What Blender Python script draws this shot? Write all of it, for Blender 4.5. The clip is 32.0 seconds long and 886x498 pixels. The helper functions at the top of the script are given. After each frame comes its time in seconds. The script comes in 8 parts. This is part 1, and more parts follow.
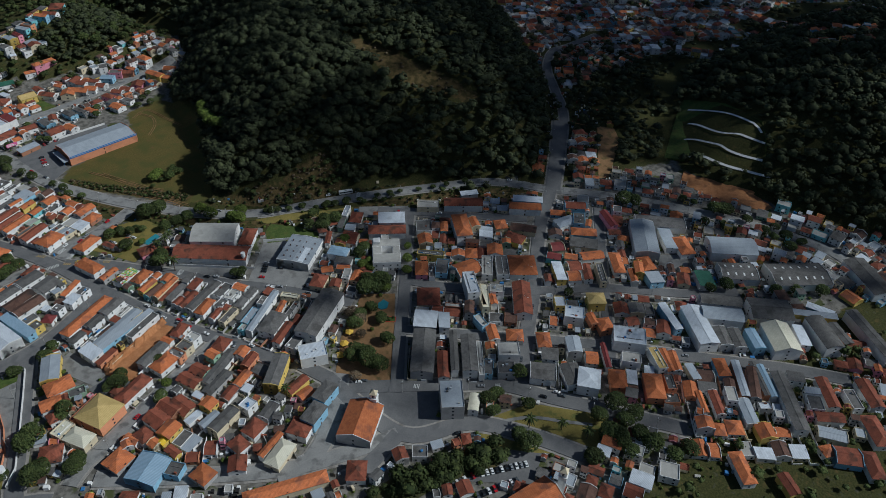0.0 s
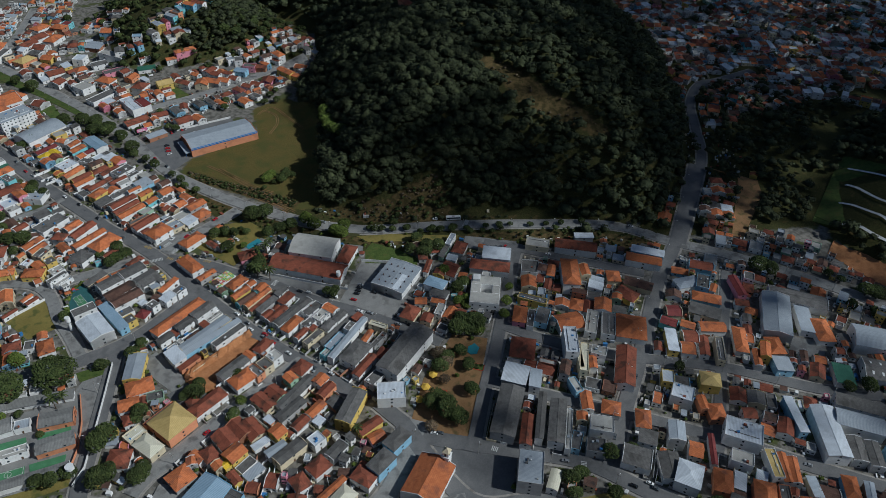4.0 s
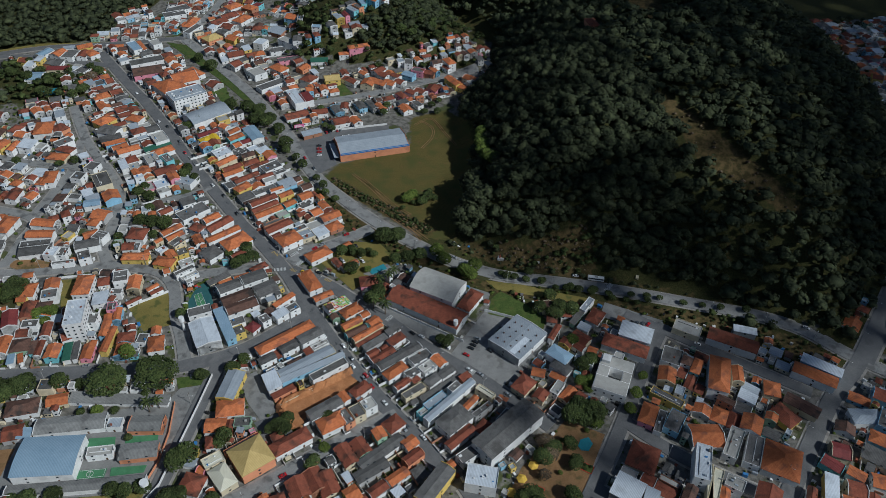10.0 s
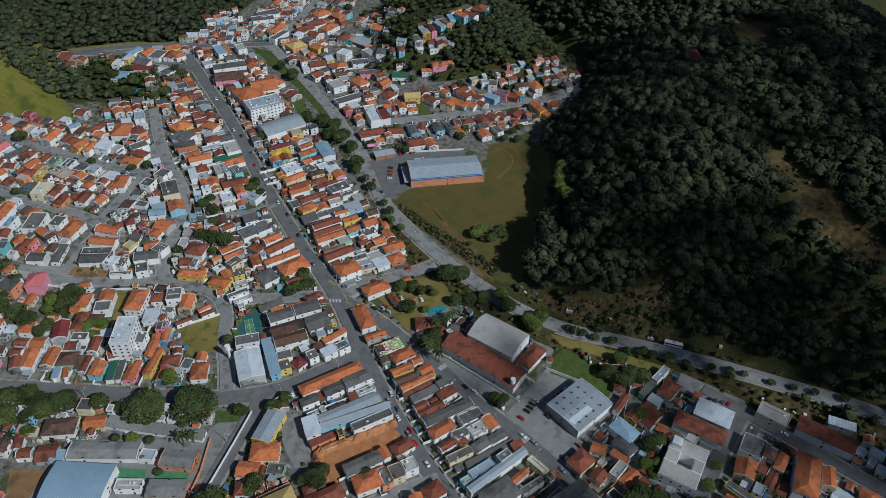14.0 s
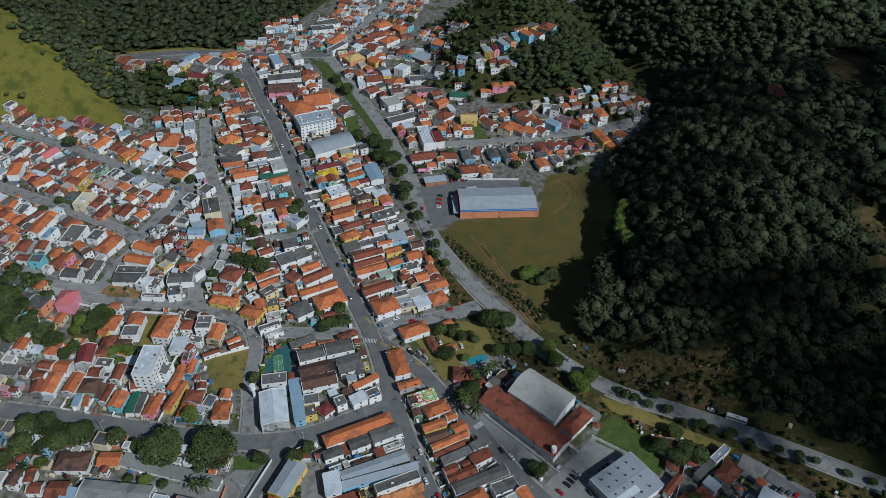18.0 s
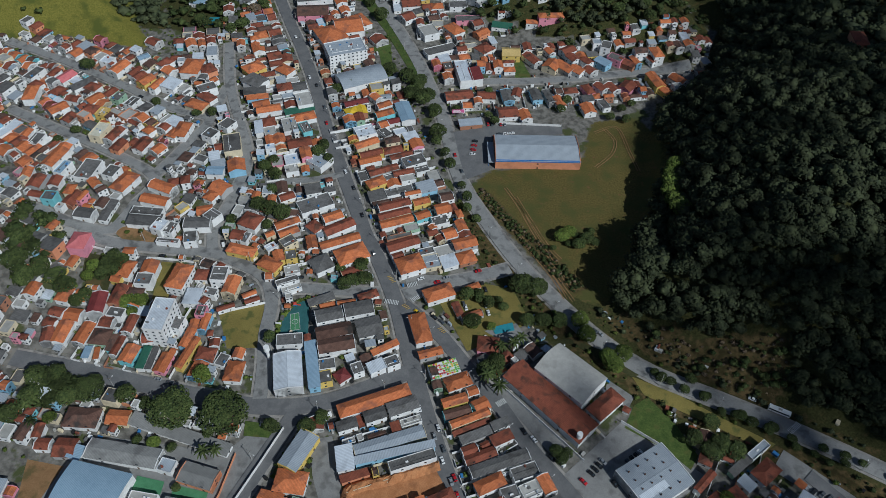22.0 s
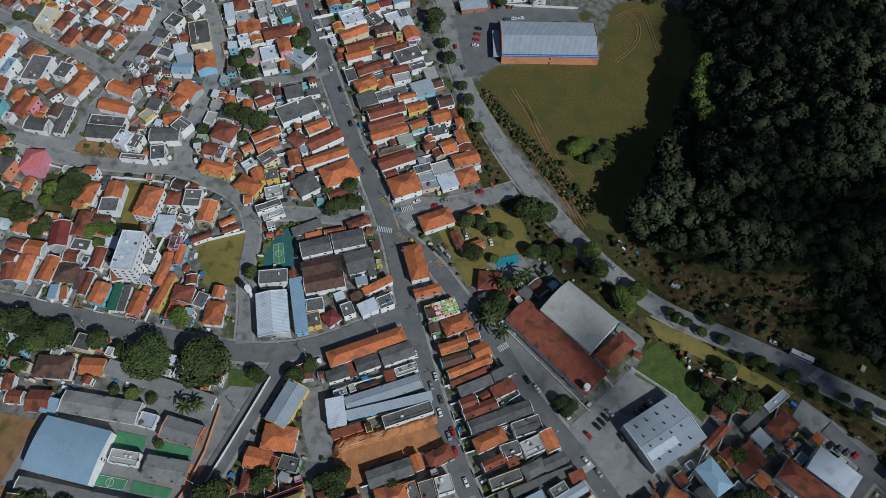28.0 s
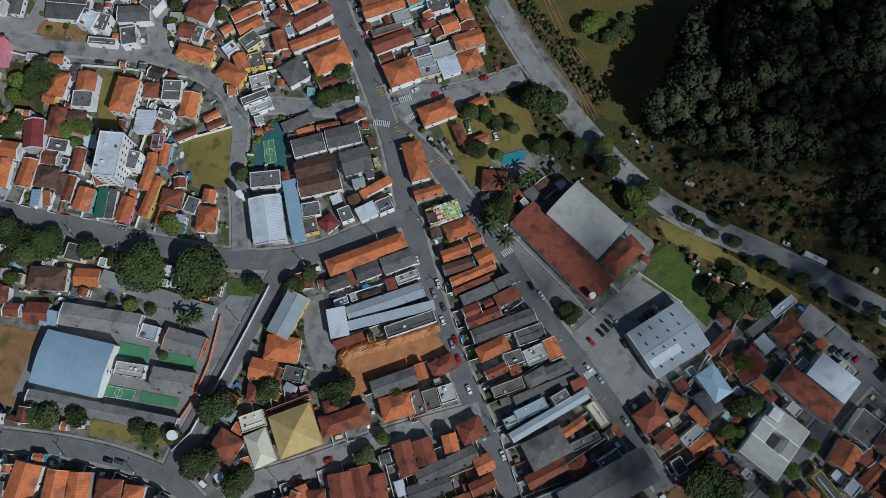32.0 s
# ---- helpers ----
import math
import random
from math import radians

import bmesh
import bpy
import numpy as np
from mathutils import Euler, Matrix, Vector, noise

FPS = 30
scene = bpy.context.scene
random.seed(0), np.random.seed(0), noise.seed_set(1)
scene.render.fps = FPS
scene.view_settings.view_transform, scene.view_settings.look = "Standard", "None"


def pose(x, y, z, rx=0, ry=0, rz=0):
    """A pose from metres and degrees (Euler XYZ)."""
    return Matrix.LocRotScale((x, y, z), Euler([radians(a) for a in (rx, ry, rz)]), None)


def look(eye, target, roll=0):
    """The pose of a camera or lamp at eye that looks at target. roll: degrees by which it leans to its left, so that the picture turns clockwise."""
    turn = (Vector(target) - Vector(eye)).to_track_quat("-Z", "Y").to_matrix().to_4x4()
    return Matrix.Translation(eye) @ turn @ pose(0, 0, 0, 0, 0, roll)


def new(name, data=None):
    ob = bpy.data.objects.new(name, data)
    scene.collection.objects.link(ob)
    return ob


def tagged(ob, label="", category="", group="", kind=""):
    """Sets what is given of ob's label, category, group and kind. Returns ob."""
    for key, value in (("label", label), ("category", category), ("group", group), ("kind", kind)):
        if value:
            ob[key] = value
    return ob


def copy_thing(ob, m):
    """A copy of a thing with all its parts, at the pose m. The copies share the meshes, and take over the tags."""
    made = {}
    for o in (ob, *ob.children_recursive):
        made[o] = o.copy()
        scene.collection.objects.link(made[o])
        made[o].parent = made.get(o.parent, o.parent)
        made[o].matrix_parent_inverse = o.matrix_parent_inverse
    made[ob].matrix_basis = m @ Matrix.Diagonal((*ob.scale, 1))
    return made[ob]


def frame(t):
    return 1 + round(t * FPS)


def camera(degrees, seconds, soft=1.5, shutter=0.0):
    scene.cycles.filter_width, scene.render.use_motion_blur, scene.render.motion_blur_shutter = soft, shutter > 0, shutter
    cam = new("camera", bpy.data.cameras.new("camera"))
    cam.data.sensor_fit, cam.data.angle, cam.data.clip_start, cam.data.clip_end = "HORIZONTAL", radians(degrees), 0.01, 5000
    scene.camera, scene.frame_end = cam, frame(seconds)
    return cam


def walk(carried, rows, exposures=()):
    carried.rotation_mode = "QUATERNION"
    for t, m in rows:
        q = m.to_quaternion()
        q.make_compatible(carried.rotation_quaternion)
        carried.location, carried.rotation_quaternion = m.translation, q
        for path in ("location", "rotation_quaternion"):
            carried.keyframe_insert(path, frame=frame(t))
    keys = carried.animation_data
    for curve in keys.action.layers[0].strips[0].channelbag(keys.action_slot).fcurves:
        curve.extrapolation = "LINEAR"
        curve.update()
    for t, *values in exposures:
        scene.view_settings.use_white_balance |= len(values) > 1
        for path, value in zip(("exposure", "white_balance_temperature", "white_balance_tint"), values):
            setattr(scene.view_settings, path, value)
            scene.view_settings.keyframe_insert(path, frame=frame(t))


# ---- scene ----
cam = camera(63.55, 32.0, soft=0.6)
PATH = [
    (0, (18.67, -389.61, 333.93), (169.43, -211.44, 145.44), 2.29),
    (0.5, (22.70, -385.57, 334.11), (173.57, -207.42, 145.69), 2.29),
    (1, (26.65, -382.02, 334.43), (177.08, -203.45, 146.06), 2.24),
    (1.5, (30.32, -377.93, 334.38), (180.16, -198.80, 146.06), 2.26),
    (2, (33.74, -373.39, 334.24), (179.70, -191.26, 145.75), 2.41),
    (2.5, (37.24, -368.93, 334.27), (174.42, -180.61, 145.28), 2.52),
    (3, (40.91, -365.69, 334.23), (168.12, -170.73, 145.00), 2.55),
    (3.5, (44.68, -362.18, 334.43), (163.18, -162.21, 144.77), 2.57),
    (4, (49.00, -358.49, 334.64), (159.50, -154.52, 144.43), 2.50),
    (4.5, (52.51, -354.69, 335.05), (155.96, -147.50, 144.34), 2.58),
    (6.5, (66.17, -339.30, 335.43), (145.27, -122.73, 143.50), 2.55),
    (7, (69.01, -334.70, 335.84), (144.20, -117.07, 143.52), 2.62),
    (7.5, (71.88, -330.39, 336.34), (143.17, -111.77, 143.67), 2.56),
    (8, (74.81, -325.38, 336.74), (141.23, -105.76, 143.46), 2.57),
    (8.5, (77.82, -320.45, 337.18), (138.94, -99.91, 143.21), 2.49),
    (9, (80.93, -315.33, 337.53), (136.57, -93.99, 142.81), 2.36),
    (9.5, (83.67, -310.25, 337.66), (135.25, -88.48, 142.32), 2.29),
    (10, (86.00, -305.33, 337.41), (133.71, -83.07, 141.65), 2.29),
    (10.5, (88.26, -300.02, 337.53), (131.22, -77.24, 141.26), 2.23),
    (11, (90.42, -294.82, 337.73), (127.30, -71.33, 141.03), 2.21),
    (11.5, (92.03, -289.66, 337.85), (123.70, -65.56, 140.94), 2.19),
    (12, (93.72, -284.80, 338.17), (121.48, -60.21, 141.22), 2.16),
    (12.5, (95.22, -279.68, 338.06), (119.41, -54.61, 141.19), 2.12),
    (13, (96.92, -274.65, 337.91), (117.22, -49.02, 141.23), 2.10),
    (13.5, (98.51, -269.54, 337.62), (114.85, -43.46, 141.10), 2.03),
    (14, (99.55, -264.20, 336.95), (115.18, -37.85, 140.68), 2.00),
    (14.5, (100.43, -259.25, 336.60), (115.54, -32.58, 140.67), 2.02),
    (16.5, (104.47, -238.51, 336.30), (108.05, -11.40, 140.33), 1.87),
    (17, (105.07, -233.22, 336.14), (105.10, -6.08, 140.17), 1.84),
    (17.5, (105.69, -228.08, 336.39), (101.97, -1.19, 140.15), 1.81),
    (18, (106.22, -222.88, 335.78), (98.65, 3.58, 139.17), 1.75),
    (18.5, (106.80, -218.08, 335.56), (97.29, 7.18, 137.65), 1.74),
    (19, (107.40, -212.69, 335.19), (97.92, 9.05, 133.34), 1.65),
    (19.5, (107.61, -207.21, 335.26), (98.41, 11.11, 129.71), 1.67),
    (20, (107.74, -201.74, 335.18), (98.85, 13.20, 126.08), 1.66),
    (20.5, (107.84, -196.32, 335.26), (97.91, 15.13, 122.68), 1.65),
    (21, (107.28, -191.08, 335.05), (94.84, 16.85, 119.16), 1.75),
    (21.5, (107.19, -185.81, 334.86), (90.62, 18.33, 115.64), 1.77),
    (22, (106.37, -180.28, 334.71), (87.06, 19.29, 111.55), 1.97),
    (22.5, (105.75, -174.41, 334.71), (86.48, 20.35, 107.34), 2.08),
    (23, (105.25, -168.87, 334.58), (86.84, 21.20, 103.20), 2.21),
    (23.5, (104.38, -162.97, 334.52), (86.89, 22.17, 99.11), 2.27),
    (24, (104.11, -156.85, 334.73), (87.26, 23.15, 95.32), 2.29),
    (24.5, (103.93, -151.08, 334.64), (87.88, 22.37, 90.39), 2.33),
    (25, (103.35, -146.01, 333.88), (88.22, 20.94, 85.09), 2.33),
    (25.5, (102.85, -140.71, 333.06), (88.36, 21.31, 80.99), 2.38),
    (27.5, (101.05, -119.26, 331.36), (87.53, 33.48, 73.50), 2.40),
    (28, (100.37, -115.01, 331.08), (88.15, 28.52, 67.92), 2.53),
    (28.5, (99.55, -109.76, 330.81), (88.84, 22.57, 61.78), 2.74),
    (29, (99.15, -104.72, 330.66), (89.64, 16.22, 56.28), 2.80),
    (29.5, (98.90, -99.59, 330.39), (90.56, 9.63, 51.10), 2.86),
    (30, (98.34, -93.92, 330.39), (91.31, 2.43, 46.36), 2.96),
    (30.5, (97.42, -88.05, 330.53), (92.00, -4.66, 42.40), 3.31),
    (31, (96.90, -81.51, 330.54), (92.42, -8.32, 39.64), 3.44),
    (31.5, (95.93, -75.41, 331.06), (91.71, -2.85, 39.99), 3.57),
    (32, (94.71, -69.48, 331.05), (91.02, 2.68, 39.88), 3.89),
]
walk(cam, [(t, look(eye, target, roll)) for t, eye, target, roll in PATH], exposures=[(0.0, -0.78, 5550, 5), (4.0, -0.78, 5550, 5), (9.0, -0.73, 5520, 5), (20.0, -0.67, 5450, 5), (32.0, -0.68, 5450, 5)])

# ---- daylight ----
SUN_AZ, SUN_EL = -41.0, 41.0          # degrees: azimuth from +x, elevation
sky = bpy.data.worlds.new("sky")
scene.world = sky
sky.use_nodes = True
sky_tex = sky.node_tree.nodes.new("ShaderNodeTexSky")
sky_tex.sky_type = "NISHITA"
sky_tex.sun_disc = False
sky_tex.sun_elevation = radians(SUN_EL)
sky_tex.sun_rotation = radians(90 - SUN_AZ)
sky.node_tree.links.new(sky_tex.outputs[0], sky.node_tree.nodes["Background"].inputs[0])
sky.node_tree.nodes["Background"].inputs[1].default_value = 0.05
sun = new("sun", bpy.data.lights.new("sun", "SUN"))
sun.data.energy, sun.data.angle, sun.data.color = 5.0, radians(0.5), (1.0, 0.95, 0.86)
sun_dir = Vector((math.cos(radians(SUN_AZ)) * math.cos(radians(SUN_EL)), math.sin(radians(SUN_AZ)) * math.cos(radians(SUN_EL)), math.sin(radians(SUN_EL))))
sun.matrix_world = look(sun_dir * 1500, (0, 0, 0))


# ---- materials ----
def surface(name, dark, light, rough=0.85, scale=0.4, fine=3.0, bump=0.3, metal=0.0, vary=0.12, stripe=0.0, stain=None, rib=0.0):
    """A weathered surface: two noises between two colours, a tone per object, optional ribs along local x and stains."""
    m = bpy.data.materials.new(name)
    m.use_nodes = True
    nt = m.node_tree
    node, link = nt.nodes.new, nt.links.new
    p = nt.nodes["Principled BSDF"]
    p.inputs["Roughness"].default_value = rough
    p.inputs["Metallic"].default_value = metal
    p.inputs["Specular IOR Level"].default_value = 0.3
    co = node("ShaderNodeTexCoord")
    pos = node("ShaderNodeNewGeometry")
    big, small = node("ShaderNodeTexNoise"), node("ShaderNodeTexNoise")
    for n, s, d in ((big, scale, 4.0), (small, fine, 3.0)):
        n.inputs["Scale"].default_value = s
        n.inputs["Detail"].default_value = d
        link(pos.outputs["Position"], n.inputs["Vector"])
    mix = node("ShaderNodeMix")
    mix.data_type = "RGBA"
    ramp = node("ShaderNodeMapRange")
    ramp.inputs["From Min"].default_value, ramp.inputs["From Max"].default_value = 0.32, 0.68
    add = node("ShaderNodeMath")
    add.operation = "MULTIPLY_ADD"
    add.inputs[1].default_value, add.inputs[2].default_value = 0.45, 0.0
    link(small.outputs["Fac"], add.inputs[0])
    half = node("ShaderNodeMath")
    half.operation = "MULTIPLY_ADD"
    half.inputs[1].default_value = 0.55
    link(big.outputs["Fac"], half.inputs[0])
    link(add.outputs[0], half.inputs[2])
    link(half.outputs[0], ramp.inputs["Value"])
    link(ramp.outputs[0], mix.inputs["Factor"])
    mix.inputs["A"].default_value, mix.inputs["B"].default_value = (*dark, 1), (*light, 1)
    out = mix.outputs["Result"]
    if stain:
        spots, cut, over = node("ShaderNodeTexNoise"), node("ShaderNodeMapRange"), node("ShaderNodeMix")
        over.data_type = "RGBA"
        spots.inputs["Scale"].default_value, spots.inputs["Detail"].default_value = 0.16, 5.0
        link(pos.outputs["Position"], spots.inputs["Vector"])
        cut.inputs["From Min"].default_value, cut.inputs["From Max"].default_value = 0.53, 0.66
        link(spots.outputs["Fac"], cut.inputs["Value"])
        link(cut.outputs[0], over.inputs["Factor"])
        link(out, over.inputs["A"])
        over.inputs["B"].default_value = (*stain, 1)
        out = over.outputs["Result"]
    height = small.outputs["Fac"]
    if rib:
        wave = node("ShaderNodeTexWave")
        wave.inputs["Scale"].default_value = rib
        wave.inputs["Distortion"].default_value = 0.2
        link(co.outputs["Object"], wave.inputs["Vector"])
        shade = node("ShaderNodeMix")
        shade.data_type, shade.blend_type = "RGBA", "MULTIPLY"
        shade.inputs["Factor"].default_value = 0.24
        link(out, shade.inputs["A"])
        link(wave.outputs["Color"], shade.inputs["B"])
        out = shade.outputs["Result"]
    info, hsv, tone = node("ShaderNodeObjectInfo"), node("ShaderNodeHueSaturation"), node("ShaderNodeMapRange")
    tone.inputs["To Min"].default_value, tone.inputs["To Max"].default_value = 1 - vary, 1 + vary
    both = node("ShaderNodeMath")
    both.operation = "MULTIPLY_ADD"
    both.inputs[1].default_value = 0.35
    link(pos.outputs["Random Per Island"], both.inputs[0])
    link(info.outputs["Random"], both.inputs[2])
    tone.inputs["From Max"].default_value = 1.35
    link(both.outputs[0], tone.inputs["Value"])
    link(tone.outputs[0], hsv.inputs["Value"])
    link(out, hsv.inputs["Color"])
    link(hsv.outputs[0], p.inputs["Base Color"])
    if bump:
        b = node("ShaderNodeBump")
        b.inputs["Strength"].default_value, b.inputs["Distance"].default_value = bump, 0.15
        link(height, b.inputs["Height"])
        link(b.outputs[0], p.inputs["Normal"])
    return m


def foliage(name, dark, light, bump=0.9, fine=1.3):
    """Leaves: a tone per clump and per tree over a mottled green."""
    m = bpy.data.materials.new(name)
    m.use_nodes = True
    nt = m.node_tree
    node, link = nt.nodes.new, nt.links.new
    p = nt.nodes["Principled BSDF"]
    p.inputs["Roughness"].default_value = 0.75
    p.inputs["Specular IOR Level"].default_value = 0.15
    geo, info = node("ShaderNodeNewGeometry"), node("ShaderNodeObjectInfo")
    noise_tex, mix, add, half = node("ShaderNodeTexNoise"), node("ShaderNodeMix"), node("ShaderNodeMath"), node("ShaderNodeMath")
    noise_tex.inputs["Scale"].default_value, noise_tex.inputs["Detail"].default_value = fine, 5.0
    link(geo.outputs["Position"], noise_tex.inputs["Vector"])
    mix.data_type = "RGBA"
    mix.inputs["A"].default_value, mix.inputs["B"].default_value = (*dark, 1), (*light, 1)
    add.operation = "ADD"
    link(geo.outputs["Random Per Island"], add.inputs[0])
    link(noise_tex.outputs["Fac"], add.inputs[1])
    half.operation = "MULTIPLY_ADD"
    half.inputs[1].default_value, half.inputs[2].default_value = 0.9, -0.45
    half.use_clamp = True
    link(add.outputs[0], half.inputs[0])
    link(half.outputs[0], mix.inputs["Factor"])
    hsv, hue, val = node("ShaderNodeHueSaturation"), node("ShaderNodeMapRange"), node("ShaderNodeMapRange")
    hue.inputs["To Min"].default_value, hue.inputs["To Max"].default_value = 0.475, 0.515
    val.inputs["To Min"].default_value, val.inputs["To Max"].default_value = 0.6, 1.7
    link(noise_tex.outputs["Color"], hue.inputs["Value"])
    wide, tone = node("ShaderNodeTexNoise"), node("ShaderNodeMath")
    wide.inputs["Scale"].default_value, wide.inputs["Detail"].default_value = 0.17, 2.0
    link(geo.outputs["Position"], wide.inputs["Vector"])
    tone.operation = "MULTIPLY_ADD"
    tone.inputs[1].default_value = 0.3
    link(info.outputs["Random"], tone.inputs[0])
    link(wide.outputs["Fac"], tone.inputs[2])
    val.inputs["From Min"].default_value, val.inputs["From Max"].default_value = 0.38, 0.9
    link(tone.outputs[0], val.inputs["Value"])
    link(hue.outputs[0], hsv.inputs["Hue"])
    link(val.outputs[0], hsv.inputs["Value"])
    link(mix.outputs["Result"], hsv.inputs["Color"])
    link(hsv.outputs[0], p.inputs["Base Color"])
    b = node("ShaderNodeBump")
    b.inputs["Strength"].default_value, b.inputs["Distance"].default_value = bump, 0.6
    link(noise_tex.outputs["Fac"], b.inputs["Height"])
    link(b.outputs[0], p.inputs["Normal"])
    return m


def plain(name, colour, rough=0.5, metal=0.0, vary=0.0):
    return surface(name, tuple(c * 0.88 for c in colour), colour, rough, 0.8, 5.0, 0.08, metal, vary)


def ground_cover():
    """Town yards, dry grass and forest floor, blended raggedly where the land's own cover values say."""
    m = bpy.data.materials.new("ground_cover")
    m.use_nodes = True
    nt = m.node_tree
    node, link = nt.nodes.new, nt.links.new
    p = nt.nodes["Principled BSDF"]
    p.inputs["Roughness"].default_value, p.inputs["Specular IOR Level"].default_value = 0.95, 0.1
    pos = node("ShaderNodeNewGeometry")
    noises = []
    for scale, detail in ((0.07, 5.0), (0.9, 4.0), (0.25, 5.0)):
        n = node("ShaderNodeTexNoise")
        n.inputs["Scale"].default_value, n.inputs["Detail"].default_value = scale, detail
        link(pos.outputs["Position"], n.inputs["Vector"])
        noises.append(n.outputs["Fac"])

    def mixed(a, b, fac):
        x = node("ShaderNodeMix")
        x.data_type = "RGBA"
        for key, v in (("A", a), ("B", b)):
            if isinstance(v, tuple):
                x.inputs[key].default_value = (*v, 1)
            else:
                link(v, x.inputs[key])
        link(fac, x.inputs["Factor"])
        return x.outputs["Result"]

    def ramp(value, lo, hi):
        x = node("ShaderNodeMapRange")
        x.inputs["From Min"].default_value, x.inputs["From Max"].default_value = lo, hi
        link(value, x.inputs["Value"])
        return x.outputs[0]

    big, small, mid = noises
    yard = mixed(mixed((0.1, 0.094, 0.082), (0.21, 0.197, 0.173), ramp(mid, 0.38, 0.6)), (0.075, 0.085, 0.035), ramp(big, 0.56, 0.62))
    yard = mixed(yard, (0.2, 0.13, 0.075), ramp(small, 0.64, 0.74))
    grass = mixed(mixed((0.078, 0.064, 0.021), (0.15, 0.12, 0.038), ramp(small, 0.3, 0.7)), (0.085, 0.085, 0.027), ramp(big, 0.45, 0.65))
    grass = mixed(grass, (0.15, 0.09, 0.04), ramp(mid, 0.62, 0.72))
    dry = mixed(mixed((0.055, 0.044, 0.018), (0.135, 0.094, 0.042), ramp(mid, 0.4, 0.62)), (0.06, 0.06, 0.022), ramp(small, 0.54, 0.66))
    floor = mixed(mixed((0.03, 0.035, 0.012), (0.075, 0.072, 0.026), ramp(small, 0.3, 0.7)), (0.1, 0.075, 0.03), ramp(mid, 0.58, 0.7))
    meadow = mixed(mixed((0.12, 0.115, 0.022), (0.21, 0.19, 0.04), ramp(small, 0.3, 0.7)), (0.09, 0.1, 0.022), ramp(big, 0.5, 0.65))
    colour = yard
    for name, cover in (("wood", floor), ("grass", grass), ("dry", dry), ("pasture", meadow)):
        at = node("ShaderNodeAttribute")
        at.attribute_name = name
        ragged = node("ShaderNodeMath")
        ragged.operation = "MULTIPLY_ADD"
        ragged.inputs[1].default_value = 0.5
        link(mid, ragged.inputs[0])
        link(at.outputs["Fac"], ragged.inputs[2])
        colour = mixed(colour, cover, ramp(ragged.outputs[0], 0.7, 0.82))
    link(colour, p.inputs["Base Color"])
    b = node("ShaderNodeBump")
    b.inputs["Strength"].default_value, b.inputs["Distance"].default_value = 0.6, 0.3
    link(small, b.inputs["Height"])
    link(b.outputs[0], p.inputs["Normal"])
    return m


TILE = surface("orange_clay_tile", (0.4, 0.115, 0.043), (0.66, 0.22, 0.083), 0.9, 0.5, 2.6, 0.5, vary=0.3, stain=(0.3, 0.11, 0.06), rib=0.5)
TILE_RED = surface("weathered_red_tile", (0.16, 0.05, 0.03), (0.32, 0.098, 0.056), 0.9, 0.35, 2.2, 0.5, vary=0.25, stain=(0.10, 0.045, 0.03), rib=0.5)
TILE_OLD = surface("old_brown_tile", (0.085, 0.045, 0.034), (0.17, 0.095, 0.07), 0.92, 0.4, 2.4, 0.5, vary=0.25, stain=(0.05, 0.04, 0.035), rib=0.5)
FIBRE = surface("grey_fibre_cement", (0.095, 0.091, 0.087), (0.18, 0.172, 0.164), 0.9, 0.5, 2.6, 0.4, vary=0.35, stain=(0.085, 0.08, 0.075), rib=0.45)
FIBRE_PALE = surface("pale_fibre_cement", (0.19, 0.187, 0.178), (0.29, 0.285, 0.27), 0.9, 0.5, 2.6, 0.4, vary=0.2, stain=(0.16, 0.155, 0.148), rib=0.45)
METAL = surface("grey_sheet_metal", (0.32, 0.355, 0.395), (0.43, 0.47, 0.515), 0.6, 0.2, 1.5, 0.15, 0.05, vary=0.15, rib=0.42)
WHITE_ROOF = surface("white_sheet_roof", (0.58, 0.62, 0.67), (0.7, 0.74, 0.79), 0.5, 0.2, 1.2, 0.1, vary=0.12, stain=(0.5, 0.53, 0.57), rib=0.42)
BLUE_ROOF = surface("light_blue_sheet_roof", (0.27, 0.39, 0.5), (0.36, 0.485, 0.6), 0.5, 0.15, 1.0, 0.1, 0.1, vary=0.1, rib=0.42)
SLAB = surface("bare_concrete_slab", (0.31, 0.3, 0.275), (0.42, 0.405, 0.375), 0.9, 0.4, 2.6, 0.3, vary=0.25, stain=(0.3, 0.29, 0.265))
YELLOW_TILE = surface("yellow_glazed_tile", (0.5, 0.36, 0.13), (0.68, 0.5, 0.2), 0.7, 0.3, 2.0, 0.3, vary=0.1, rib=0.5)
CREAM_ROOF = surface("cream_painted_roof", (0.6, 0.57, 0.43), (0.76, 0.72, 0.58), 0.7, 0.3, 2.0, 0.2, vary=0.08, rib=0.5)
PINK_ROOF = surface("pink_painted_roof", (0.55, 0.14, 0.15), (0.7, 0.22, 0.22), 0.7, 0.3, 2.0, 0.2, vary=0.1, rib=0.5)
MAROON_ROOF = surface("maroon_sheet_roof", (0.15, 0.03, 0.03), (0.25, 0.055, 0.05), 0.7, 0.3, 2.0, 0.2, vary=0.15, rib=0.5)
GREEN_ROOF = surface("green_sheet_roof", (0.03, 0.11, 0.075), (0.055, 0.17, 0.11), 0.7, 0.3, 2.0, 0.2, vary=0.15, rib=0.5)
BRIGHT_YELLOW = surface("bright_yellow_roof", (0.72, 0.46, 0.02), (0.85, 0.6, 0.05), 0.7, 0.3, 2.0, 0.2, vary=0.05, rib=0.5)
SOLAR_BLUE = surface("royal_blue_sheet", (0.03, 0.13, 0.42), (0.06, 0.24, 0.6), 0.5, 0.3, 2.0, 0.1, vary=0.1, rib=0.5)
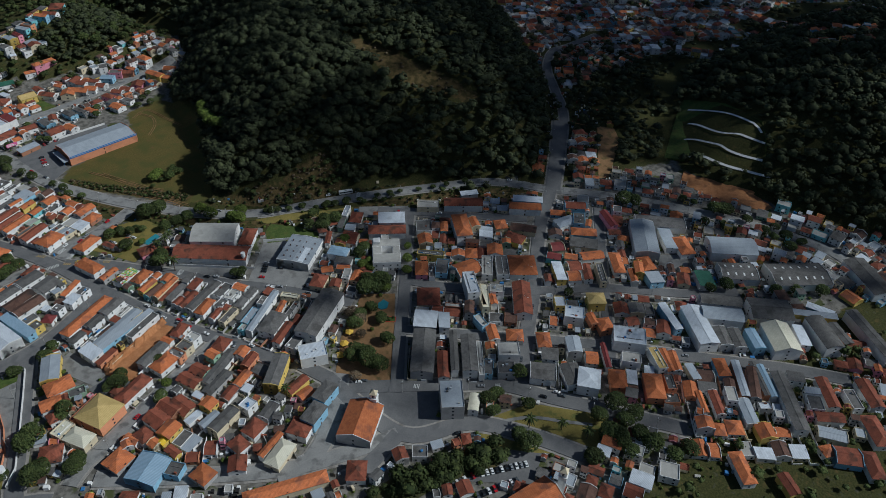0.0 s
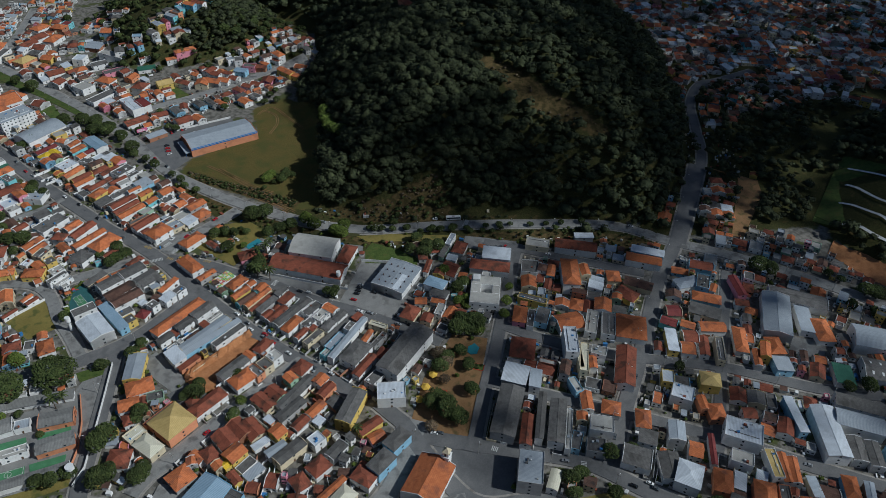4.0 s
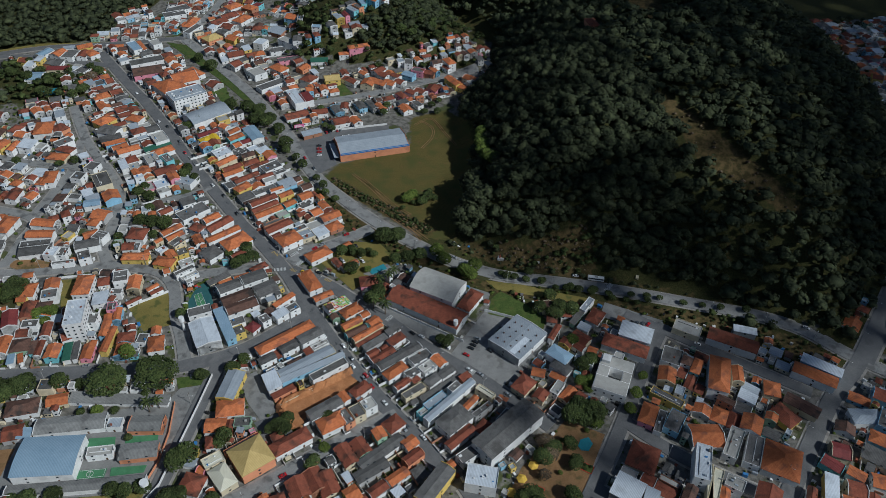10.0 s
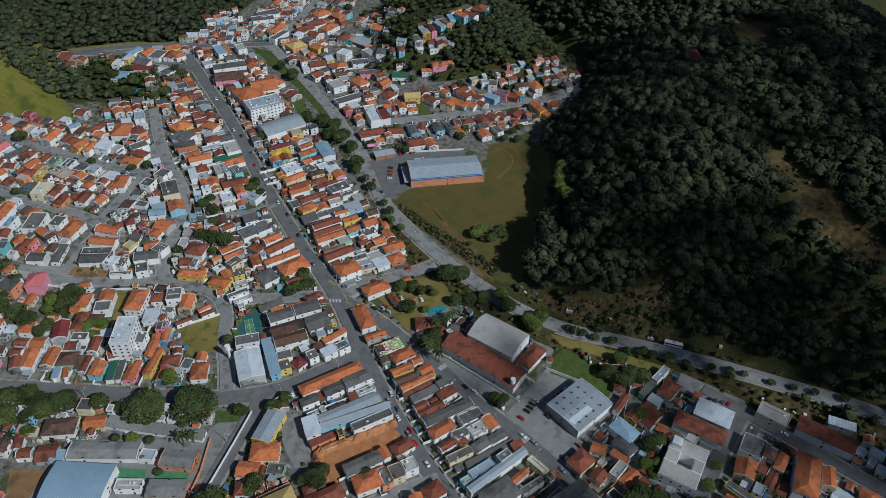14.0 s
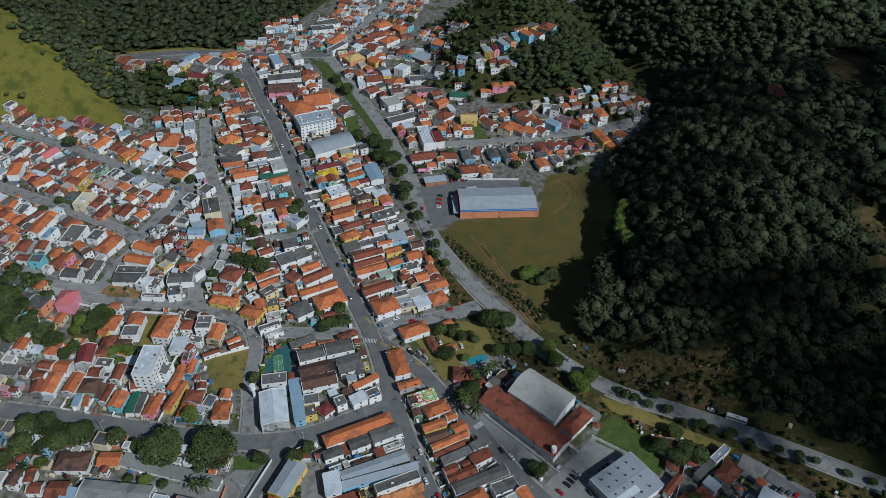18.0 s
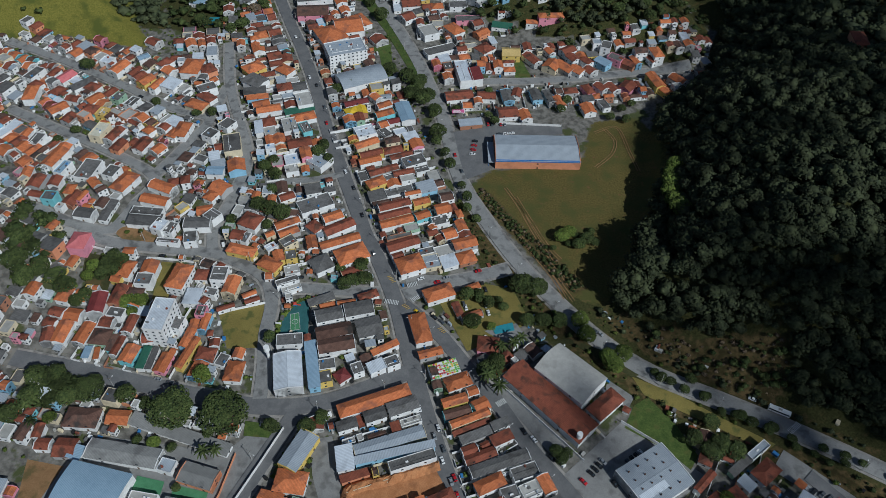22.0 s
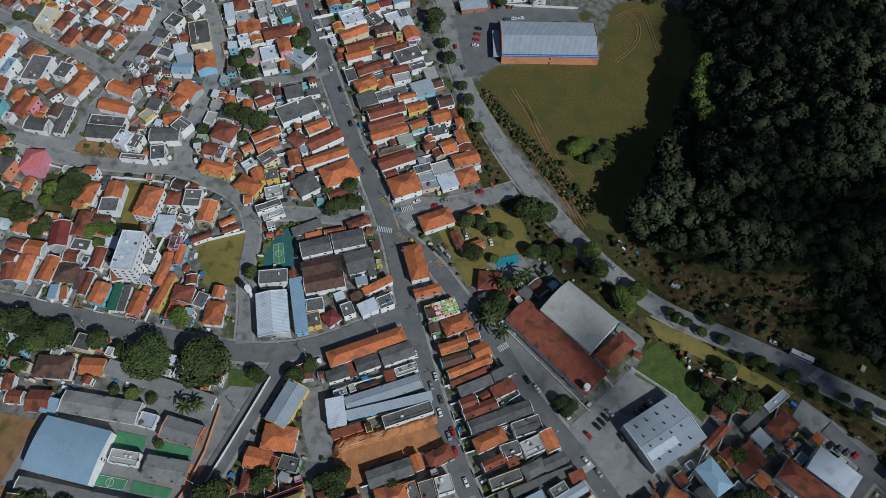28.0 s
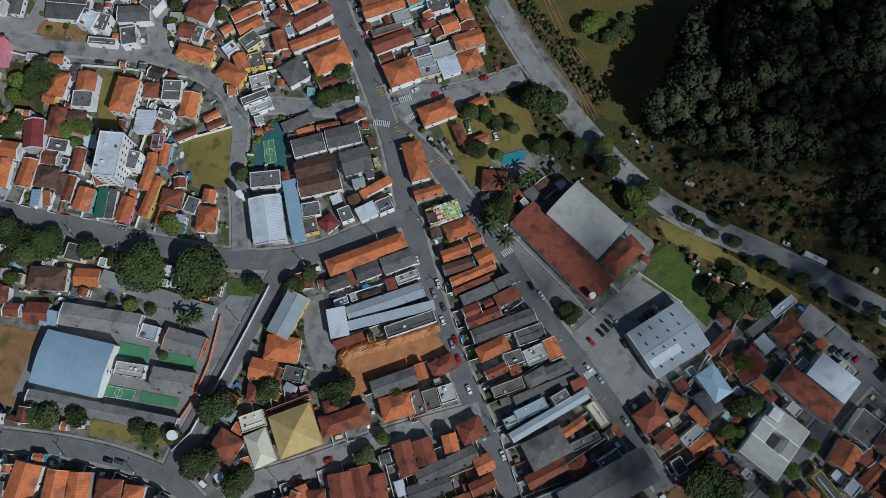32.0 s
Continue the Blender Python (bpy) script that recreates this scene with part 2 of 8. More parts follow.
ROOFS = {"T": TILE, "t": TILE_RED, "d": TILE_OLD, "a": FIBRE, "c": METAL, "w": WHITE_ROOF, "u": BLUE_ROOF, "s": SLAB, "y": YELLOW_TILE,
         "e": CREAM_ROOF, "p": PINK_ROOF, "m": MAROON_ROOF, "g": GREEN_ROOF, "Y": BRIGHT_YELLOW, "b": SOLAR_BLUE, "l": FIBRE_PALE}
ROOF_WORDS = {"T": "orange clay tile", "t": "weathered red tile", "d": "old brown tile", "a": "dark grey fibre-cement", "c": "grey sheet-metal",
              "w": "white sheet-metal", "u": "light blue sheet-metal", "s": "bare concrete slab", "y": "yellow tile", "e": "cream painted",
              "p": "pink painted", "m": "maroon", "g": "green", "Y": "bright yellow", "b": "royal blue", "l": "pale grey fibre-cement"}


def wall_paint(name, c):
    return surface(name, tuple(v * 0.78 for v in c), c, 0.9, 0.35, 2.0, 0.15, vary=0.1, stain=tuple(v * 0.74 for v in c))


WALLS = {"white": wall_paint("white_render", (0.83, 0.82, 0.8)), "cream": wall_paint("cream_render", (0.7, 0.6, 0.42)),
         "yellow": wall_paint("yellow_render", (0.72, 0.52, 0.14)), "blue": wall_paint("blue_render", (0.3, 0.52, 0.68)),
         "pink": wall_paint("pink_render", (0.75, 0.3, 0.38)), "grey": wall_paint("grey_render", (0.42, 0.41, 0.4)),
         "brick": wall_paint("raw_brick", (0.42, 0.2, 0.12)), "orange": wall_paint("orange_render", (0.7, 0.3, 0.16)),
         "green": wall_paint("green_render", (0.35, 0.5, 0.36)), "cyan": wall_paint("cyan_render", (0.25, 0.6, 0.65))}
WALL_PICK = ["white"] * 20 + ["cream"] * 4 + ["grey"] * 3 + ["yellow"] * 2 + ["blue"] * 2 + ["pink", "brick", "orange", "green", "cyan"]
ASPHALT = surface("worn_asphalt", (0.115, 0.115, 0.118), (0.175, 0.171, 0.167), 0.9, 0.12, 1.2, 0.2, vary=0.08, stain=(0.12, 0.119, 0.12))
PALE_ASPHALT = surface("old_pale_asphalt", (0.19, 0.187, 0.18), (0.285, 0.279, 0.266), 0.92, 0.12, 1.2, 0.2, vary=0.1, stain=(0.13, 0.127, 0.122))
PAVING = surface("dusty_pavement", (0.22, 0.205, 0.19), (0.36, 0.335, 0.3), 0.92, 0.3, 2.0, 0.25, vary=0.08, stain=(0.17, 0.155, 0.14))
GRASS = surface("dry_grass", (0.14, 0.115, 0.03), (0.25, 0.2, 0.055), 0.95, 0.06, 1.5, 0.8, vary=0.05, stain=(0.1, 0.105, 0.028))
LAWN = surface("green_grass", (0.034, 0.062, 0.012), (0.1, 0.135, 0.03), 0.95, 0.25, 1.2, 0.8, vary=0.1, stain=(0.09, 0.095, 0.025))
UNDERGROWTH = surface("forest_floor", (0.03, 0.035, 0.012), (0.075, 0.072, 0.026), 0.95, 0.1, 1.2, 0.8, vary=0.0, stain=(0.1, 0.075, 0.03))
EARTH = surface("red_earth", (0.32, 0.13, 0.05), (0.5, 0.235, 0.1), 0.95, 0.25, 1.5, 0.8, vary=0.05, stain=(0.24, 0.11, 0.05))
BROWN_EARTH = surface("brown_earth", (0.19, 0.105, 0.045), (0.29, 0.17, 0.08), 0.95, 0.2, 1.5, 0.8, vary=0.05, stain=(0.12, 0.09, 0.035))
CONCRETE = surface("pale_concrete", (0.185, 0.18, 0.172), (0.27, 0.265, 0.252), 0.9, 0.15, 1.5, 0.2, vary=0.08, stain=(0.155, 0.15, 0.142))
COURT = surface("green_court", (0.06, 0.18, 0.08), (0.10, 0.26, 0.13), 0.8, 0.3, 2.0, 0.1, vary=0.08)
PLAY_BLUE = surface("playground_blue", (0.03, 0.1, 0.1), (0.05, 0.15, 0.15), 0.8, 0.3, 2.0, 0.1)
LINE = plain("white_road_paint", (0.62, 0.62, 0.6), 0.8)
YELLOW_LINE = plain("yellow_road_paint", (0.6, 0.4, 0.08), 0.8)
WHITE = plain("white_paint", (0.8, 0.8, 0.78), 0.6)
GLASS = plain("dark_window_glass", (0.03, 0.04, 0.05), 0.12)
DOOR = plain("brown_door", (0.12, 0.07, 0.04), 0.6, vary=0.3)
TANK = plain("blue_water_tank", (0.06, 0.2, 0.45), 0.5)
BARK = surface("bark", (0.06, 0.045, 0.03), (0.13, 0.1, 0.075), 0.95, 1.0, 6.0, 0.8)
POLE = plain("concrete_pole", (0.4, 0.39, 0.37), 0.9)
LEAF = foliage("dark_leaves", (0.022, 0.035, 0.011), (0.07, 0.088, 0.027))
LEAF_FOREST = foliage("forest_leaves", (0.028, 0.036, 0.019), (0.063, 0.074, 0.033))
LEAF_BRIGHT = foliage("bright_leaves", (0.038, 0.06, 0.012), (0.11, 0.14, 0.028))
LEAF_BROWN = foliage("bare_brown_crown", (0.075, 0.055, 0.035), (0.17, 0.13, 0.08))
LEAF_YELLOW = foliage("yellow_blossom_crown", (0.35, 0.2, 0.02), (0.7, 0.43, 0.04))
CAR_PAINTS = [plain("white_car_paint", (0.75, 0.75, 0.74), 0.25), plain("silver_car_paint", (0.42, 0.43, 0.44), 0.3, 0.4), plain("black_car_paint", (0.02, 0.02, 0.022), 0.2),
              plain("red_car_paint", (0.45, 0.02, 0.025), 0.25), plain("grey_car_paint", (0.12, 0.13, 0.14), 0.25, 0.3), plain("yellow_car_paint", (0.75, 0.5, 0.02), 0.3)]
WATER = surface("turquoise_pool_water", (0.04, 0.2, 0.25), (0.065, 0.29, 0.34), 0.1, 0.3, 2.0, 0.05)
RED_PAINT = plain("red_paint", (0.5, 0.06, 0.035), 0.7)
YELLOW_CLOTH = surface("yellow_tarpaulin", (0.5, 0.31, 0.04), (0.68, 0.44, 0.07), 0.8, 0.6, 3.0, 0.3)
RUBBER = plain("black_rubber", (0.02, 0.02, 0.02), 0.9)


# ---- the lie of the land ----
def inside_depth(poly, x, y):
    """How far (x, y) lies inside a polygon, 0 outside. x, y: arrays."""
    x, y = np.asarray(x, float), np.asarray(y, float)
    inside, near = np.zeros(x.shape, bool), np.full(x.shape, 1e9)
    for (ax, ay), (bx, by) in zip(poly, poly[1:] + poly[:1]):
        with np.errstate(divide="ignore", invalid="ignore"):
            inside ^= ((ay > y) != (by > y)) & (x < (bx - ax) * (y - ay) / (by - ay + 1e-12) + ax)
        dx, dy = bx - ax, by - ay
        s = np.clip(((x - ax) * dx + (y - ay) * dy) / (dx * dx + dy * dy), 0, 1)
        near = np.minimum(near, np.hypot(x - ax - s * dx, y - ay - s * dy))
    return np.where(inside, near, 0.0)


def signed_depth(poly, x, y):
    """Metres inside (+) or outside (-) a polygon."""
    x, y = np.asarray(x, float), np.asarray(y, float)
    near = np.full(x.shape, 1e9)
    for (ax, ay), (bx, by) in zip(poly, poly[1:] + poly[:1]):
        dx, dy = bx - ax, by - ay
        s = np.clip(((x - ax) * dx + (y - ay) * dy) / (dx * dx + dy * dy), 0, 1)
        near = np.minimum(near, np.hypot(x - ax - s * dx, y - ay - s * dy))
    return np.where(inside_depth(poly, x, y) > 0, near, -near)


WOODED_HILL = [(172, 100), (182, 84), (205, 62), (245, 46), (300, 26), (375, -10), (407, -46), (500, 28), (565, 108), (625, 215), (640, 300), (640, 450), (560, 640),
               (380, 720), (230, 620), (225, 585), (262, 450), (283, 404), (262, 330), (220, 278), (211, 235), (201, 160), (184, 118)]
TERRACE_HILL = [(520, -112), (540, -190), (560, -260), (640, -420), (1000, -700), (1500, -500), (1300, -60), (900, 20), (700, 10), (620, -30)]
PASTURE_HILL = [(-182, 302), (-214, 338), (-250, 425), (-330, 560), (-800, 560), (-800, 240), (-330, 296), (-264, 311), (-222, 307)]
NORTH_SLOPE = [(60, 395), (120, 368), (200, 345), (262, 335), (283, 404), (262, 450), (240, 610), (120, 650), (60, 540)]


def ground_z(x, y):
    x, y = np.asarray(x, float), np.asarray(y, float)
    z = 0 * x
    for poly, top, reach in ((WOODED_HILL, 82, 72), (TERRACE_HILL, 75, 95), (PASTURE_HILL, 60, 70), (NORTH_SLOPE, 42, 60)):
        d = inside_depth(poly, x, y)
        z = z + top * (1 - np.exp(-((d / reach) ** 1.15)))
    return z + 14 * np.exp(-((x + 200) ** 2 + (y - 85) ** 2) / 4200.0)


LAND = ground_z(*np.meshgrid(np.arange(-900, 1404, 4.0), np.arange(-800, 904, 4.0), indexing="ij"))


def gz(x, y):
    """The ground's height at one place, between the points of a 4 m grid."""
    u, v = min(max((x + 900) / 4, 0), 574.9), min(max((y + 800) / 4, 0), 424.9)
    i, j = int(u), int(v)
    u, v = u - i, v - j
    return float((LAND[i, j] * (1 - u) + LAND[i + 1, j] * u) * (1 - v) + (LAND[i, j + 1] * (1 - u) + LAND[i + 1, j + 1] * u) * v)



# ---- mesh helpers ----
def mesh(name, verts, faces, material):
    me = bpy.data.meshes.new(name)
    me.from_pydata([tuple(v) for v in verts], [], faces)
    for m in material if isinstance(material, list) else [material]:
        me.materials.append(m)
    return me


def child(name, me, parent, label="", at=(0, 0, 0), turn=0.0):
    ob = new(name, me)
    ob.parent = parent
    ob.matrix_basis = pose(*at, 0, 0, turn)
    return tagged(ob, label)


class Shape:
    """Boxes and slabs gathered into one mesh."""

    def __init__(self):
        self.v, self.f = [], []

    def add(self, verts, faces):
        n = len(self.v)
        self.v += [tuple(p) for p in verts]
        self.f += [tuple(n + i for i in f) for f in faces]
        return self

    def box(self, x0, y0, z0, x1, y1, z1):
        return self.add([(x0, y0, z0), (x1, y0, z0), (x1, y1, z0), (x0, y1, z0), (x0, y0, z1), (x1, y0, z1), (x1, y1, z1), (x0, y1, z1)],
                        [(3, 2, 1, 0), (4, 5, 6, 7), (0, 1, 5, 4), (1, 2, 6, 5), (2, 3, 7, 6), (3, 0, 4, 7)])

    def slab(self, outline, thick):
        """A sheet with the given outline (in order, seen from above) and thickness downwards."""
        n = len(outline)
        low = [(x, y, z - thick) for x, y, z in outline]
        return self.add(list(outline) + low, [tuple(range(n)), tuple(range(2 * n - 1, n - 1, -1))] + [(i, i + n, (i + 1) % n + n, (i + 1) % n) for i in range(n)])

    def tube(self, x, y, z0, z1, r0, r1, n=8):
        ring = [(math.cos(6.2832 * i / n), math.sin(6.2832 * i / n)) for i in range(n)]
        return self.add([(x + r0 * c, y + r0 * s, z0) for c, s in ring] + [(x + r1 * c, y + r1 * s, z1) for c, s in ring],
                        [(i, (i + 1) % n, (i + 1) % n + n, i + n) for i in range(n)] + [tuple(range(n, 2 * n)), tuple(range(n - 1, -1, -1))])

    def mesh(self, name, material):
        return mesh(name, self.v, self.f, material)


# ---- occupancy of the plan, one cell a metre ----
X0, Y0 = -500, -460
taken = np.zeros((1720, 1180), np.uint8)     # 1 road, 2 building, 3 open ground


def cells(cx, cy, w, d, rot, step=1.0):
    nx, ny = max(2, int(w / step) + 1), max(2, int(d / step) + 1)
    u, v = np.meshgrid(np.linspace(-w / 2, w / 2, nx), np.linspace(-d / 2, d / 2, ny))
    c, s = math.cos(radians(rot)), math.sin(radians(rot))
    i, j = (cx + u * c - v * s - X0).astype(int).clip(0, 1719), (cy + u * s + v * c - Y0).astype(int).clip(0, 1179)
    return i, j


def claim(cx, cy, w, d, rot, what):
    taken[cells(cx, cy, w, d, rot, 0.7)] = what


def share(cx, cy, w, d, rot):
    return float((taken[cells(cx, cy, w, d, rot)] > 0).mean())


# ---- ground ----
def terrain():
    xs = np.r_[-3000, -2000, -1200, np.arange(-800, 1301, 8), 1700, 2300, 3200]
    ys = np.r_[-2500, -1600, -1000, np.arange(-700, 801, 8), 1200, 1800, 2800]
    gx, gy = np.meshgrid(xs, ys, indexing="ij")
    z = ground_z(gx, gy)
    rough = np.where(z > 3, 1.0, 0.0)
    z = z + rough * (0.3 * np.sin(gx / 17.0) * np.cos(gy / 13.0) + 0.2 * np.sin(gx / 7.3 + gy / 9.1))
    n, m = len(xs), len(ys)
    idx = np.arange(n * m).reshape(n, m)
    quads = np.stack([idx[:-1, :-1], idx[1:, :-1], idx[1:, 1:], idx[:-1, 1:]], -1).reshape(-1, 4)
    me = mesh("ground", np.stack([gx, gy, z], -1).reshape(-1, 3).tolist(), quads.tolist(), ground_cover())
    wood_v, grass_v, dry_v = np.zeros(gx.shape), np.zeros(gx.shape), np.zeros(gx.shape)
    for poly in (WOODED_HILL, TERRACE_HILL, NORTH_WOOD, NORTH_TREES, BELT, SLOPE_WOOD):
        wood_v = np.maximum(wood_v, (0.5 + signed_depth(poly, gx, gy) / 16).clip(0, 1))
    for poly in (VERGE, ROAD_BANK, CLEARING_FOOT, VALLEY):
        wood_v = np.maximum(wood_v, ((signed_depth(poly, gx, gy) + 14) / 12).clip(0, 1))
    wood_v = np.maximum(wood_v, 0.62 * (inside_depth(NORTH_SLOPE, gx, gy) > 6))
    wood_v = np.maximum(wood_v, np.where(gx > 560, np.where(gy < 60, 1.0, 0.62), 0.0) * (gy > -60))
    wood_v = np.maximum(wood_v, 0.62 * ((gy < -285) & (gx > 120)))
    wood_v[(gx < -480) | (gx > 1150) | (gy < -460) | (gy > 690)] = 1
    pasture_v = (0.5 + signed_depth(PASTURE_HILL, gx, gy) / 16).clip(0, 1)
    for poly in (FIELD,):
        grass_v = np.maximum(grass_v, (0.5 + signed_depth(poly, gx, gy) / 16).clip(0, 1))
    for poly in (VERGE, ROAD_BANK, FIELD_BANK, CLEARING_FOOT, CLEARING_TOP, CLEARING_FAR):
        dry_v = np.maximum(dry_v, (0.5 + signed_depth(poly, gx, gy) / 16).clip(0, 1))
    for name, values in (("wood", wood_v), ("grass", grass_v), ("dry", dry_v), ("pasture", pasture_v)):
        me.attributes.new(name, "FLOAT", "POINT").data.foreach_set("value", values.ravel().astype(np.float32))
    me.polygons.foreach_set("use_smooth", [True] * len(quads))
    return tagged(new("ground", me), "ground of the valley town rising into wooded hills", "ground", kind="structure")


FIELD = [(88, 172), (108, 150), (140, 112), (158, 92), (178, 86), (186, 104), (203, 145), (219, 203), (221, 250), (208, 274), (172, 262), (165, 215), (98, 196)]
VERGE = [(158, 92), (205, 52), (300, 14), (385, -28), (384, -24), (300, 20), (240, 46), (190, 80)]
ROAD_BANK = [(86, 158), (134, 96), (160, 66), (196, 38), (236, 20), (252, 15), (317, -8), (360, -30), (397, -58), (386, -80), (371, -61), (342, -36), (303, -15), (250, 4), (224, 14), (190, 30), (156, 56), (124, 92), (78, 150)]
VALLEY = [(396, -46), (440, -62), (530, -90), (620, -20), (700, 60), (720, 130), (620, 140), (565, 108), (500, 28), (407, -46)]
FIELD_BANK = [(90, 172), (110, 148), (142, 110), (158, 93), (168, 100), (150, 122), (118, 156), (99, 180)]
NORTH_WOOD = [(-260, 420), (-130, 470), (-95, 520), (-60, 620), (-60, 800), (-700, 800), (-700, 470)]
CLEARING_FOOT = [(192, 72), (202, 62), (216, 52), (239, 40), (266, 34), (275, 48), (268, 66), (240, 66), (222, 64), (213, 72)]
CLEARING_TOP = [(343, 160), (352, 156), (366, 128), (383, 94), (402, 58), (414, 30), (404, 26), (384, 52), (366, 70), (353, 90), (352, 118)]
CLEARING_FAR = [(400, 362), (434, 348), (409, 274), (398, 294)]
BELT = [(-351, 465), (-304, 430), (-268, 436), (-247, 427), (-224, 411), (-207, 371), (-178, 336), (-209, 334), (-246, 350), (-274, 364), (-286, 391), (-307, 377)]
NORTH_TREES = [(-222, 405), (-200, 431), (-170, 408), (-145, 398), (-123, 412), (-106, 356), (-132, 336), (-177, 333)]
SLOPE_WOOD = [(186, 522), (228, 500), (261, 461), (215, 384), (178, 375), (141, 376), (125, 405), (163, 428)]
terrain()

road_level = [0.14]
ROAD_LINES = []


def smooth_line(points, step=6.0):
    p = np.array(points, float)
    out = []
    for k in range(len(p) - 1):
        a, b, c, d = p[max(k - 1, 0)], p[k], p[k + 1], p[min(k + 2, len(p) - 1)]
        n = max(2, int(np.hypot(*(c - b)) / step))
        for t in np.arange(n) / n:
            out.append(0.5 * (2 * b + (c - a) * t + (2 * a - 5 * b + 4 * c - d) * t * t + (3 * b - a - 3 * c + d) * t**3))
    return np.array(out + [p[-1]])


def ribbon(line, width, lift):
    tang = np.gradient(line, axis=0)
    tang /= np.hypot(*tang.T)[:, None]
    side = np.stack([-tang[:, 1], tang[:, 0]], -1)
    left, right = line + side * width / 2, line - side * width / 2
    verts = [(x, y, gz(x, y) + lift) for a, b in zip(left, right) for x, y in (a, b)]
    low = [(x, y, z - 0.4) for x, y, z in verts]
    n = len(verts)
    faces = [(2 * i + 1, 2 * i + 3, 2 * i + 2, 2 * i) for i in range(len(line) - 1)]
    faces += [(2 * i, 2 * i + 2, n + 2 * i + 2, n + 2 * i) for i in range(len(line) - 1)]
    faces += [(2 * i + 3, 2 * i + 1, n + 2 * i + 1, n + 2 * i + 3) for i in range(len(line) - 1)]
    return verts + low, faces


PALE_STREETS = ("court_street", "court_lane", "hill_street", "west_street", "west_street_upper", "connecting_lane", "link_street", "terrace_street", "yellow_house_street", "church_street", "lower_street_west", "highway", "wall_lane", "north_rise")


def road(name, width, points):
    line = smooth_line(points)
    ROAD_LINES.append((name, width, line))
    road_level[0] += 0.012
    pave = width + (3.0 if width > 5.5 else 1.0)
    verts, faces = ribbon(line, pave, road_level[0] - 0.12)
    tagged(new("pavement_" + name, mesh("pavement", verts, faces, PAVING)), "dusty pale concrete pavement beside the street", "pavement", kind="structure")
    verts, faces = ribbon(line, width, road_level[0] + 0.3)
    pale = name in PALE_STREETS
    tagged(new("road_" + name, mesh("road", verts, faces, PALE_ASPHALT if pale else ASPHALT)), "old pale asphalt side street" if pale else "worn grey asphalt street", "road", kind="structure")
    for a, b in zip(line[:-1], line[1:]):
        d = b - a
        claim(*((a + b) / 2), np.hypot(*d) + 1, pave, math.degrees(math.atan2(d[1], d[0])), 1)


road("main_street", 9.5, [(134, -96), (120, -70), (105, -44), (91, -16), (80, 9), (72, 29), (64, 50), (56, 71), (42, 99), (26, 126), (20, 139), (-19, 219), (-43, 276), (-67, 326), (-84, 358), (-106, 401), (-123, 434)])
road("main_street_south", 9.5, [(145, -110), (154, -133), (162, -145), (191, -166), (230, -195), (249, -222), (268, -248), (295, -286)])
road("school_street", 8.5, [(60, 72), (82, 55), (101, 34), (118, 16), (137, -9), (155, -28), (172, -47), (188, -67), (200, -83)])
road("highway", 9.5, [(-41, 455), (1, 380), (28, 329), (44, 293), (63, 245), (80, 187), (105, 143), (129, 109), (156, 79), (178, 59), (202, 44), (237, 32), (270, 20), (317, 0), (376, -29), (406, -65), (439, -101), (473, -148), (502, -198), (519, -244), (518, -269)])
road("link_street", 8, [(59, 79), (80, 91), (102, 100), (120, 109)])
road("curved_street", 9.5, [(-144, 6), (-95, 3), (-37, -3), (0, -4), (32, 4), (70, 27)])
road("court_street", 7.5, [(-5, -0), (-9, 21), (-14, 40), (-17, 64), (-27, 81), (-46, 90), (-62, 95), (-93, 94), (-126, 92), (-142, 94)])
road("court_lane", 7, [(-19, 68), (-6, 75), (19, 77), (45, 79)])
road("hill_street", 7, [(-63, 95), (-69, 111), (-69, 127), (-67, 138), (-70, 187), (-102, 252), (-116, 287), (-128, 324)])
road("west_street", 7, [(-261, 213), (-207, 192), (-162, 174), (-124, 154), (-126, 126), (-130, 102), (-142, 100), (-157, 101), (-184, 108)])
road("west_street_upper", 7, [(-308, 298), (-250, 278), (-194, 255), (-140, 231), (-110, 223), (-115, 197), (-125, 157)])
road("connecting_lane", 6.5, [(-110, 223), (-110, 265)])
road("wall_lane", 5, [(-50, 163), (-23, 168), (1, 178)])
road("health_street", 8, [(-94, -97), (-69, -97), (-43, -99), (-17, -105), (-2, -114)])
road("wall_street", 9, [(16, -5), (10, -23), (-1, -56), (-12, -87), (-17, -105)])
road("yellow_house_street", 8, [(8, -111), (18, -103), (37, -95), (56, -86), (79, -75), (101, -66), (116, -60)])
road("park_street", 8, [(297, -18), (274, -45), (234, -96), (205, -130), (182, -159)])
road("school_back_street", 7.5, [(275, -5), (320, -47), (362, -85)])
road("avenue", 9.5, [(498, 13), (409, -65), (368, -94), (307, -148), (271, -178), (240, -206)])
road("east_street", 7, [(419, -108), (352, -173), (316, -209), (299, -225)])
road("cross_street", 8, [(242, -85), (266, -114), (304, -146), (349, -176), (390, -214), (422, -236)])
road("factory_street", 9, [(309, -213), (339, -248), (364, -275), (386, -299), (407, -326)])
road("mid_street", 8, [(211, -123), (241, -151), (270, -177), (308, -214)])
road("hill_road", 8, [(410, -69), (452, -34), (511, 18), (543, 61), (574, 103), (611, 131), (639, 131), (691, 134)])
road("church_street", 10, [(161, -132), (136, -159), (114, -173), (95, -171)])
road("lower_street", 10, [(152, -130), (163, -189), (199, -207), (220, -234), (235, -262)])
road("lower_street_west", 9, [(19, -115), (54, -140), (97, -168), (130, -181), (162, -188)])
road("north_road", 8, [(-266, 431), (-207, 435), (-156, 419), (-106, 401)])
road("north_road_east", 8, [(-269, 427), (-183, 451), (-114, 452), (-42, 459)])
road("north_rise", 7, [(-42, 459), (-18, 523), (5, 604)])
road("terrace_street", 7, [(56, 296), (135, 310), (212, 334), (254, 345)])
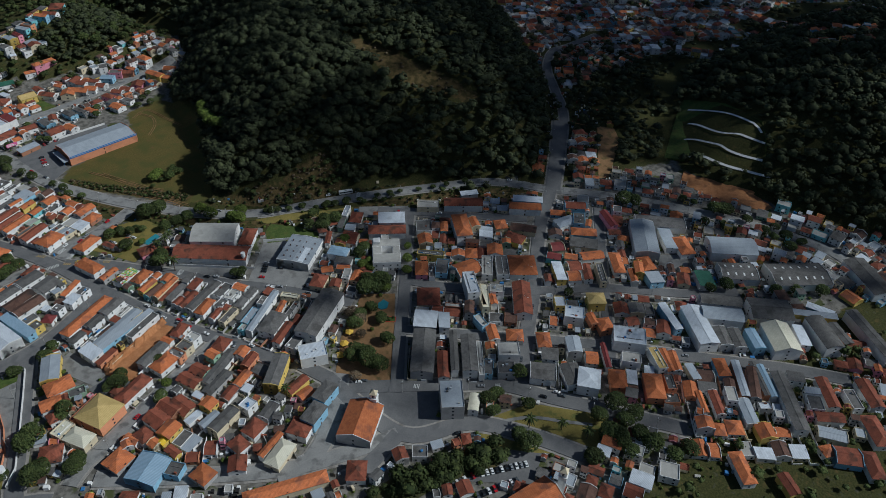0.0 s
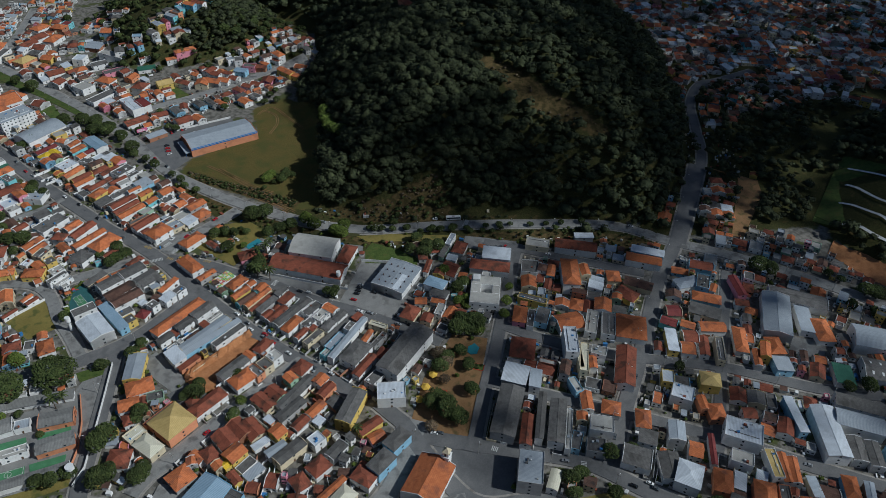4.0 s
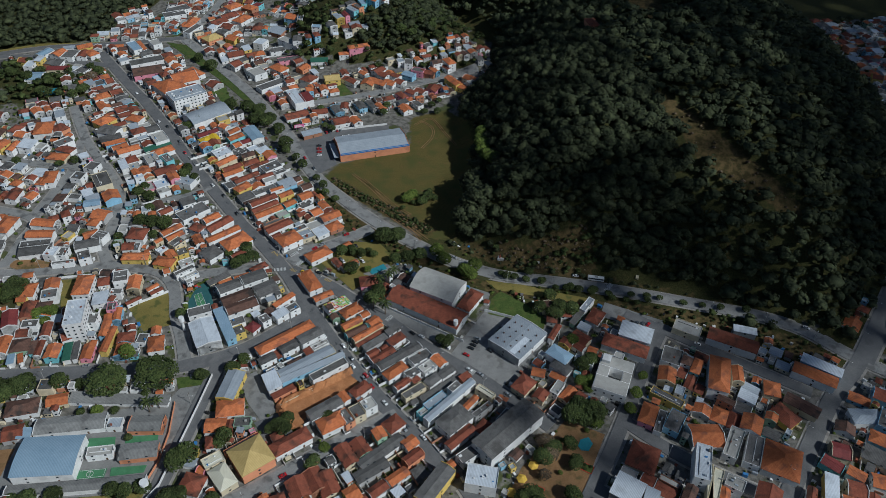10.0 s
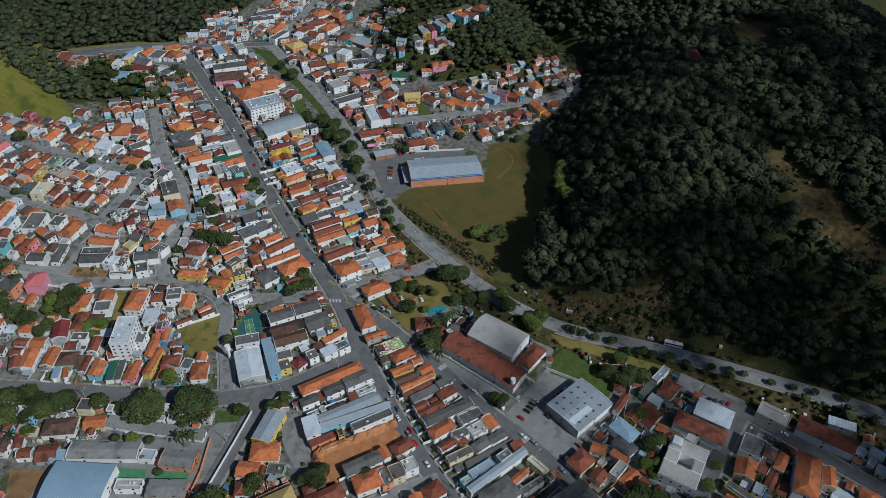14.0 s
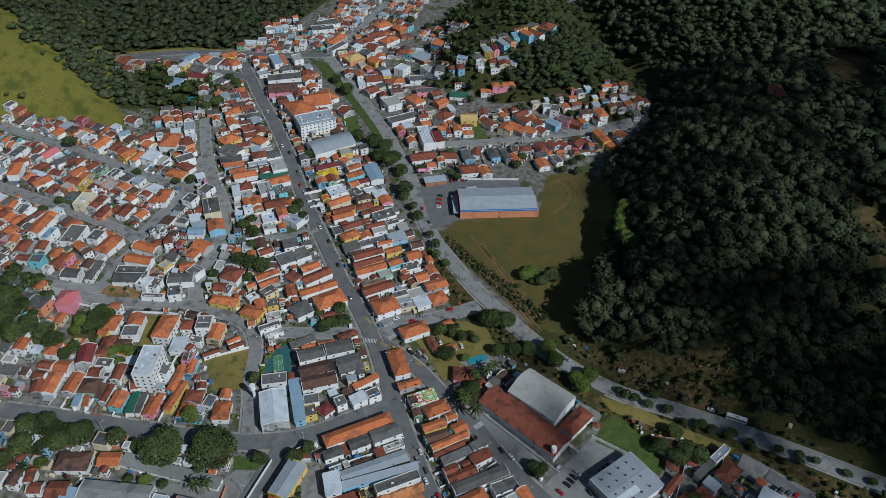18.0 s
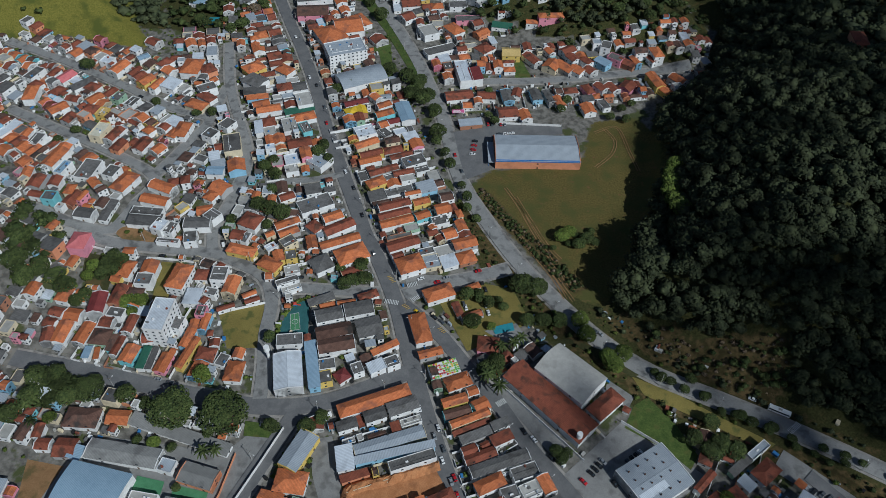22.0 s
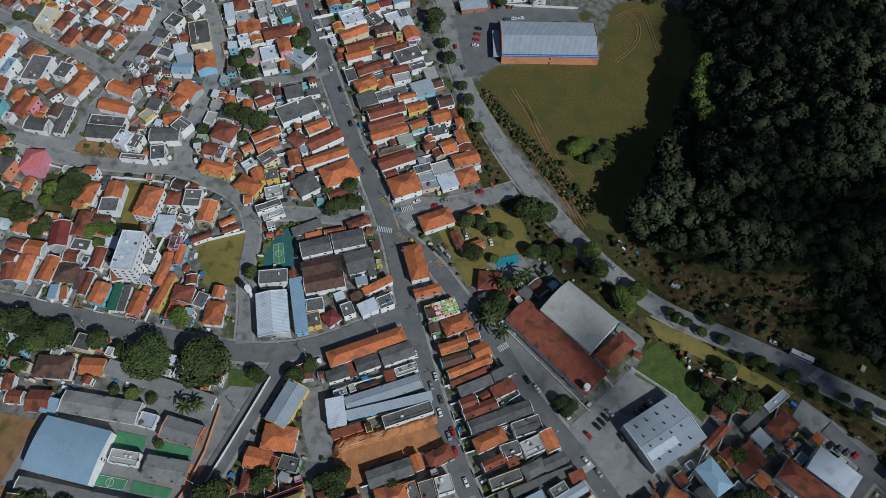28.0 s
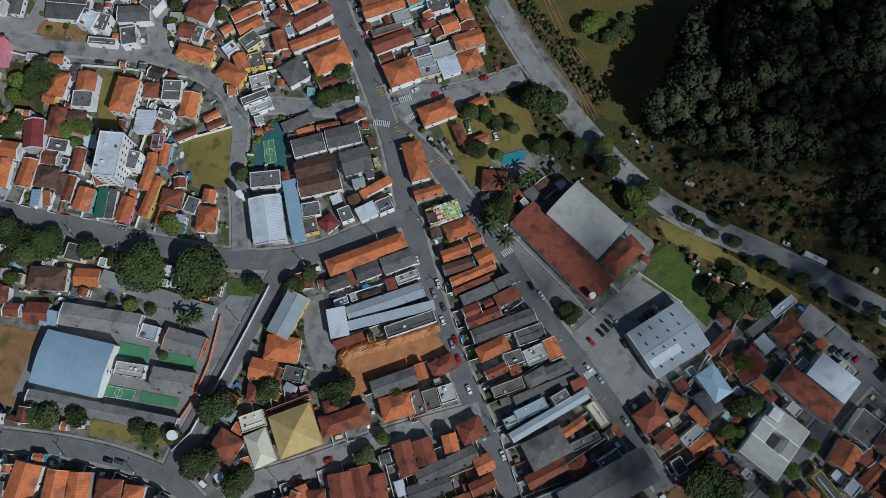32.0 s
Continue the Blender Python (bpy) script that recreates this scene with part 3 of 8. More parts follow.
road("south_road", 9, [(162, -188), (135, -195), (122, -194)])


PATCH_MATS = {"asphalt": ASPHALT, "concrete": CONCRETE, "lawn": LAWN, "grass": GRASS, "earth": EARTH, "brown": BROWN_EARTH, "court": COURT, "play": PLAY_BLUE, "paving": PAVING, "scrub": UNDERGROWTH, "pool": WATER, "red": RED_PAINT}
PATCH_WORDS = {"asphalt": "dark asphalt yard", "concrete": "pale concrete yard", "lawn": "green grass plot", "grass": "dry yellowish grass plot", "earth": "bare red earth",
               "brown": "bare brown earth", "court": "green painted sports court", "play": "blue-green playground surface", "paving": "paved square", "scrub": "dark scrubby ground", "pool": "turquoise swimming pool water", "red": "red painted kerb of a planting bed"}
patch_level = [0.03]


def patch(kind, block, points):
    """A level piece of ground with its own cover. block: whether infill houses keep off it."""
    patch_level[0] += 0.004
    p = np.array(points)
    dense = []
    for a, b in zip(p, np.roll(p, -1, 0)):
        n = max(1, int(np.hypot(*(b - a)) / 8))
        dense += [a + (b - a) * k / n for k in range(n)]
    dense = np.array(dense)
    area = ((dense[:, 0] * np.roll(dense[:, 1], -1)) - (dense[:, 1] * np.roll(dense[:, 0], -1))).sum()
    if area < 0:
        dense = dense[::-1]
    s = Shape()
    s.slab([(x, y, gz(x, y) + patch_level[0] + (0.4 if block == 2 else 0.1)) for x, y in dense], 0.5)
    words = PATCH_WORDS[kind]
    tagged(new("plot_of_" + {"asphalt": "asphalt", "concrete": "concrete", "lawn": "grass", "grass": "dry_grass", "paving": "paving", "scrub": "scrub"}.get(kind, kind + "_ground"), s.mesh("plot", PATCH_MATS[kind])), words, "ground", kind="structure")
    if block:
        lo, hi = p.min(0), p.max(0)
        gx, gy = np.meshgrid(np.arange(lo[0], hi[0]), np.arange(lo[1], hi[1]), indexing="ij")
        on = inside_depth([tuple(q) for q in p], gx, gy) > 0
        taken[(gx[on] - X0).astype(int).clip(0, 1719), (gy[on] - Y0).astype(int).clip(0, 1179)] = 3


patch("concrete", 1, [(245.8, -41.5), (263.5, -53.0), (244.9, -74.2), (228.2, -64.3)])
patch("grass", 1, [(-44.6, 51.3), (-20.7, 61.5), (-13.8, 31.4), (-32.3, 28.3)])
patch("brown", 1, [(-107.6, -47.7), (-85.7, -49.0), (-87.4, -74.9), (-87.9, -82.9), (-98.5, -81.7)])
patch("play", 2, [(-5.0, 56.2), (-1.9, 64.1), (4.4, 68.9), (9.8, 43.7), (-6.9, 42.0), (-8.0, 49.2)])
patch("court", 2, [(-3.5, 55.8), (1.0, 57.5), (4.6, 46.3), (-0.6, 44.2)])
patch("brown", 1, [(-126.8, 104.4), (-119.2, 109.2), (-102.0, 103.1), (-101.6, 94.2), (-118.3, 94.4), (-126.3, 99.3)])
patch("scrub", 1, [(-136.3, 80.6), (-117.3, 81.3), (-113.3, 56.9), (-129.0, 54.3)])
patch("grass", 1, [(-91.3, 83.7), (-81.1, 83.9), (-76.5, 50.8), (-85.1, 49.6)])
patch("concrete", 1, [(117.8, 27.5), (122.0, 26.6), (161.2, -8.2), (153.3, -16.4), (121.6, 16.6)])
patch("concrete", 1, [(184.1, 12.2), (204.8, -0.0), (224.5, -12.4), (197.2, -39.7), (180.9, -50.0), (161.3, -27.9), (154.7, -20.8)])
patch("lawn", 1, [(185.4, 9.0), (191.0, 22.6), (198.6, 28.8), (211.7, 15.1), (221.8, -1.8), (217.3, -10.1), (206.5, -1.0)])
patch("concrete", 1, [(177.9, 36.8), (191.5, 27.9), (188.0, 20.5), (175.2, 27.4)])
patch("grass", 1, [(190.9, 40.7), (215.9, 32.3), (237.8, 21.0), (262.0, 10.1), (256.7, 5.4), (229.8, 17.2), (196.8, 30.0)])
patch("grass", 1, [(79.4, 78.3), (102.7, 94.8), (122.9, 93.0), (134.0, 69.9), (117.8, 55.9), (100.0, 44.9)])
patch("scrub", 1, [(136.2, 53.5), (156.5, 61.3), (179.2, 54.6), (196.9, 42.9), (190.9, 40.4), (158.1, 57.9)])
patch("concrete", 1, [(-72.2, -31.0), (-7.7, -31.7), (-2.8, -72.9), (-20.4, -87.4), (-94.1, -78.7), (-86.9, -41.3)])
patch("court", 2, [(-54.4, -68.4), (-38.6, -69.4), (-39.5, -74.5), (-54.6, -74.0)])
patch("court", 2, [(-36.6, -69.4), (-18.7, -70.8), (-19.7, -74.9), (-36.5, -74.4)])
patch("court", 2, [(-51.1, -48.8), (-37.2, -50.0), (-36.8, -56.4), (-51.0, -55.8)])
patch("court", 2, [(-31.7, -50.9), (-14.7, -52.5), (-14.7, -57.4), (-31.5, -56.8)])
patch("concrete", 1, [(-11.1, -28.2), (1.4, -12.3), (13.1, -14.7), (-0.7, -54.4), (-8.8, -53.3)])
patch("lawn", 2, [(-8.6, -13.5), (9.2, -13.6), (7.0, -20.9), (-7.0, -21.5)])
patch("grass", 1, [(-56.8, -84.2), (-17.6, -86.0), (-19.5, -91.6), (-55.1, -91.4)])
patch("earth", 2, [(51.1, -45.2), (90.7, -25.2), (98.3, -36.2), (66.2, -50.1), (62.5, -60.7), (52.2, -60.9)])
patch("concrete", 1, [(26.8, -19.6), (37.3, -15.6), (49.4, -45.9), (40.0, -52.2), (32.4, -37.5)])
patch("asphalt", 1, [(36.2, -52.6), (49.8, -48.4), (53.0, -60.8), (41.8, -63.4)])
patch("brown", 1, [(210.0, -79.3), (228.6, -92.4), (181.7, -155.3), (153.2, -134.7), (177.0, -104.8)])
patch("grass", 1, [(197.1, -207.3), (236.3, -217.4), (265.6, -251.1), (241.9, -264.3), (197.8, -232.2)])
patch("asphalt", 1, [(146.6, -140.8), (199.4, -176.4), (177.6, -204.9), (153.7, -191.8), (115.1, -176.1), (135.2, -155.9)])
patch("asphalt", 1, [(156.4, -220.5), (175.2, -220.6), (204.3, -233.4), (217.5, -247.0), (199.4, -256.9)])
patch("asphalt", 1, [(68.9, 234.2), (85.5, 185.1), (100.7, 197.0), (100.1, 232.8), (150.9, 244.6), (150.7, 254.8), (108.6, 250.8)])
patch("scrub", 1, [(123.2, -209.2), (141.4, -208.6), (158.1, -211.4), (187.3, -219.3), (201.7, -226.6), (203.4, -236.3), (187.1, -238.1), (164.0, -228.2), (146.6, -226.5)])
patch("lawn", 1, [(-10.2, 335.6), (5.4, 343.1), (16.1, 294.5), (10.1, 290.6), (-0.7, 325.0)])
patch("concrete", 1, [(411.4, -176.5), (428.6, -188.6), (415.5, -198.3), (397.0, -185.3)])
patch("concrete", 1, [(265.5, 7.4), (297.9, -15.0), (290.8, -24.9), (257.8, -4.6)])
patch("earth", 1, [(522.1, -115.9), (528.1, -135.0), (540.8, -171.8), (539.2, -193.8), (527.0, -192.4), (510.2, -162.9), (504.6, -125.1)])
patch("lawn", 1, [(627.0, -34.3), (618.1, -86.0), (593.2, -135.8), (580.9, -150.9), (552.5, -172.9), (527.9, -90.6)])
patch("lawn", 1, [(-59.6, 450.8), (-34.5, 439.8), (9.7, 361.7), (36.7, 303.8), (31.2, 299.8), (-1.8, 361.0)])
patch("grass", 1, [(-265.3, 439.8), (-186.9, 462.7), (-127.0, 459.1), (-182.9, 449.8)])
patch("brown", 1, [(505.4, 4.8), (531.0, -29.2), (517.6, -47.4), (460.4, -83.4), (453.4, -78.3), (517.8, -19.8)])
patch("lawn", 1, [(108.3, 337.3), (115.5, 338.5), (125.8, 312.3), (112.6, 310.2)])
patch("grass", 1, [(32.8, 140.3), (50.3, 142.5), (48.8, 131.7), (35.9, 129.0)])
patch("concrete", 1, [(56.7, 94.7), (79.4, 97.5), (83.1, 90.2), (59.1, 87.1)])
patch("pool", 2, [(-165.5, 358.4), (-149.0, 361.0), (-144.0, 350.6), (-161.0, 347.0)])
patch("pool", 2, [(213.7, -93.6), (218.8, -92.8), (219.7, -97.4), (215.9, -101.2), (212.0, -100.1), (211.1, -97.2)])
patch("concrete", 1, [(108.4, 59.8), (126.4, 67.8), (135.6, 53.0), (120.5, 53.2)])
patch("pool", 2, [(114.8, 58.2), (112.4, 62.7), (124.0, 67.7), (125.6, 62.5)])


# ---- houses ----
WINDOW = Shape().box(-0.6, -0.05, 0, 0.6, 0.05, 1.1).mesh("window", GLASS)
SKYLIGHT = Shape().box(-0.6, -1.3, -0.05, 0.6, 1.3, 0.06).mesh("skylight", WHITE)
DOOR_MESH = Shape().box(-0.5, -0.05, 0, 0.5, 0.05, 2.1).mesh("door", DOOR)
TANK_MESH = Shape().tube(0, 0, 0, 0.9, 0.55, 0.75, 10).tube(0, 0, 0.9, 1.05, 0.8, 0.3, 10).mesh("water_tank", TANK)
dice = random.Random(7)
NEAR = (-90, -100, 190, 110)      # the stretch of town that the camera passes nearest


def roof_shape(style, w, d, h, rise, over, parapet=False):
    """The roof, over walls of height h; ridge along local x."""
    s = Shape()
    a, b = w / 2 + (-0.2 if parapet else over), d / 2 + over
    drop = rise * over / (d / 2)
    t = 0.16
    if style == "g":
        e, top = h - drop, h + rise
        near = top - 0.18 * (top - e) / b
        line = [(-b, e), (-0.18, near), (-0.18, near + 0.12), (0.18, near + 0.12), (0.18, near), (b, e), (b, e - t), (0, top - t), (-b, e - t)]
        n = len(line)
        s.add([(x, y, z) for x in (-a, a) for y, z in line],
              [(i, n + i, n + (i + 1) % n, (i + 1) % n) for i in range(n)] + [(0, 1, 7, 8), (1, 4, 7), (1, 2, 3, 4), (4, 5, 6, 7), (n + 8, n + 7, n + 1, n), (n + 7, n + 4, n + 1), (n + 4, n + 3, n + 2, n + 1), (n + 7, n + 6, n + 5, n + 4)])
    elif style == "h":
        r = max(w / 2 - d / 2, 0.05)
        e, top = h - drop, h + rise
        up = [(-a, -b, e), (a, -b, e), (a, b, e), (-a, b, e), (-r, 0, top), (r, 0, top)]
        cover = [(0, 1, 5, 4), (1, 2, 5), (2, 3, 4, 5), (3, 0, 4)]
        s.add(up + [(x, y, z - t) for x, y, z in up], cover + [tuple(i + 6 for i in f[::-1]) for f in cover] + [(i, i + 6, (i + 1) % 4 + 6, (i + 1) % 4) for i in range(4)])
    elif style == "s":
        s.slab([(-a, -b, h), (a, -b, h), (a, b, h + rise), (-a, b, h + rise)], t)
    elif style == "b":
        n = 10
        arc = [(-b + 2 * b * k / n, h + rise * math.sin(math.pi * k / n)) for k in range(n + 1)]
        up = [(x, y, z) for y, z in arc for x in (-a, a)]
        low = [(x, y, z - t) for x, y, z in up]
        m = len(up)
        faces = [(2 * k, 2 * k + 1, 2 * k + 3, 2 * k + 2) for k in range(n)] + [(m + 2 * k + 2, m + 2 * k + 3, m + 2 * k + 1, m + 2 * k) for k in range(n)]
        faces += [(2 * k + 2, 2 * k, m + 2 * k, m + 2 * k + 2) for k in range(n)] + [(2 * k + 1, 2 * k + 3, m + 2 * k + 3, m + 2 * k + 1) for k in range(n)][::-1]
        faces += [(0, m, m + 1, 1), (m - 2, m - 1, 2 * m - 1, 2 * m - 2)]
        s.add(up + low, faces)
    else:
        a, b = w / 2 - 0.1, d / 2 - 0.1
        s.slab([(-a, -b, h), (a, -b, h), (a, b, h), (-a, b, h)], 0.25)
    return s


def wall_shape(style, w, d, h, rise, parapet=False):
    s = Shape()
    a, b = w / 2, d / 2
    t = 0.2
    if style == "g":
        if parapet:
            for x0, x1 in ((-a, -a + 0.25), (a - 0.25, a)):
                q = [(-b - 0.2, -0.0), (b + 0.2, -0.0), (b + 0.2, h + 0.4), (0, h + rise + 0.5), (-b - 0.2, h + 0.4)]
                s.add([(x0, y, z) for y, z in q] + [(x1, y, z) for y, z in q], [(4, 3, 2, 1, 0), (5, 6, 7, 8, 9)] + [(i, (i + 1) % 5, (i + 1) % 5 + 5, i + 5) for i in range(5)])
        s.add([(-a, -b, 0), (a, -b, 0), (a, b, 0), (-a, b, 0), (-a, -b, h), (a, -b, h), (a, b, h), (-a, b, h), (-a, 0, h + rise - t), (a, 0, h + rise - t)],
              [(0, 1, 5, 4), (2, 3, 7, 6), (1, 2, 6, 9, 5), (3, 0, 4, 8, 7), (4, 5, 9, 8), (6, 7, 8, 9)])
    elif style == "s":
        s.add([(-a, -b, 0), (a, -b, 0), (a, b, 0), (-a, b, 0), (-a, -b, h - t), (a, -b, h - t), (a, b, h + rise - t), (-a, b, h + rise - t)],
              [(0, 1, 5, 4), (1, 2, 6, 5), (2, 3, 7, 6), (3, 0, 4, 7), (4, 5, 6, 7)])
    elif style == "f":
        p = 0.55
        for q in ((-a, -b, a, -b + t), (-a, b - t, a, b), (-a, -b + t, -a + t, b - t), (a - t, -b + t, a, b - t)):
            s.box(q[0], q[1], 0, q[2], q[3], h + p)
    else:
        s.box(-a, -b, 0, a, b, h - 0.05)
        if style == "b":
            n = 10
            for x in (-a, a):
                arc = [(x, -b + 2 * b * k / n, h + (rise - t) * math.sin(math.pi * k / n)) for k in range(n + 1)]
                s.add(arc, [tuple(range(n + 1))])
    return s


class Heap:
    """Small far houses, past counting, gathered into one mesh."""

    def __init__(self):
        self.v, self.f, self.m, self.mats = [], [], [], []

    def add(self, shape, material, at):
        n = len(self.v)
        self.v += [tuple(at @ Vector(p)) for p in shape.v]
        self.f += [tuple(n + i for i in f) for f in shape.f]
        if material not in self.mats:
            self.mats.append(material)
        self.m += [self.mats.index(material)] * len(shape.f)

    def put(self, name, label):
        me = mesh(name, self.v, self.f, self.mats)
        me.polygons.foreach_set("material_index", self.m)
        return tagged(new(name, me), label, "houses", kind="stuff")


far_houses, sheds = Heap(), Heap()


def heap_house(heap, x, y, w, d, rot, h, code, wall="", windows=True):
    style, roof = code[0], code[1]
    rise = {"g": 0.19, "h": 0.22, "s": 0.09, "b": 0.16, "f": 0.0}[style] * d * (0.5 if roof in "acwul" and style in "gh" else 1)
    at = pose(x, y, gz(x, y), 0, 0, rot)
    wall = WALLS[wall or dice.choice(WALL_PICK)]
    parapet = style == "g" and dice.random() < 0.45
    body = wall_shape(style, w, d, h, rise, parapet)
    if gz(x, y) > 1:
        body.box(-w / 2 + 0.05, -d / 2 + 0.05, -4, w / 2 - 0.05, d / 2 - 0.05, 0)
    heap.add(body, wall, at)
    heap.add(roof_shape(style, w, d, h, rise, 0.4, parapet), ROOFS[roof], at)
    if windows:
        holes = Shape()
        for k in range(max(1, round(h / 3))):
            for side in (-1, 1):
                for u in (-w / 4, w / 4):
                    holes.box(u - 0.6, side * d / 2 - 0.06, 3 * k + 1, u + 0.6, side * d / 2 + 0.06, 3 * k + 2.1)
                holes.box(side * w / 2 - 0.06, -0.6, 3 * k + 1, side * w / 2 + 0.06, 0.6, 3 * k + 2.1)
        heap.add(holes, GLASS, at)
    claim(x, y, w, d, rot, 2)


def house(x, y, w, d, rot, h, code, wall="", kind="house", detail=1, rise=0.0, base=None, label="", floors=0, lights=0, balcony=0):
    style, roof = code[0], code[1]
    z = gz(x, y) if base is None else base
    low = min(gz(x + a, y + b) for a in (-w / 3, w / 3) for b in (-d / 3, d / 3)) - z
    if not rise:
        rise = {"g": 0.19, "h": 0.22, "s": 0.09, "b": 0.16, "f": 0.0}[style] * d
        if roof in "acwul" and style in "gh":
            rise *= 0.5
    wall = wall or dice.choice(WALL_PICK[:24] if w * d > 170 else WALL_PICK)
    ob = new({"f": "flat_roofed_house", "h": "hip_roofed_house", "s": "lean_to_house"}.get(style, kind) if kind == "house" else kind, None)
    ob.matrix_basis = pose(x, y, z, 0, 0, rot)
    storeys = "single-storey" if h < 4.6 else "two-storey" if h < 8 else "multi-storey"
    roof_kind = {"g": "gabled", "h": "hipped", "s": "sloping", "b": "arched", "f": "flat"}[style]
    tagged(ob, label or f"{wall} rendered {storeys} {kind.replace('_', ' ')} with {roof_kind} {ROOF_WORDS[roof]} roof", "house" if kind == "house" else "building")
    claim(x, y, w, d, rot, 2)
    parapet = style == "g" and dice.random() < (0.45 if kind == "house" else 0.75)
    body = wall_shape(style, w, d, h, rise, parapet)
    if low < -0.2:
        body.box(-w / 2 + 0.05, -d / 2 + 0.05, low - 1.5, w / 2 - 0.05, d / 2 - 0.05, -0.01)
    child("wall", body.mesh("wall", WALLS[wall]), ob)
    top = child("roof", roof_shape(style, w, d, h, rise, 0.45 if style != "b" else 0.3, parapet).mesh("roof", ROOFS[roof]), ob, ROOF_WORDS[roof] + " roof")
    for k in range(lights):
        u, side = (k // 2 + 0.5) / max(1, lights / 2) * w * 0.86 - w * 0.43, 1 if k % 2 else -1
        tilt = math.degrees(math.atan2(rise, d / 2)) if style in "gb" else 0
        sky_light = child("skylight", SKYLIGHT, top, "white translucent roof light")
        sky_light.matrix_basis = pose(u, side * d / 4, h + (rise * (0.5 if style == "g" else 0.74) if style in "gb" else 0) + 0.14, -side * tilt)
    for k in range(balcony):
        child("balcony", Shape().box(-w / 2 - 0.2, -d / 2 - 1.2, 3.2 * k + 2.9, w / 2 + 0.2, -d / 2 - 0.01, 3.2 * k + 3.9).mesh("balcony", WHITE), ob, "white balcony front")
    if style == "f":
        roof_fittings(x, y, z + h, w - 0.8, d - 0.8, rot)
    if not detail:
        return ob
    n = floors or max(1, round(h / 3.0))
    near = NEAR[0] < x < NEAR[2] and NEAR[1] < y < NEAR[3]
    for k in range(n):
        for side, length, off in ((0, w, d / 2), (180, w, d / 2), (90, d, w / 2), (-90, d, w / 2)):
            count = int(length / (3.2 if detail > 1 else 4.5))
            if detail < 2:
                count = min(count, (2 if side in (0, -90) else 1) if near else (1 if side in (0, -90) else 0))
            c, s = math.cos(radians(side)), math.sin(radians(side))
            for i in range(count):
                u = (i + 0.5) / count * length - length / 2
                at = (u * c + off * s, u * s - off * c, 0)
                if k == 0 and i == count // 2 and side == 0:
                    child("door", DOOR_MESH, ob, at=at, turn=side)
                    continue
                child("window", WINDOW, ob, at=(at[0], at[1], k * 3.0 + 1.1), turn=side)
    return ob


fittings = Heap()


def roof_fittings(x, y, z, w, d, rot):
    """Vents, hatches, boxes and pipes standing about on a flat roof."""
    r = random.Random(int(x * 13 + y * 7))
    at = pose(x, y, z, 0, 0, rot)
    for _ in range(r.randint(1, 2 + int(w * d / 45))):
        u, v = r.uniform(-0.4, 0.4) * w, r.uniform(-0.4, 0.4) * d
        a, b, c = r.uniform(0.25, 0.9), r.uniform(0.25, 0.7), r.uniform(0.3, 1.3)
        fittings.add(Shape().box(u - a, v - b, 0, u + a, v + b, c), r.choice([WALLS["white"], WALLS["white"], SLAB, METAL, FIBRE, TANK, TILE_RED]), at)
    if r.random() < 0.5:
        v = r.uniform(-0.3, 0.3) * d
        fittings.add(Shape().box(-w * 0.42, v - 0.12, 0, w * 0.42, v + 0.12, 0.35), WALLS["white"] if r.random() < 0.5 else FIBRE, at)


def tank(x, y, z):
    ob = new("water_tank", TANK_MESH)
    ob.matrix_basis = pose(x, y, z)
    return tagged(ob, "round blue plastic water tank on a flat roof", "water tank", group="roof tanks")


# ---- houses seen closest ----
house(-89.3, -24.5, 16.9, 10.4, 4, 4.5, "hd", wall="white")
house(-71.5, -21.8, 10.8, 7.6, 4, 4, "gT")
house(-90.1, -40.9, 9.8, 9.4, 5, 4, "gt")
house(-83.9, -42.4, 6.6, 6.4, 85, 4, "su", wall="white")
house(-60.8, -40.2, 37.1, 9.7, -2, 4.5, "gl", wall="white")
house(-37.7, -43.3, 7.9, 6.5, -7, 4, "fc", wall="white")
house(-28.0, -28.0, 35.0, 6.0, -11, 3.0, "sl")
house(-55.2, -22.6, 20.0, 6.6, -11, 3.3, "sl", wall="white")
house(-20.7, -46.5, 18.5, 9.7, -9, 4.5, "gl", wall="orange")
house(-22.6, -63.6, 19.1, 9.4, -2, 4.5, "gl", wall="orange")
house(-42.4, -60.9, 13.3, 6.0, -2, 4.5, "fs", wall="white")
house(-107.1, -34.4, 7.1, 4.1, -82, 5, "gt", wall="white")
house(-101.5, -40.7, 7.9, 5.4, 4, 4.5, "gt", wall="white")
house(-132.3, 46.6, 9.2, 7.5, 86, 5, "hT", wall="white")
house(-121.4, 46.3, 3.9, 3.8, 2, 4, "gT")
house(-111.1, 43.4, 15.2, 8.6, -79, 7, "gm", wall="white")
house(-131.5, 35.1, 7.2, 5.2, -8, 4.5, "gt")
house(-121.6, 34.6, 10.0, 7.6, -1, 5, "gT", wall="white")
house(-131.7, 27.5, 6.0, 5.6, -5, 5, "gt")
house(-122.9, 22.9, 13.6, 7.7, -89, 5, "gT")
house(-129.6, 19.7, 10.4, 5.5, -73, 5, "gt")
house(-111.2, 24.5, 14.7, 6.7, 86, 4.5, "gT")
house(-99.5, 40.0, 9.6, 6.2, -2, 5, "fa")
house(-102.4, 34.0, 8.1, 6.7, -2, 4, "gt")
house(-101.6, 23.8, 10.3, 9.7, 1, 4, "hd")
house(-104.4, 13.1, 7.2, 3.6, -85, 4, "su")
house(-99.3, 13.6, 7.0, 2.3, -75, 3.5, "sT")
house(-93.8, 21.2, 10.3, 3.3, 90, 3.5, "sd")
house(-88.6, 33.9, 12.6, 5.1, 89, 5, "gt")
house(-90.0, 19.6, 13.2, 3.5, 87, 4, "gt")
house(-81.3, 15.0, 10.6, 7.8, 84, 5, "gT")
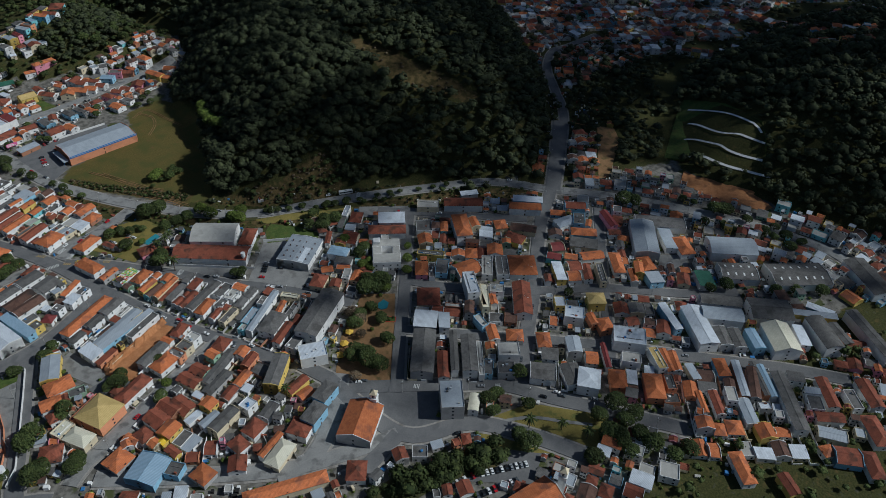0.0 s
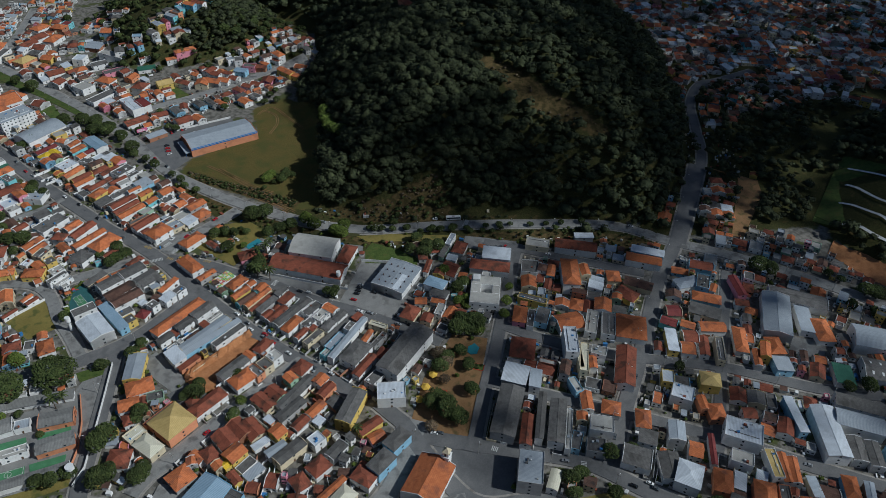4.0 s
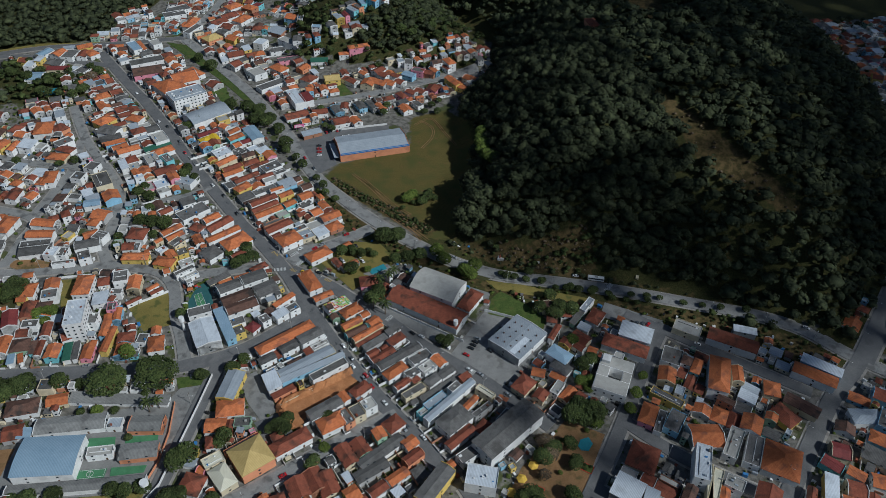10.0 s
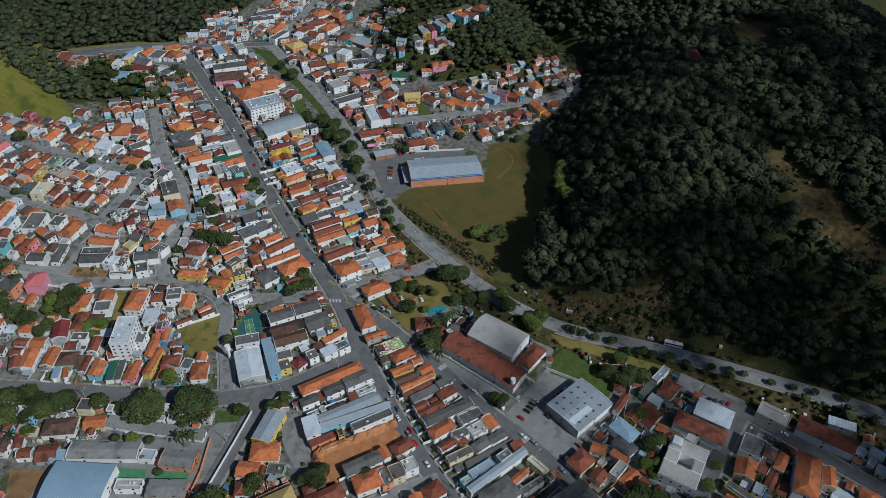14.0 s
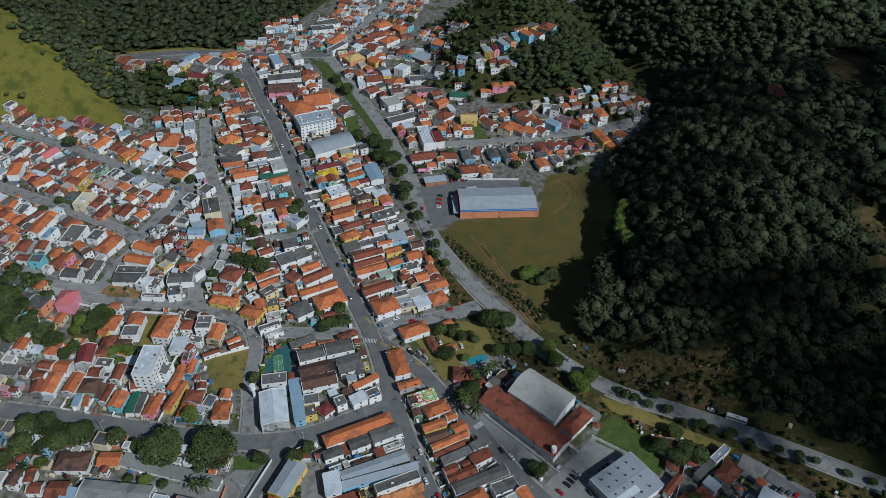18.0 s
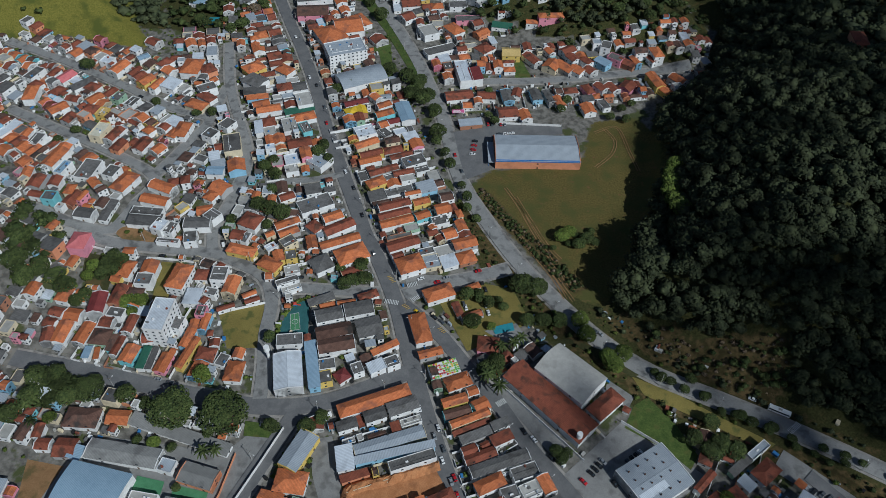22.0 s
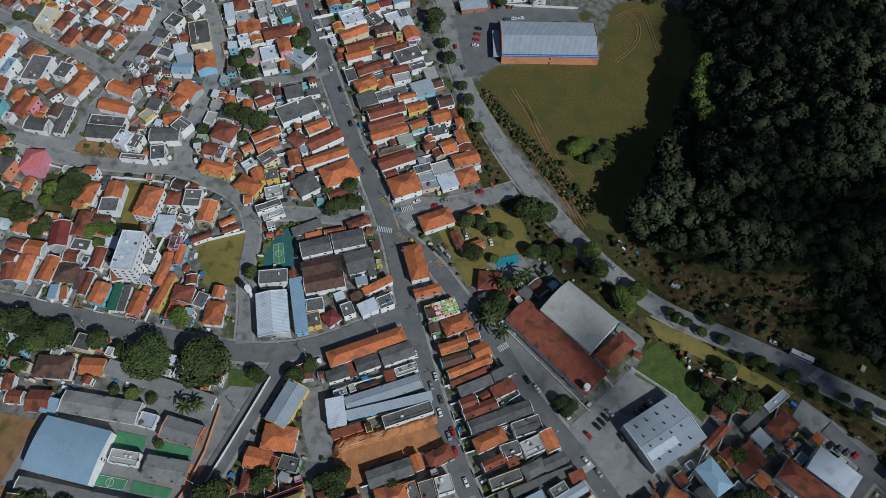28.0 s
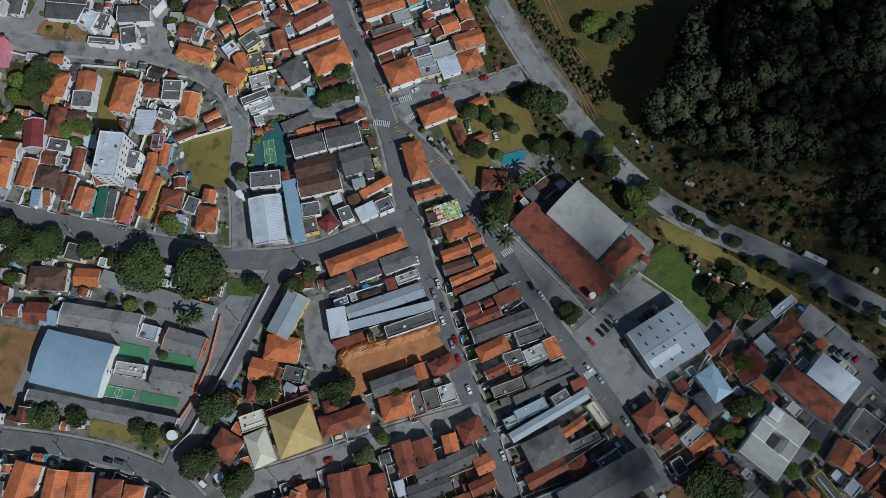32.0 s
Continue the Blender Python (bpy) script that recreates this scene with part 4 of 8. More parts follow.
house(-73.1, 14.4, 13.8, 4.1, -88, 4, "sg")
house(-68.4, 14.6, 13.7, 2.8, -88, 4, "sa")
house(-61.5, 12.7, 11.5, 6.1, 85, 4, "gT")
house(-50.7, 20.2, 20.1, 4.0, 80, 5, "gT")
house(-54.0, 29.2, 11.9, 4.9, 85, 5, "gT")
house(-48.3, 41.1, 12.1, 4.0, -89, 5, "gT")
house(-40.5, 20.4, 9.9, 8.6, 0, 4.5, "ht")
house(-30.9, 18.7, 7.7, 6.1, 78, 3.5, "fa")
house(-23.4, 24.0, 5.8, 5.3, 88, 4, "gT", wall="white")
house(-22.2, 12.5, 11.9, 9.0, -87, 4.5, "hT", wall="white")
house(-52.5, 47.4, 7.2, 5.5, -88, 6, "fa", wall="pink")
house(-61.2, 57.5, 10.9, 9.1, -88, 5, "sw", wall="white")
house(-52.2, 62.3, 7.2, 5.3, -7, 5, "fa", wall="white")
house(-41.5, 68.1, 13.8, 7.7, 88, 6, "gT", wall="cream")
house(-30.3, 65.0, 7.7, 2.6, 36, 3.5, "gT", wall="white")
house(-27.4, 60.9, 8.1, 2.7, 32, 3.5, "gt", wall="white")
house(-40.6, 53.4, 9.7, 2.5, 31, 4, "gt", wall="white")
house(-46.4, 121.3, 12.6, 11.8, -15, 5.5, "ht", wall="white")
house(-51.1, 108.9, 7.7, 7.4, -2, 4.5, "gt", wall="white")
house(-45.6, 107.6, 8.8, 4.2, 82, 4, "fa")
house(-44.7, 96.6, 17.7, 7.0, -8, 5, "hT", wall="yellow")
house(-23.5, 123.7, 16.7, 5.6, 36, 4.5, "gT")
house(-20.5, 116.1, 13.6, 5.4, 35, 4.5, "gT")
house(-31.7, 112.8, 6.4, 3.4, 39, 4, "gT")
house(-18.2, 107.0, 9.5, 8.0, 46, 5.5, "fa", wall="cream")
house(-28.1, 102.3, 7.1, 5.3, 45, 4, "fw", wall="white")
house(-24.6, 88.2, 13.1, 8.5, -22, 5, "hT", wall="yellow")
house(-20.8, 95.0, 8.4, 5.8, -61, 5, "gT", wall="yellow")
house(-13.8, 96.7, 7.8, 7.0, -67, 5, "fa", wall="yellow")
house(-10.5, 76.5, 13.6, 4.7, 30, 5, "fa", wall="white")
house(-7.1, 72.5, 11.5, 4.4, 32, 3.5, "fs", wall="white")
house(6.3, 93.0, 11.7, 11.6, -50, 5, "ha", wall="white")
house(-4.9, 121.5, 9.1, 7.6, -35, 6, "ht", wall="white")
house(4.1, 132.9, 13.4, 6.8, 34, 5, "gT", wall="white")
house(10.1, 124.5, 19.9, 7.4, 39, 5, "gt", wall="white")
house(13.3, 112.6, 25.0, 5.5, 30, 5, "gT", wall="white")
house(-4.0, 109.5, 10.0, 5.9, -68, 4.5, "gT", wall="white")
house(22.8, 102.7, 19.0, 12.9, 33, 5.5, "hT", wall="white")
house(24.9, 90.9, 13.0, 4.5, 32, 3.5, "gt")
house(12.1, 67.1, 15.2, 4.7, 31, 3, "sa")
house(16.8, 62.9, 8.0, 2.7, 24, 3.5, "sT")
house(27.4, 66.5, 11.5, 2.7, 19, 4, "gT")
house(38.9, 73.1, 11.3, 5.0, 31, 4.5, "ht", wall="white")
house(20.0, 54.5, 15.8, 8.2, 23, 7, "ga", wall="white")
house(35.8, 61.2, 16.8, 9.0, 21, 7, "ga", wall="white")
house(25.0, 44.5, 19.4, 8.0, 22, 6, "gd", wall="white")
house(28.3, 35.7, 20.5, 8.4, 20, 6, "gd", wall="white")
house(43.9, 49.7, 13.6, 11.9, 24, 6, "ga", wall="white")
house(55.1, 37.9, 15.6, 3.3, 37, 5, "sT", wall="white")
house(26.0, 23.1, 8.5, 6.8, 18, 5, "fa", wall="white")
house(26.6, 15.0, 7.6, 7.4, -69, 5, "fa", wall="yellow")
house(35.3, 17.8, 6.9, 6.8, 46, 4, "hm")
house(42.6, 22.8, 7.0, 6.0, -60, 5, "fa", wall="white")
house(52.6, 25.0, 8.7, 6.1, 34, 6, "sw", wall="white")
house(60.4, 29.2, 7.4, 6.6, 31, 5.5, "fa", wall="white")
house(-77.2, -113.1, 15.0, 11.5, 84, 5, "gT", wall="white")
house(-63.3, -113.4, 14.0, 8.6, 90, 5, "gT")
house(-53.1, -112.7, 12.0, 9.0, -84, 5, "gT")
house(-40.0, -113.3, 10.4, 10.3, -86, 5, "ht")
house(-29.0, -112.9, 7.9, 6.9, 0, 5, "hT")
house(-73.5, -102.6, 5.2, 2.6, 1, 4, "gT")
house(6.3, -88.7, 11.5, 11.4, -23, 4.5, "ht")
house(10.3, -80.4, 4.9, 3.8, -25, 3.5, "gT")
house(99.3, 88.8, 8.0, 3.8, 33, 3.5, "hT")
house(91.9, 70.9, 9.5, 4.0, -63, 3.5, "gt")
house(100.3, 67.6, 13.3, 4.2, 29, 3.5, "gT")
house(111.3, 48.5, 11.4, 9.6, 1, 4, "ht")
house(97.2, 22.3, 13.5, 8.0, 29, 4.5, "hT")
house(105.5, 17.9, 6.5, 4.4, 27, 4, "gT")
house(96.7, 10.5, 13.0, 4.9, 26, 5, "gT", wall="yellow")
house(110.6, 10.0, 7.5, 7.0, 35, 4.5, "gT")
house(98.9, 4.3, 15.1, 4.6, 24, 4, "gd")
house(105.7, 1.4, 22.4, 3.7, 30, 5, "gT", wall="cream")
house(107.0, -3.3, 20.1, 2.1, 31, 4, "st")
house(109.5, -7.8, 16.4, 4.2, 30, 5, "sa")
house(121.4, -0.3, 9.2, 4.3, 31, 6, "sa", wall="white")
house(122.6, -7.5, 10.9, 5.3, 33, 5, "st")
house(107.4, -16.2, 8.6, 5.5, 28, 4, "gt")
house(112.8, -18.4, 17.2, 4.5, 29, 4.5, "gt")
house(122.5, -21.1, 31.1, 5.7, 27, 5, "ga")
house(135.0, -23.7, 13.5, 7.0, 26, 4.5, "fa")
house(118.6, -32.3, 14.5, 6.4, 32, 5.5, "hT", wall="white")
house(145.7, -29.0, 10.2, 5.6, -60, 5.5, "gT", wall="white")
house(138.0, -32.6, 9.7, 7.3, 31, 5, "fs", wall="white")
house(128.3, -35.2, 8.6, 6.1, 25, 4.5, "fa")
house(121.6, -41.8, 11.6, 3.7, 32, 4.5, "gt")
house(129.6, -40.5, 4.5, 3.3, 28, 4.5, "st")
house(139.5, -42.7, 9.8, 5.4, 34, 5.5, "ha", wall="white")
house(148.6, -38.1, 10.2, 4.7, 31, 5.5, "ga", wall="white")
house(127.1, -48.7, 14.6, 4.9, 27, 5, "fa")
house(143.9, -47.1, 29.4, 3.3, 28, 3.2, "sa")
house(158.8, -43.3, 6.3, 4.1, 29, 5, "st")
house(150.7, -50.3, 7.8, 4.4, 36, 6, "fa")
house(138.3, -57.0, 15.1, 5.0, 32, 4.5, "fc")
house(130.1, -63.4, 6.4, 4.6, 30, 4, "fs")
house(146.5, -58.9, 39.7, 3.9, 36, 6, "gc", wall="white")
house(146.3, -72.8, 18.4, 11.9, 33, 6.5, "ha", wall="white")
house(168.1, -55.9, 11.9, 4.3, -49, 5, "fe", wall="cream")
house(177.3, -61.8, 4.9, 2, -45, 4.5, "sT")
house(163.3, -68.0, 13.7, 3.6, 32, 5, "fa")
house(147.5, -83.5, 18.8, 5.2, 33, 5, "gt")
house(161.4, -79.5, 9.0, 6.3, 42, 5, "ht")
house(175.0, -74.6, 10.4, 5.3, 40, 5, "fa")
house(165.5, -86.1, 12.7, 3.5, 42, 4.5, "sa")
house(222.1, -17.2, 13.6, 3.3, 50, 5, "gt")
house(219.2, -36.1, 13.9, 9.3, -51, 6, "hu", wall="white")
house(227.1, -26.3, 7.2, 7.1, 42, 4.5, "gt")
house(237.1, -24.3, 10.9, 8.8, -52, 4.5, "gt")
house(234.1, -30.6, 7.7, 4.7, -53, 4, "gt")
house(242.6, -15.2, 7.0, 5.5, -45, 4, "sc")
house(240.6, -6.5, 13.3, 3.5, 44, 4, "sa")
house(252.7, -8.1, 12.9, 8.4, 45, 5, "ht")
house(268.8, -12.0, 4.0, 3.6, -42, 4, "gT")
house(272.3, -27.5, 19.5, 11.8, -34, 7, "sw", wall="white")
house(262.1, -35.8, 27.5, 10.2, -35, 6, "ht")
house(217.5, -45.1, 11.7, 7.6, -51, 5, "ha")
house(213.5, -51.5, 10.4, 4.0, -42, 4, "gT")
house(210.4, -60.0, 10.6, 5.1, 45, 5, "fs")
house(191.7, -54.2, 12.5, 9.5, 39, 5, "ht")
house(199.5, -62.9, 7.4, 6.7, 45, 4.5, "gt")
house(287.9, -47.9, 13.5, 11.8, 56, 5, "fa")
house(55.4, 4.6, 38.0, 7.4, 28, 5.5, "hT", wall="white")
house(44.1, -10.6, 10.0, 5.1, 26, 5, "ga", wall="white")
house(57.2, -3.5, 10.8, 6.0, 28, 5.5, "ga", wall="white")
house(50.2, -7.2, 6.4, 2.4, -60, 3.2, "st")
house(70.6, 2.9, 15.4, 7.3, 28, 6.5, "ga", wall="white")
house(75.8, -3.7, 10.9, 4.3, 27, 3.5, "fs")
house(68.7, -8.3, 5.5, 4.0, -65, 4, "st")
house(46.7, -18.7, 6.4, 3.2, 26, 3, "fs")
house(60.3, -13.8, 8.5, 3.2, 27, 3, "gd")
house(67.2, -16.7, 36.8, 6.3, 26, 5, "gc")
house(70.9, -22.7, 39.8, 3.5, 21, 6, "sc", wall="blue")
house(47.0, -28.9, 12.8, 7.9, -72, 6, "sw")
house(53.5, -36.2, 13.9, 3.2, 26, 4, "st")
house(79.9, -25.7, 23.6, 5.5, 26, 6, "fa", wall="white")
house(23.8, -43.7, 14.8, 10.8, -1, 5, "hT")
house(16.4, -54.0, 10.9, 8.7, -5, 4.5, "gT")
house(23.7, -55.6, 7.5, 3.9, 80, 4.5, "gt")
house(30.7, -54.2, 8.9, 6.3, -7, 4.5, "fa")
house(14.6, -64.6, 7.5, 5.9, -87, 4.5, "ht")
house(16.2, -76.5, 10.8, 7.3, 26, 5, "fe", wall="cream")
house(21.6, -87.5, 14.3, 9.3, -60, 5.5, "he", wall="cream")
house(36.0, -78.2, 18.3, 18.3, -63, 7.5, "hy", wall="orange")
house(30.5, -67.7, 20.0, 2.4, 28, 4, "fm")
house(56.6, -71.6, 21.5, 8.4, 25, 5, "ht", wall="white")
house(75.9, -52.6, 19.8, 7.0, 26, 5.5, "ga")
house(87.4, -46.3, 6.7, 4.1, -63, 5, "gT")
house(97.0, -42.4, 11.5, 6.7, 33, 5, "ht")
house(78.9, -62.7, 14.6, 9.9, 21, 5, "hT", wall="white")
house(86.9, -60.5, 11.0, 6.0, -63, 5, "fa")
house(93.5, -58.0, 8.9, 6.9, -67, 5.5, "fa")
house(100.4, -54.5, 7.7, 7.4, -66, 6, "fs")
house(85.2, -84.4, 13.6, 7.7, -66, 4.5, "gt")
house(93.2, -80.7, 10.4, 7.9, -65, 4.5, "gt")
house(68.1, -96.8, 14.0, 9.0, -69, 4.5, "gt")
house(59.7, -100.0, 12.5, 10.6, -73, 4.5, "gt")
house(43.4, -105.1, 8.4, 4.6, -62, 4.5, "gT")
house(97.4, -95.7, 18.7, 6.6, 25, 4.5, "ga")
house(112.6, -69.2, 10.3, 8.7, 32, 5, "ht")
house(119.8, -82.8, 7.4, 6.8, 30, 5, "gT")
house(120.2, -91.6, 11.8, 5.3, 31, 5, "gt", wall="orange")
house(150.4, -94.7, 14.2, 6.9, 27, 5, "fa")
house(331.0, -42.8, 29.9, 10.4, -36, 6.5, "gt", wall="white")
house(367.1, -76.5, 24.7, 8.8, -42, 6.5, "gT", wall="white")
house(375.3, -70.9, 23.2, 6.7, -44, 6.5, "sw")
house(307.6, -68.9, 26.4, 11.4, 61, 10, "hT", wall="white")
house(320.2, -69.1, 12.7, 5.9, 67, 7, "gT", wall="cream")
house(336.5, -81.2, 10.7, 9.0, 62, 5, "hT")
house(333.8, -99.9, 14.2, 11.0, -65, 5, "ht")
house(347.7, -95.0, 19.1, 8.2, -49, 5, "gd")
house(315.9, -127.0, 20.8, 18.9, 53, 5.5, "hT")
house(304.2, -118.3, 20.7, 8.6, 53, 5, "fa")
house(295.2, -112.3, 21.2, 7.7, 49, 5.5, "fs", wall="white")
house(282.6, -104.9, 18.5, 14.2, -11, 4.5, "gT")
house(269.4, -93.1, 15.5, 8.9, 46, 4.5, "fa")
house(256.1, -86.4, 14.3, 8.4, 53, 5.5, "hT", wall="pink")
house(261.4, -91.6, 16.1, 4.4, 53, 4, "fa")
house(278.9, -61.0, 12.4, 9.8, 61, 4.5, "gT")
house(269.8, -123.9, 22.0, 8.3, 61, 11, "fw", wall="white")
house(270.1, -133.5, 21.9, 3.1, 63, 7, "fe", wall="cream")
house(271.6, -136.6, 23.1, 5.0, 53, 7, "fe", wall="cream")
house(274.9, -141.2, 9.8, 4.2, 60, 6, "gT")
house(282.2, -136.9, 9.6, 7.5, -43, 8, "fs", wall="white")
house(290.9, -152.8, 31.1, 11.7, 50, 6.5, "gt", wall="white")
house(242.2, -112.3, 16.9, 15.0, 53, 5, "ht")
house(225.9, -130.1, 14.4, 13.5, -43, 7, "sw", wall="grey")
house(235.0, -138.0, 13.5, 6.5, 53, 7, "sc")
house(207.6, -151.5, 35.2, 13.5, 49, 8, "ga", wall="grey")
house(211.3, -166.5, 20.5, 6.2, 53, 6, "gt")
house(223.2, -162.3, 32.6, 4.2, 53, 7.5, "ga", wall="white")
house(229.1, -169.9, 29.6, 8.8, 53, 8, "ga", wall="white")
house(254.4, -151.9, 11.3, 4.8, 83, 6, "fs")
house(254.1, -163.9, 14.3, 6.3, 62, 5, "gT")
house(245.1, -172.0, 7.1, 5.7, 57, 5, "gT")
house(263.7, -174.4, 10.4, 9.6, -40, 5.5, "hT")
house(251.1, -182.2, 13.1, 11.0, -37, 7, "fs", wall="white")
house(232.5, -184.4, 12.2, 5.8, 44, 5, "fa")
house(240.0, -191.9, 10.3, 9.5, -37, 6, "fa")
house(232.5, -176.7, 27.4, 3.4, 53, 6, "fs")
house(276.0, -188.4, 12.4, 8.3, 53, 5, "hT")
house(256.1, -207.5, 15.7, 12.7, -45, 6, "ga", wall="white")
house(401.0, -99.2, 17.2, 8.9, -41, 6, "gt", wall="blue")
house(380.0, -108.4, 16.7, 9.8, -11, 5, "hc", wall="white")
house(389.8, -113.4, 14.5, 8.8, 44, 6, "fa", wall="blue")
house(392.6, -120.9, 8.3, 3.9, 34, 5, "gT")
house(409.2, -127.0, 20.0, 5.9, 67, 6, "gm", wall="pink")
house(400.1, -140.5, 8.7, 5.9, -36, 5, "gt")
house(381.4, -126.3, 18.9, 8.9, -43, 5, "hT")
house(371.5, -135.7, 19.8, 9.9, -48, 4.5, "sa")
house(351.7, -126.7, 10.4, 9.5, -29, 5, "gm")
house(342.2, -133.3, 11.5, 6.9, -52, 5, "gm")
house(365.1, -149.3, 16.2, 8.4, -28, 5, "gT")
house(351.7, -140.9, 8.6, 6.2, -49, 5, "gT")
house(373.6, -165.7, 21.8, 7.9, 53, 5, "hT")
house(331.9, -147.8, 19.2, 6.6, 58, 6, "sw")
house(321.0, -147.5, 7.3, 4.3, 53, 5, "gt")
house(345.7, -149.6, 10.1, 9.9, -30, 5, "gt")
house(337.4, -157.0, 9.8, 9.7, -33, 5, "gT")
house(348.1, -160.0, 16.1, 5.7, 53, 5, "gt")
house(354.4, -167.2, 20.3, 4.9, 53, 6, "fa")
house(426.7, -170.4, 23.8, 9.2, 54, 5, "sc")
house(429.6, -182.6, 20.3, 10.9, 60, 5, "hT")
house(390.1, -179.3, 14.3, 9.4, 65, 5, "hT")
house(371.7, -182.2, 14.7, 4.4, 53, 5, "gT")
house(381.2, -193.5, 11.2, 10.4, 63, 6, "sc", wall="blue")
house(398.6, -206.1, 11.6, 8.2, 41, 4, "gt")
house(329.7, -184.2, 11.6, 10.1, -37, 8, "hy", wall="yellow")
house(307.6, -185.0, 12.6, 10.9, -49, 8, "fw", wall="white")
house(314.6, -195.1, 10.4, 4.7, 65, 6, "gT")
house(317.3, -203.2, 10.9, 9.0, 63, 6, "hT")
house(319.5, -221.5, 20.3, 14.4, -48, 9, "fw", wall="white")
house(307.1, -233.6, 11.7, 8.6, -48, 7, "fs", wall="white")
house(285.1, -205.2, 13.5, 8.5, 53, 9, "gc", wall="white")
house(268.9, -219.7, 16.2, 10.5, 62, 6, "ga")
house(297.7, -221.4, 19.9, 2.8, 53, 5, "gm")
house(272.9, -229.3, 14.8, 12.8, 39, 8.5, "hw", wall="white")
house(288.1, -239.2, 13.8, 9.4, 48, 6, "hT", wall="orange")
house(301.3, -256.2, 18.5, 10.8, 48, 6, "hT", wall="orange")
house(321.0, -243.2, 18.2, 6.0, 62, 6, "fy")
house(325.1, -247.4, 18.2, 4.7, 58, 5, "gT")
house(328.5, -250.9, 17.3, 4.9, 53, 5, "gT")
house(357.1, -225.1, 25.0, 5.0, 65, 7, "sw")
house(333.8, -212.3, 7.4, 7.1, -29, 6, "gt")
house(330.2, -263.0, 12.0, 4.8, 63, 5, "sc")
house(312.1, -259.7, 11.8, 5.8, 53, 5, "fa")
house(303.2, -267.6, 9.7, 7.1, -37, 4, "fa")
house(364.8, -242.4, 34.4, 12.6, 58, 8.5, "gw", wall="white")
house(385.3, -245.7, 26.1, 11.9, -46, 8.5, "bc")
house(396.5, -236.9, 27.1, 9.9, -46, 8, "ba")
house(370.4, -256.7, 17.2, 7.8, 53, 6, "ga")
house(376.4, -263.5, 17.6, 7.0, 53, 6, "ga")
house(384.2, -271.5, 17.6, 6.5, 57, 7, "gu", wall="blue")
house(416.1, -262.4, 26.9, 19.7, -43, 8, "ga")
house(397.4, -281.5, 24.5, 17.3, 53, 8.5, "ge", wall="white")
house(412.5, -288.0, 18.0, 6.5, 49, 6, "sw")
house(436.7, -283.1, 28.9, 4.6, -47, 7, "sc")
house(423.6, -296.7, 27.9, 12.3, 58, 9, "ba")
house(432.6, -303.1, 18.8, 6.2, 62, 8, "ga")
house(448.6, -315.9, 43.8, 7.9, 61, 8, "ga")
house(506.0, -286.5, 38.0, 16.0, 60, 7, "ga", wall="white")
house(410.0, -215.4, 15.9, 11.1, 53, 5, "sg")
house(347.8, -271.8, 13.8, 7.4, 53, 5, "hT")
house(348.4, -284.2, 27.8, 4.4, 47, 6, "gc")
house(357.6, -291.7, 26.2, 3.4, 53, 6, "ga")
house(359.8, -295.3, 24.8, 3.8, 53, 6, "gu")
house(355.8, -312.3, 43.3, 8.2, 50, 7, "ga")
house(330.4, -301.5, 18.7, 7.0, 53, 5, "gc")
house(341.9, -305.3, 7.0, 4.9, -37, 5, "fw")
house(326.0, -315.8, 10.8, 9.7, 57, 5, "gT")
house(321.5, -286.4, 18.3, 5.0, 53, 5, "gt")
house(315.1, -280.7, 15.4, 2.9, 53, 5, "gT")
house(381.8, -323.0, 22.5, 7.1, 49, 5, "gt")
house(365.1, -333.1, 15.8, 6.5, -42, 5, "gt")
house(354.8, -340.2, 16.1, 7.5, -55, 5, "gc")
house(342.0, -344.4, 7.1, 6.9, -26, 5, "hT")
house(347.4, -352.9, 14.3, 11.3, -48, 5, "gt")
house(353.2, -364.7, 17.2, 7.8, 47, 5, "ht")
house(401.5, -339.1, 21.1, 8.7, 53, 5, "gt")
house(377.4, -354.4, 20.9, 9.6, 53, 5, "ht")
house(388.7, -335.1, 14.3, 6.5, 53, 5, "fa")
house(294.4, -321.2, 19.8, 7.4, 58, 5, "hT")
house(305.4, -342.5, 12.6, 6.4, 64, 5, "gt")
house(43.3, -129.1, 17.7, 16.9, 36, 5.5, "gu", wall="blue")
house(54.1, -137.5, 8.5, 8.2, -51, 5, "fa", wall="blue")
house(33.1, -113.7, 11.9, 11.4, 21, 4.5, "hT")
house(40.3, -106.7, 6.1, 5.4, 82, 4.5, "gT")
house(49.5, -106.6, 9.1, 7.5, -74, 5, "ht")
house(52.1, -115.4, 6.2, 5.4, -73, 5, "gT")
house(56.9, -116.5, 5.3, 4.4, 19, 5, "gY", wall="yellow")
house(57.9, -126.0, 8.0, 4.4, -73, 4.5, "gt")
house(64.6, -148.9, 10.7, 9.3, -71, 4.5, "hT")
house(74.3, -99.9, 14.0, 9.5, -73, 4.5, "gt")
house(75.9, -110.9, 9.3, 3.7, 16, 4, "sw")
house(82.4, -118.6, 11.6, 5.1, 16, 5, "gc", wall="white")
house(88.4, -123.6, 18.7, 6.9, 22, 6, "ga", wall="cream")
house(103.7, -122.5, 7.7, 7.5, 20, 6, "fw", wall="white")
house(99.2, -138.5, 10.8, 9.3, 21, 5, "ht")
house(111.3, -132.9, 12.3, 6.3, 28, 5, "ga")
house(87.5, -143.4, 9.5, 8.2, -78, 5, "ht")
house(81.5, -154.0, 9.4, 9.2, 59, 4.5, "gt")
house(142.7, -142.7, 14.3, 8.4, 24, 8.5, "ha", wall="blue")
house(129.6, -152.1, 13.8, 8.9, 25, 8.5, "ha", wall="blue")
house(118.4, -155.0, 11.8, 8.8, -57, 6, "ht")
house(102.3, -162.2, 16.7, 9.3, 27, 5, "he", wall="cream")
house(101.1, -154.0, 17.2, 3.3, 23, 5, "gT")
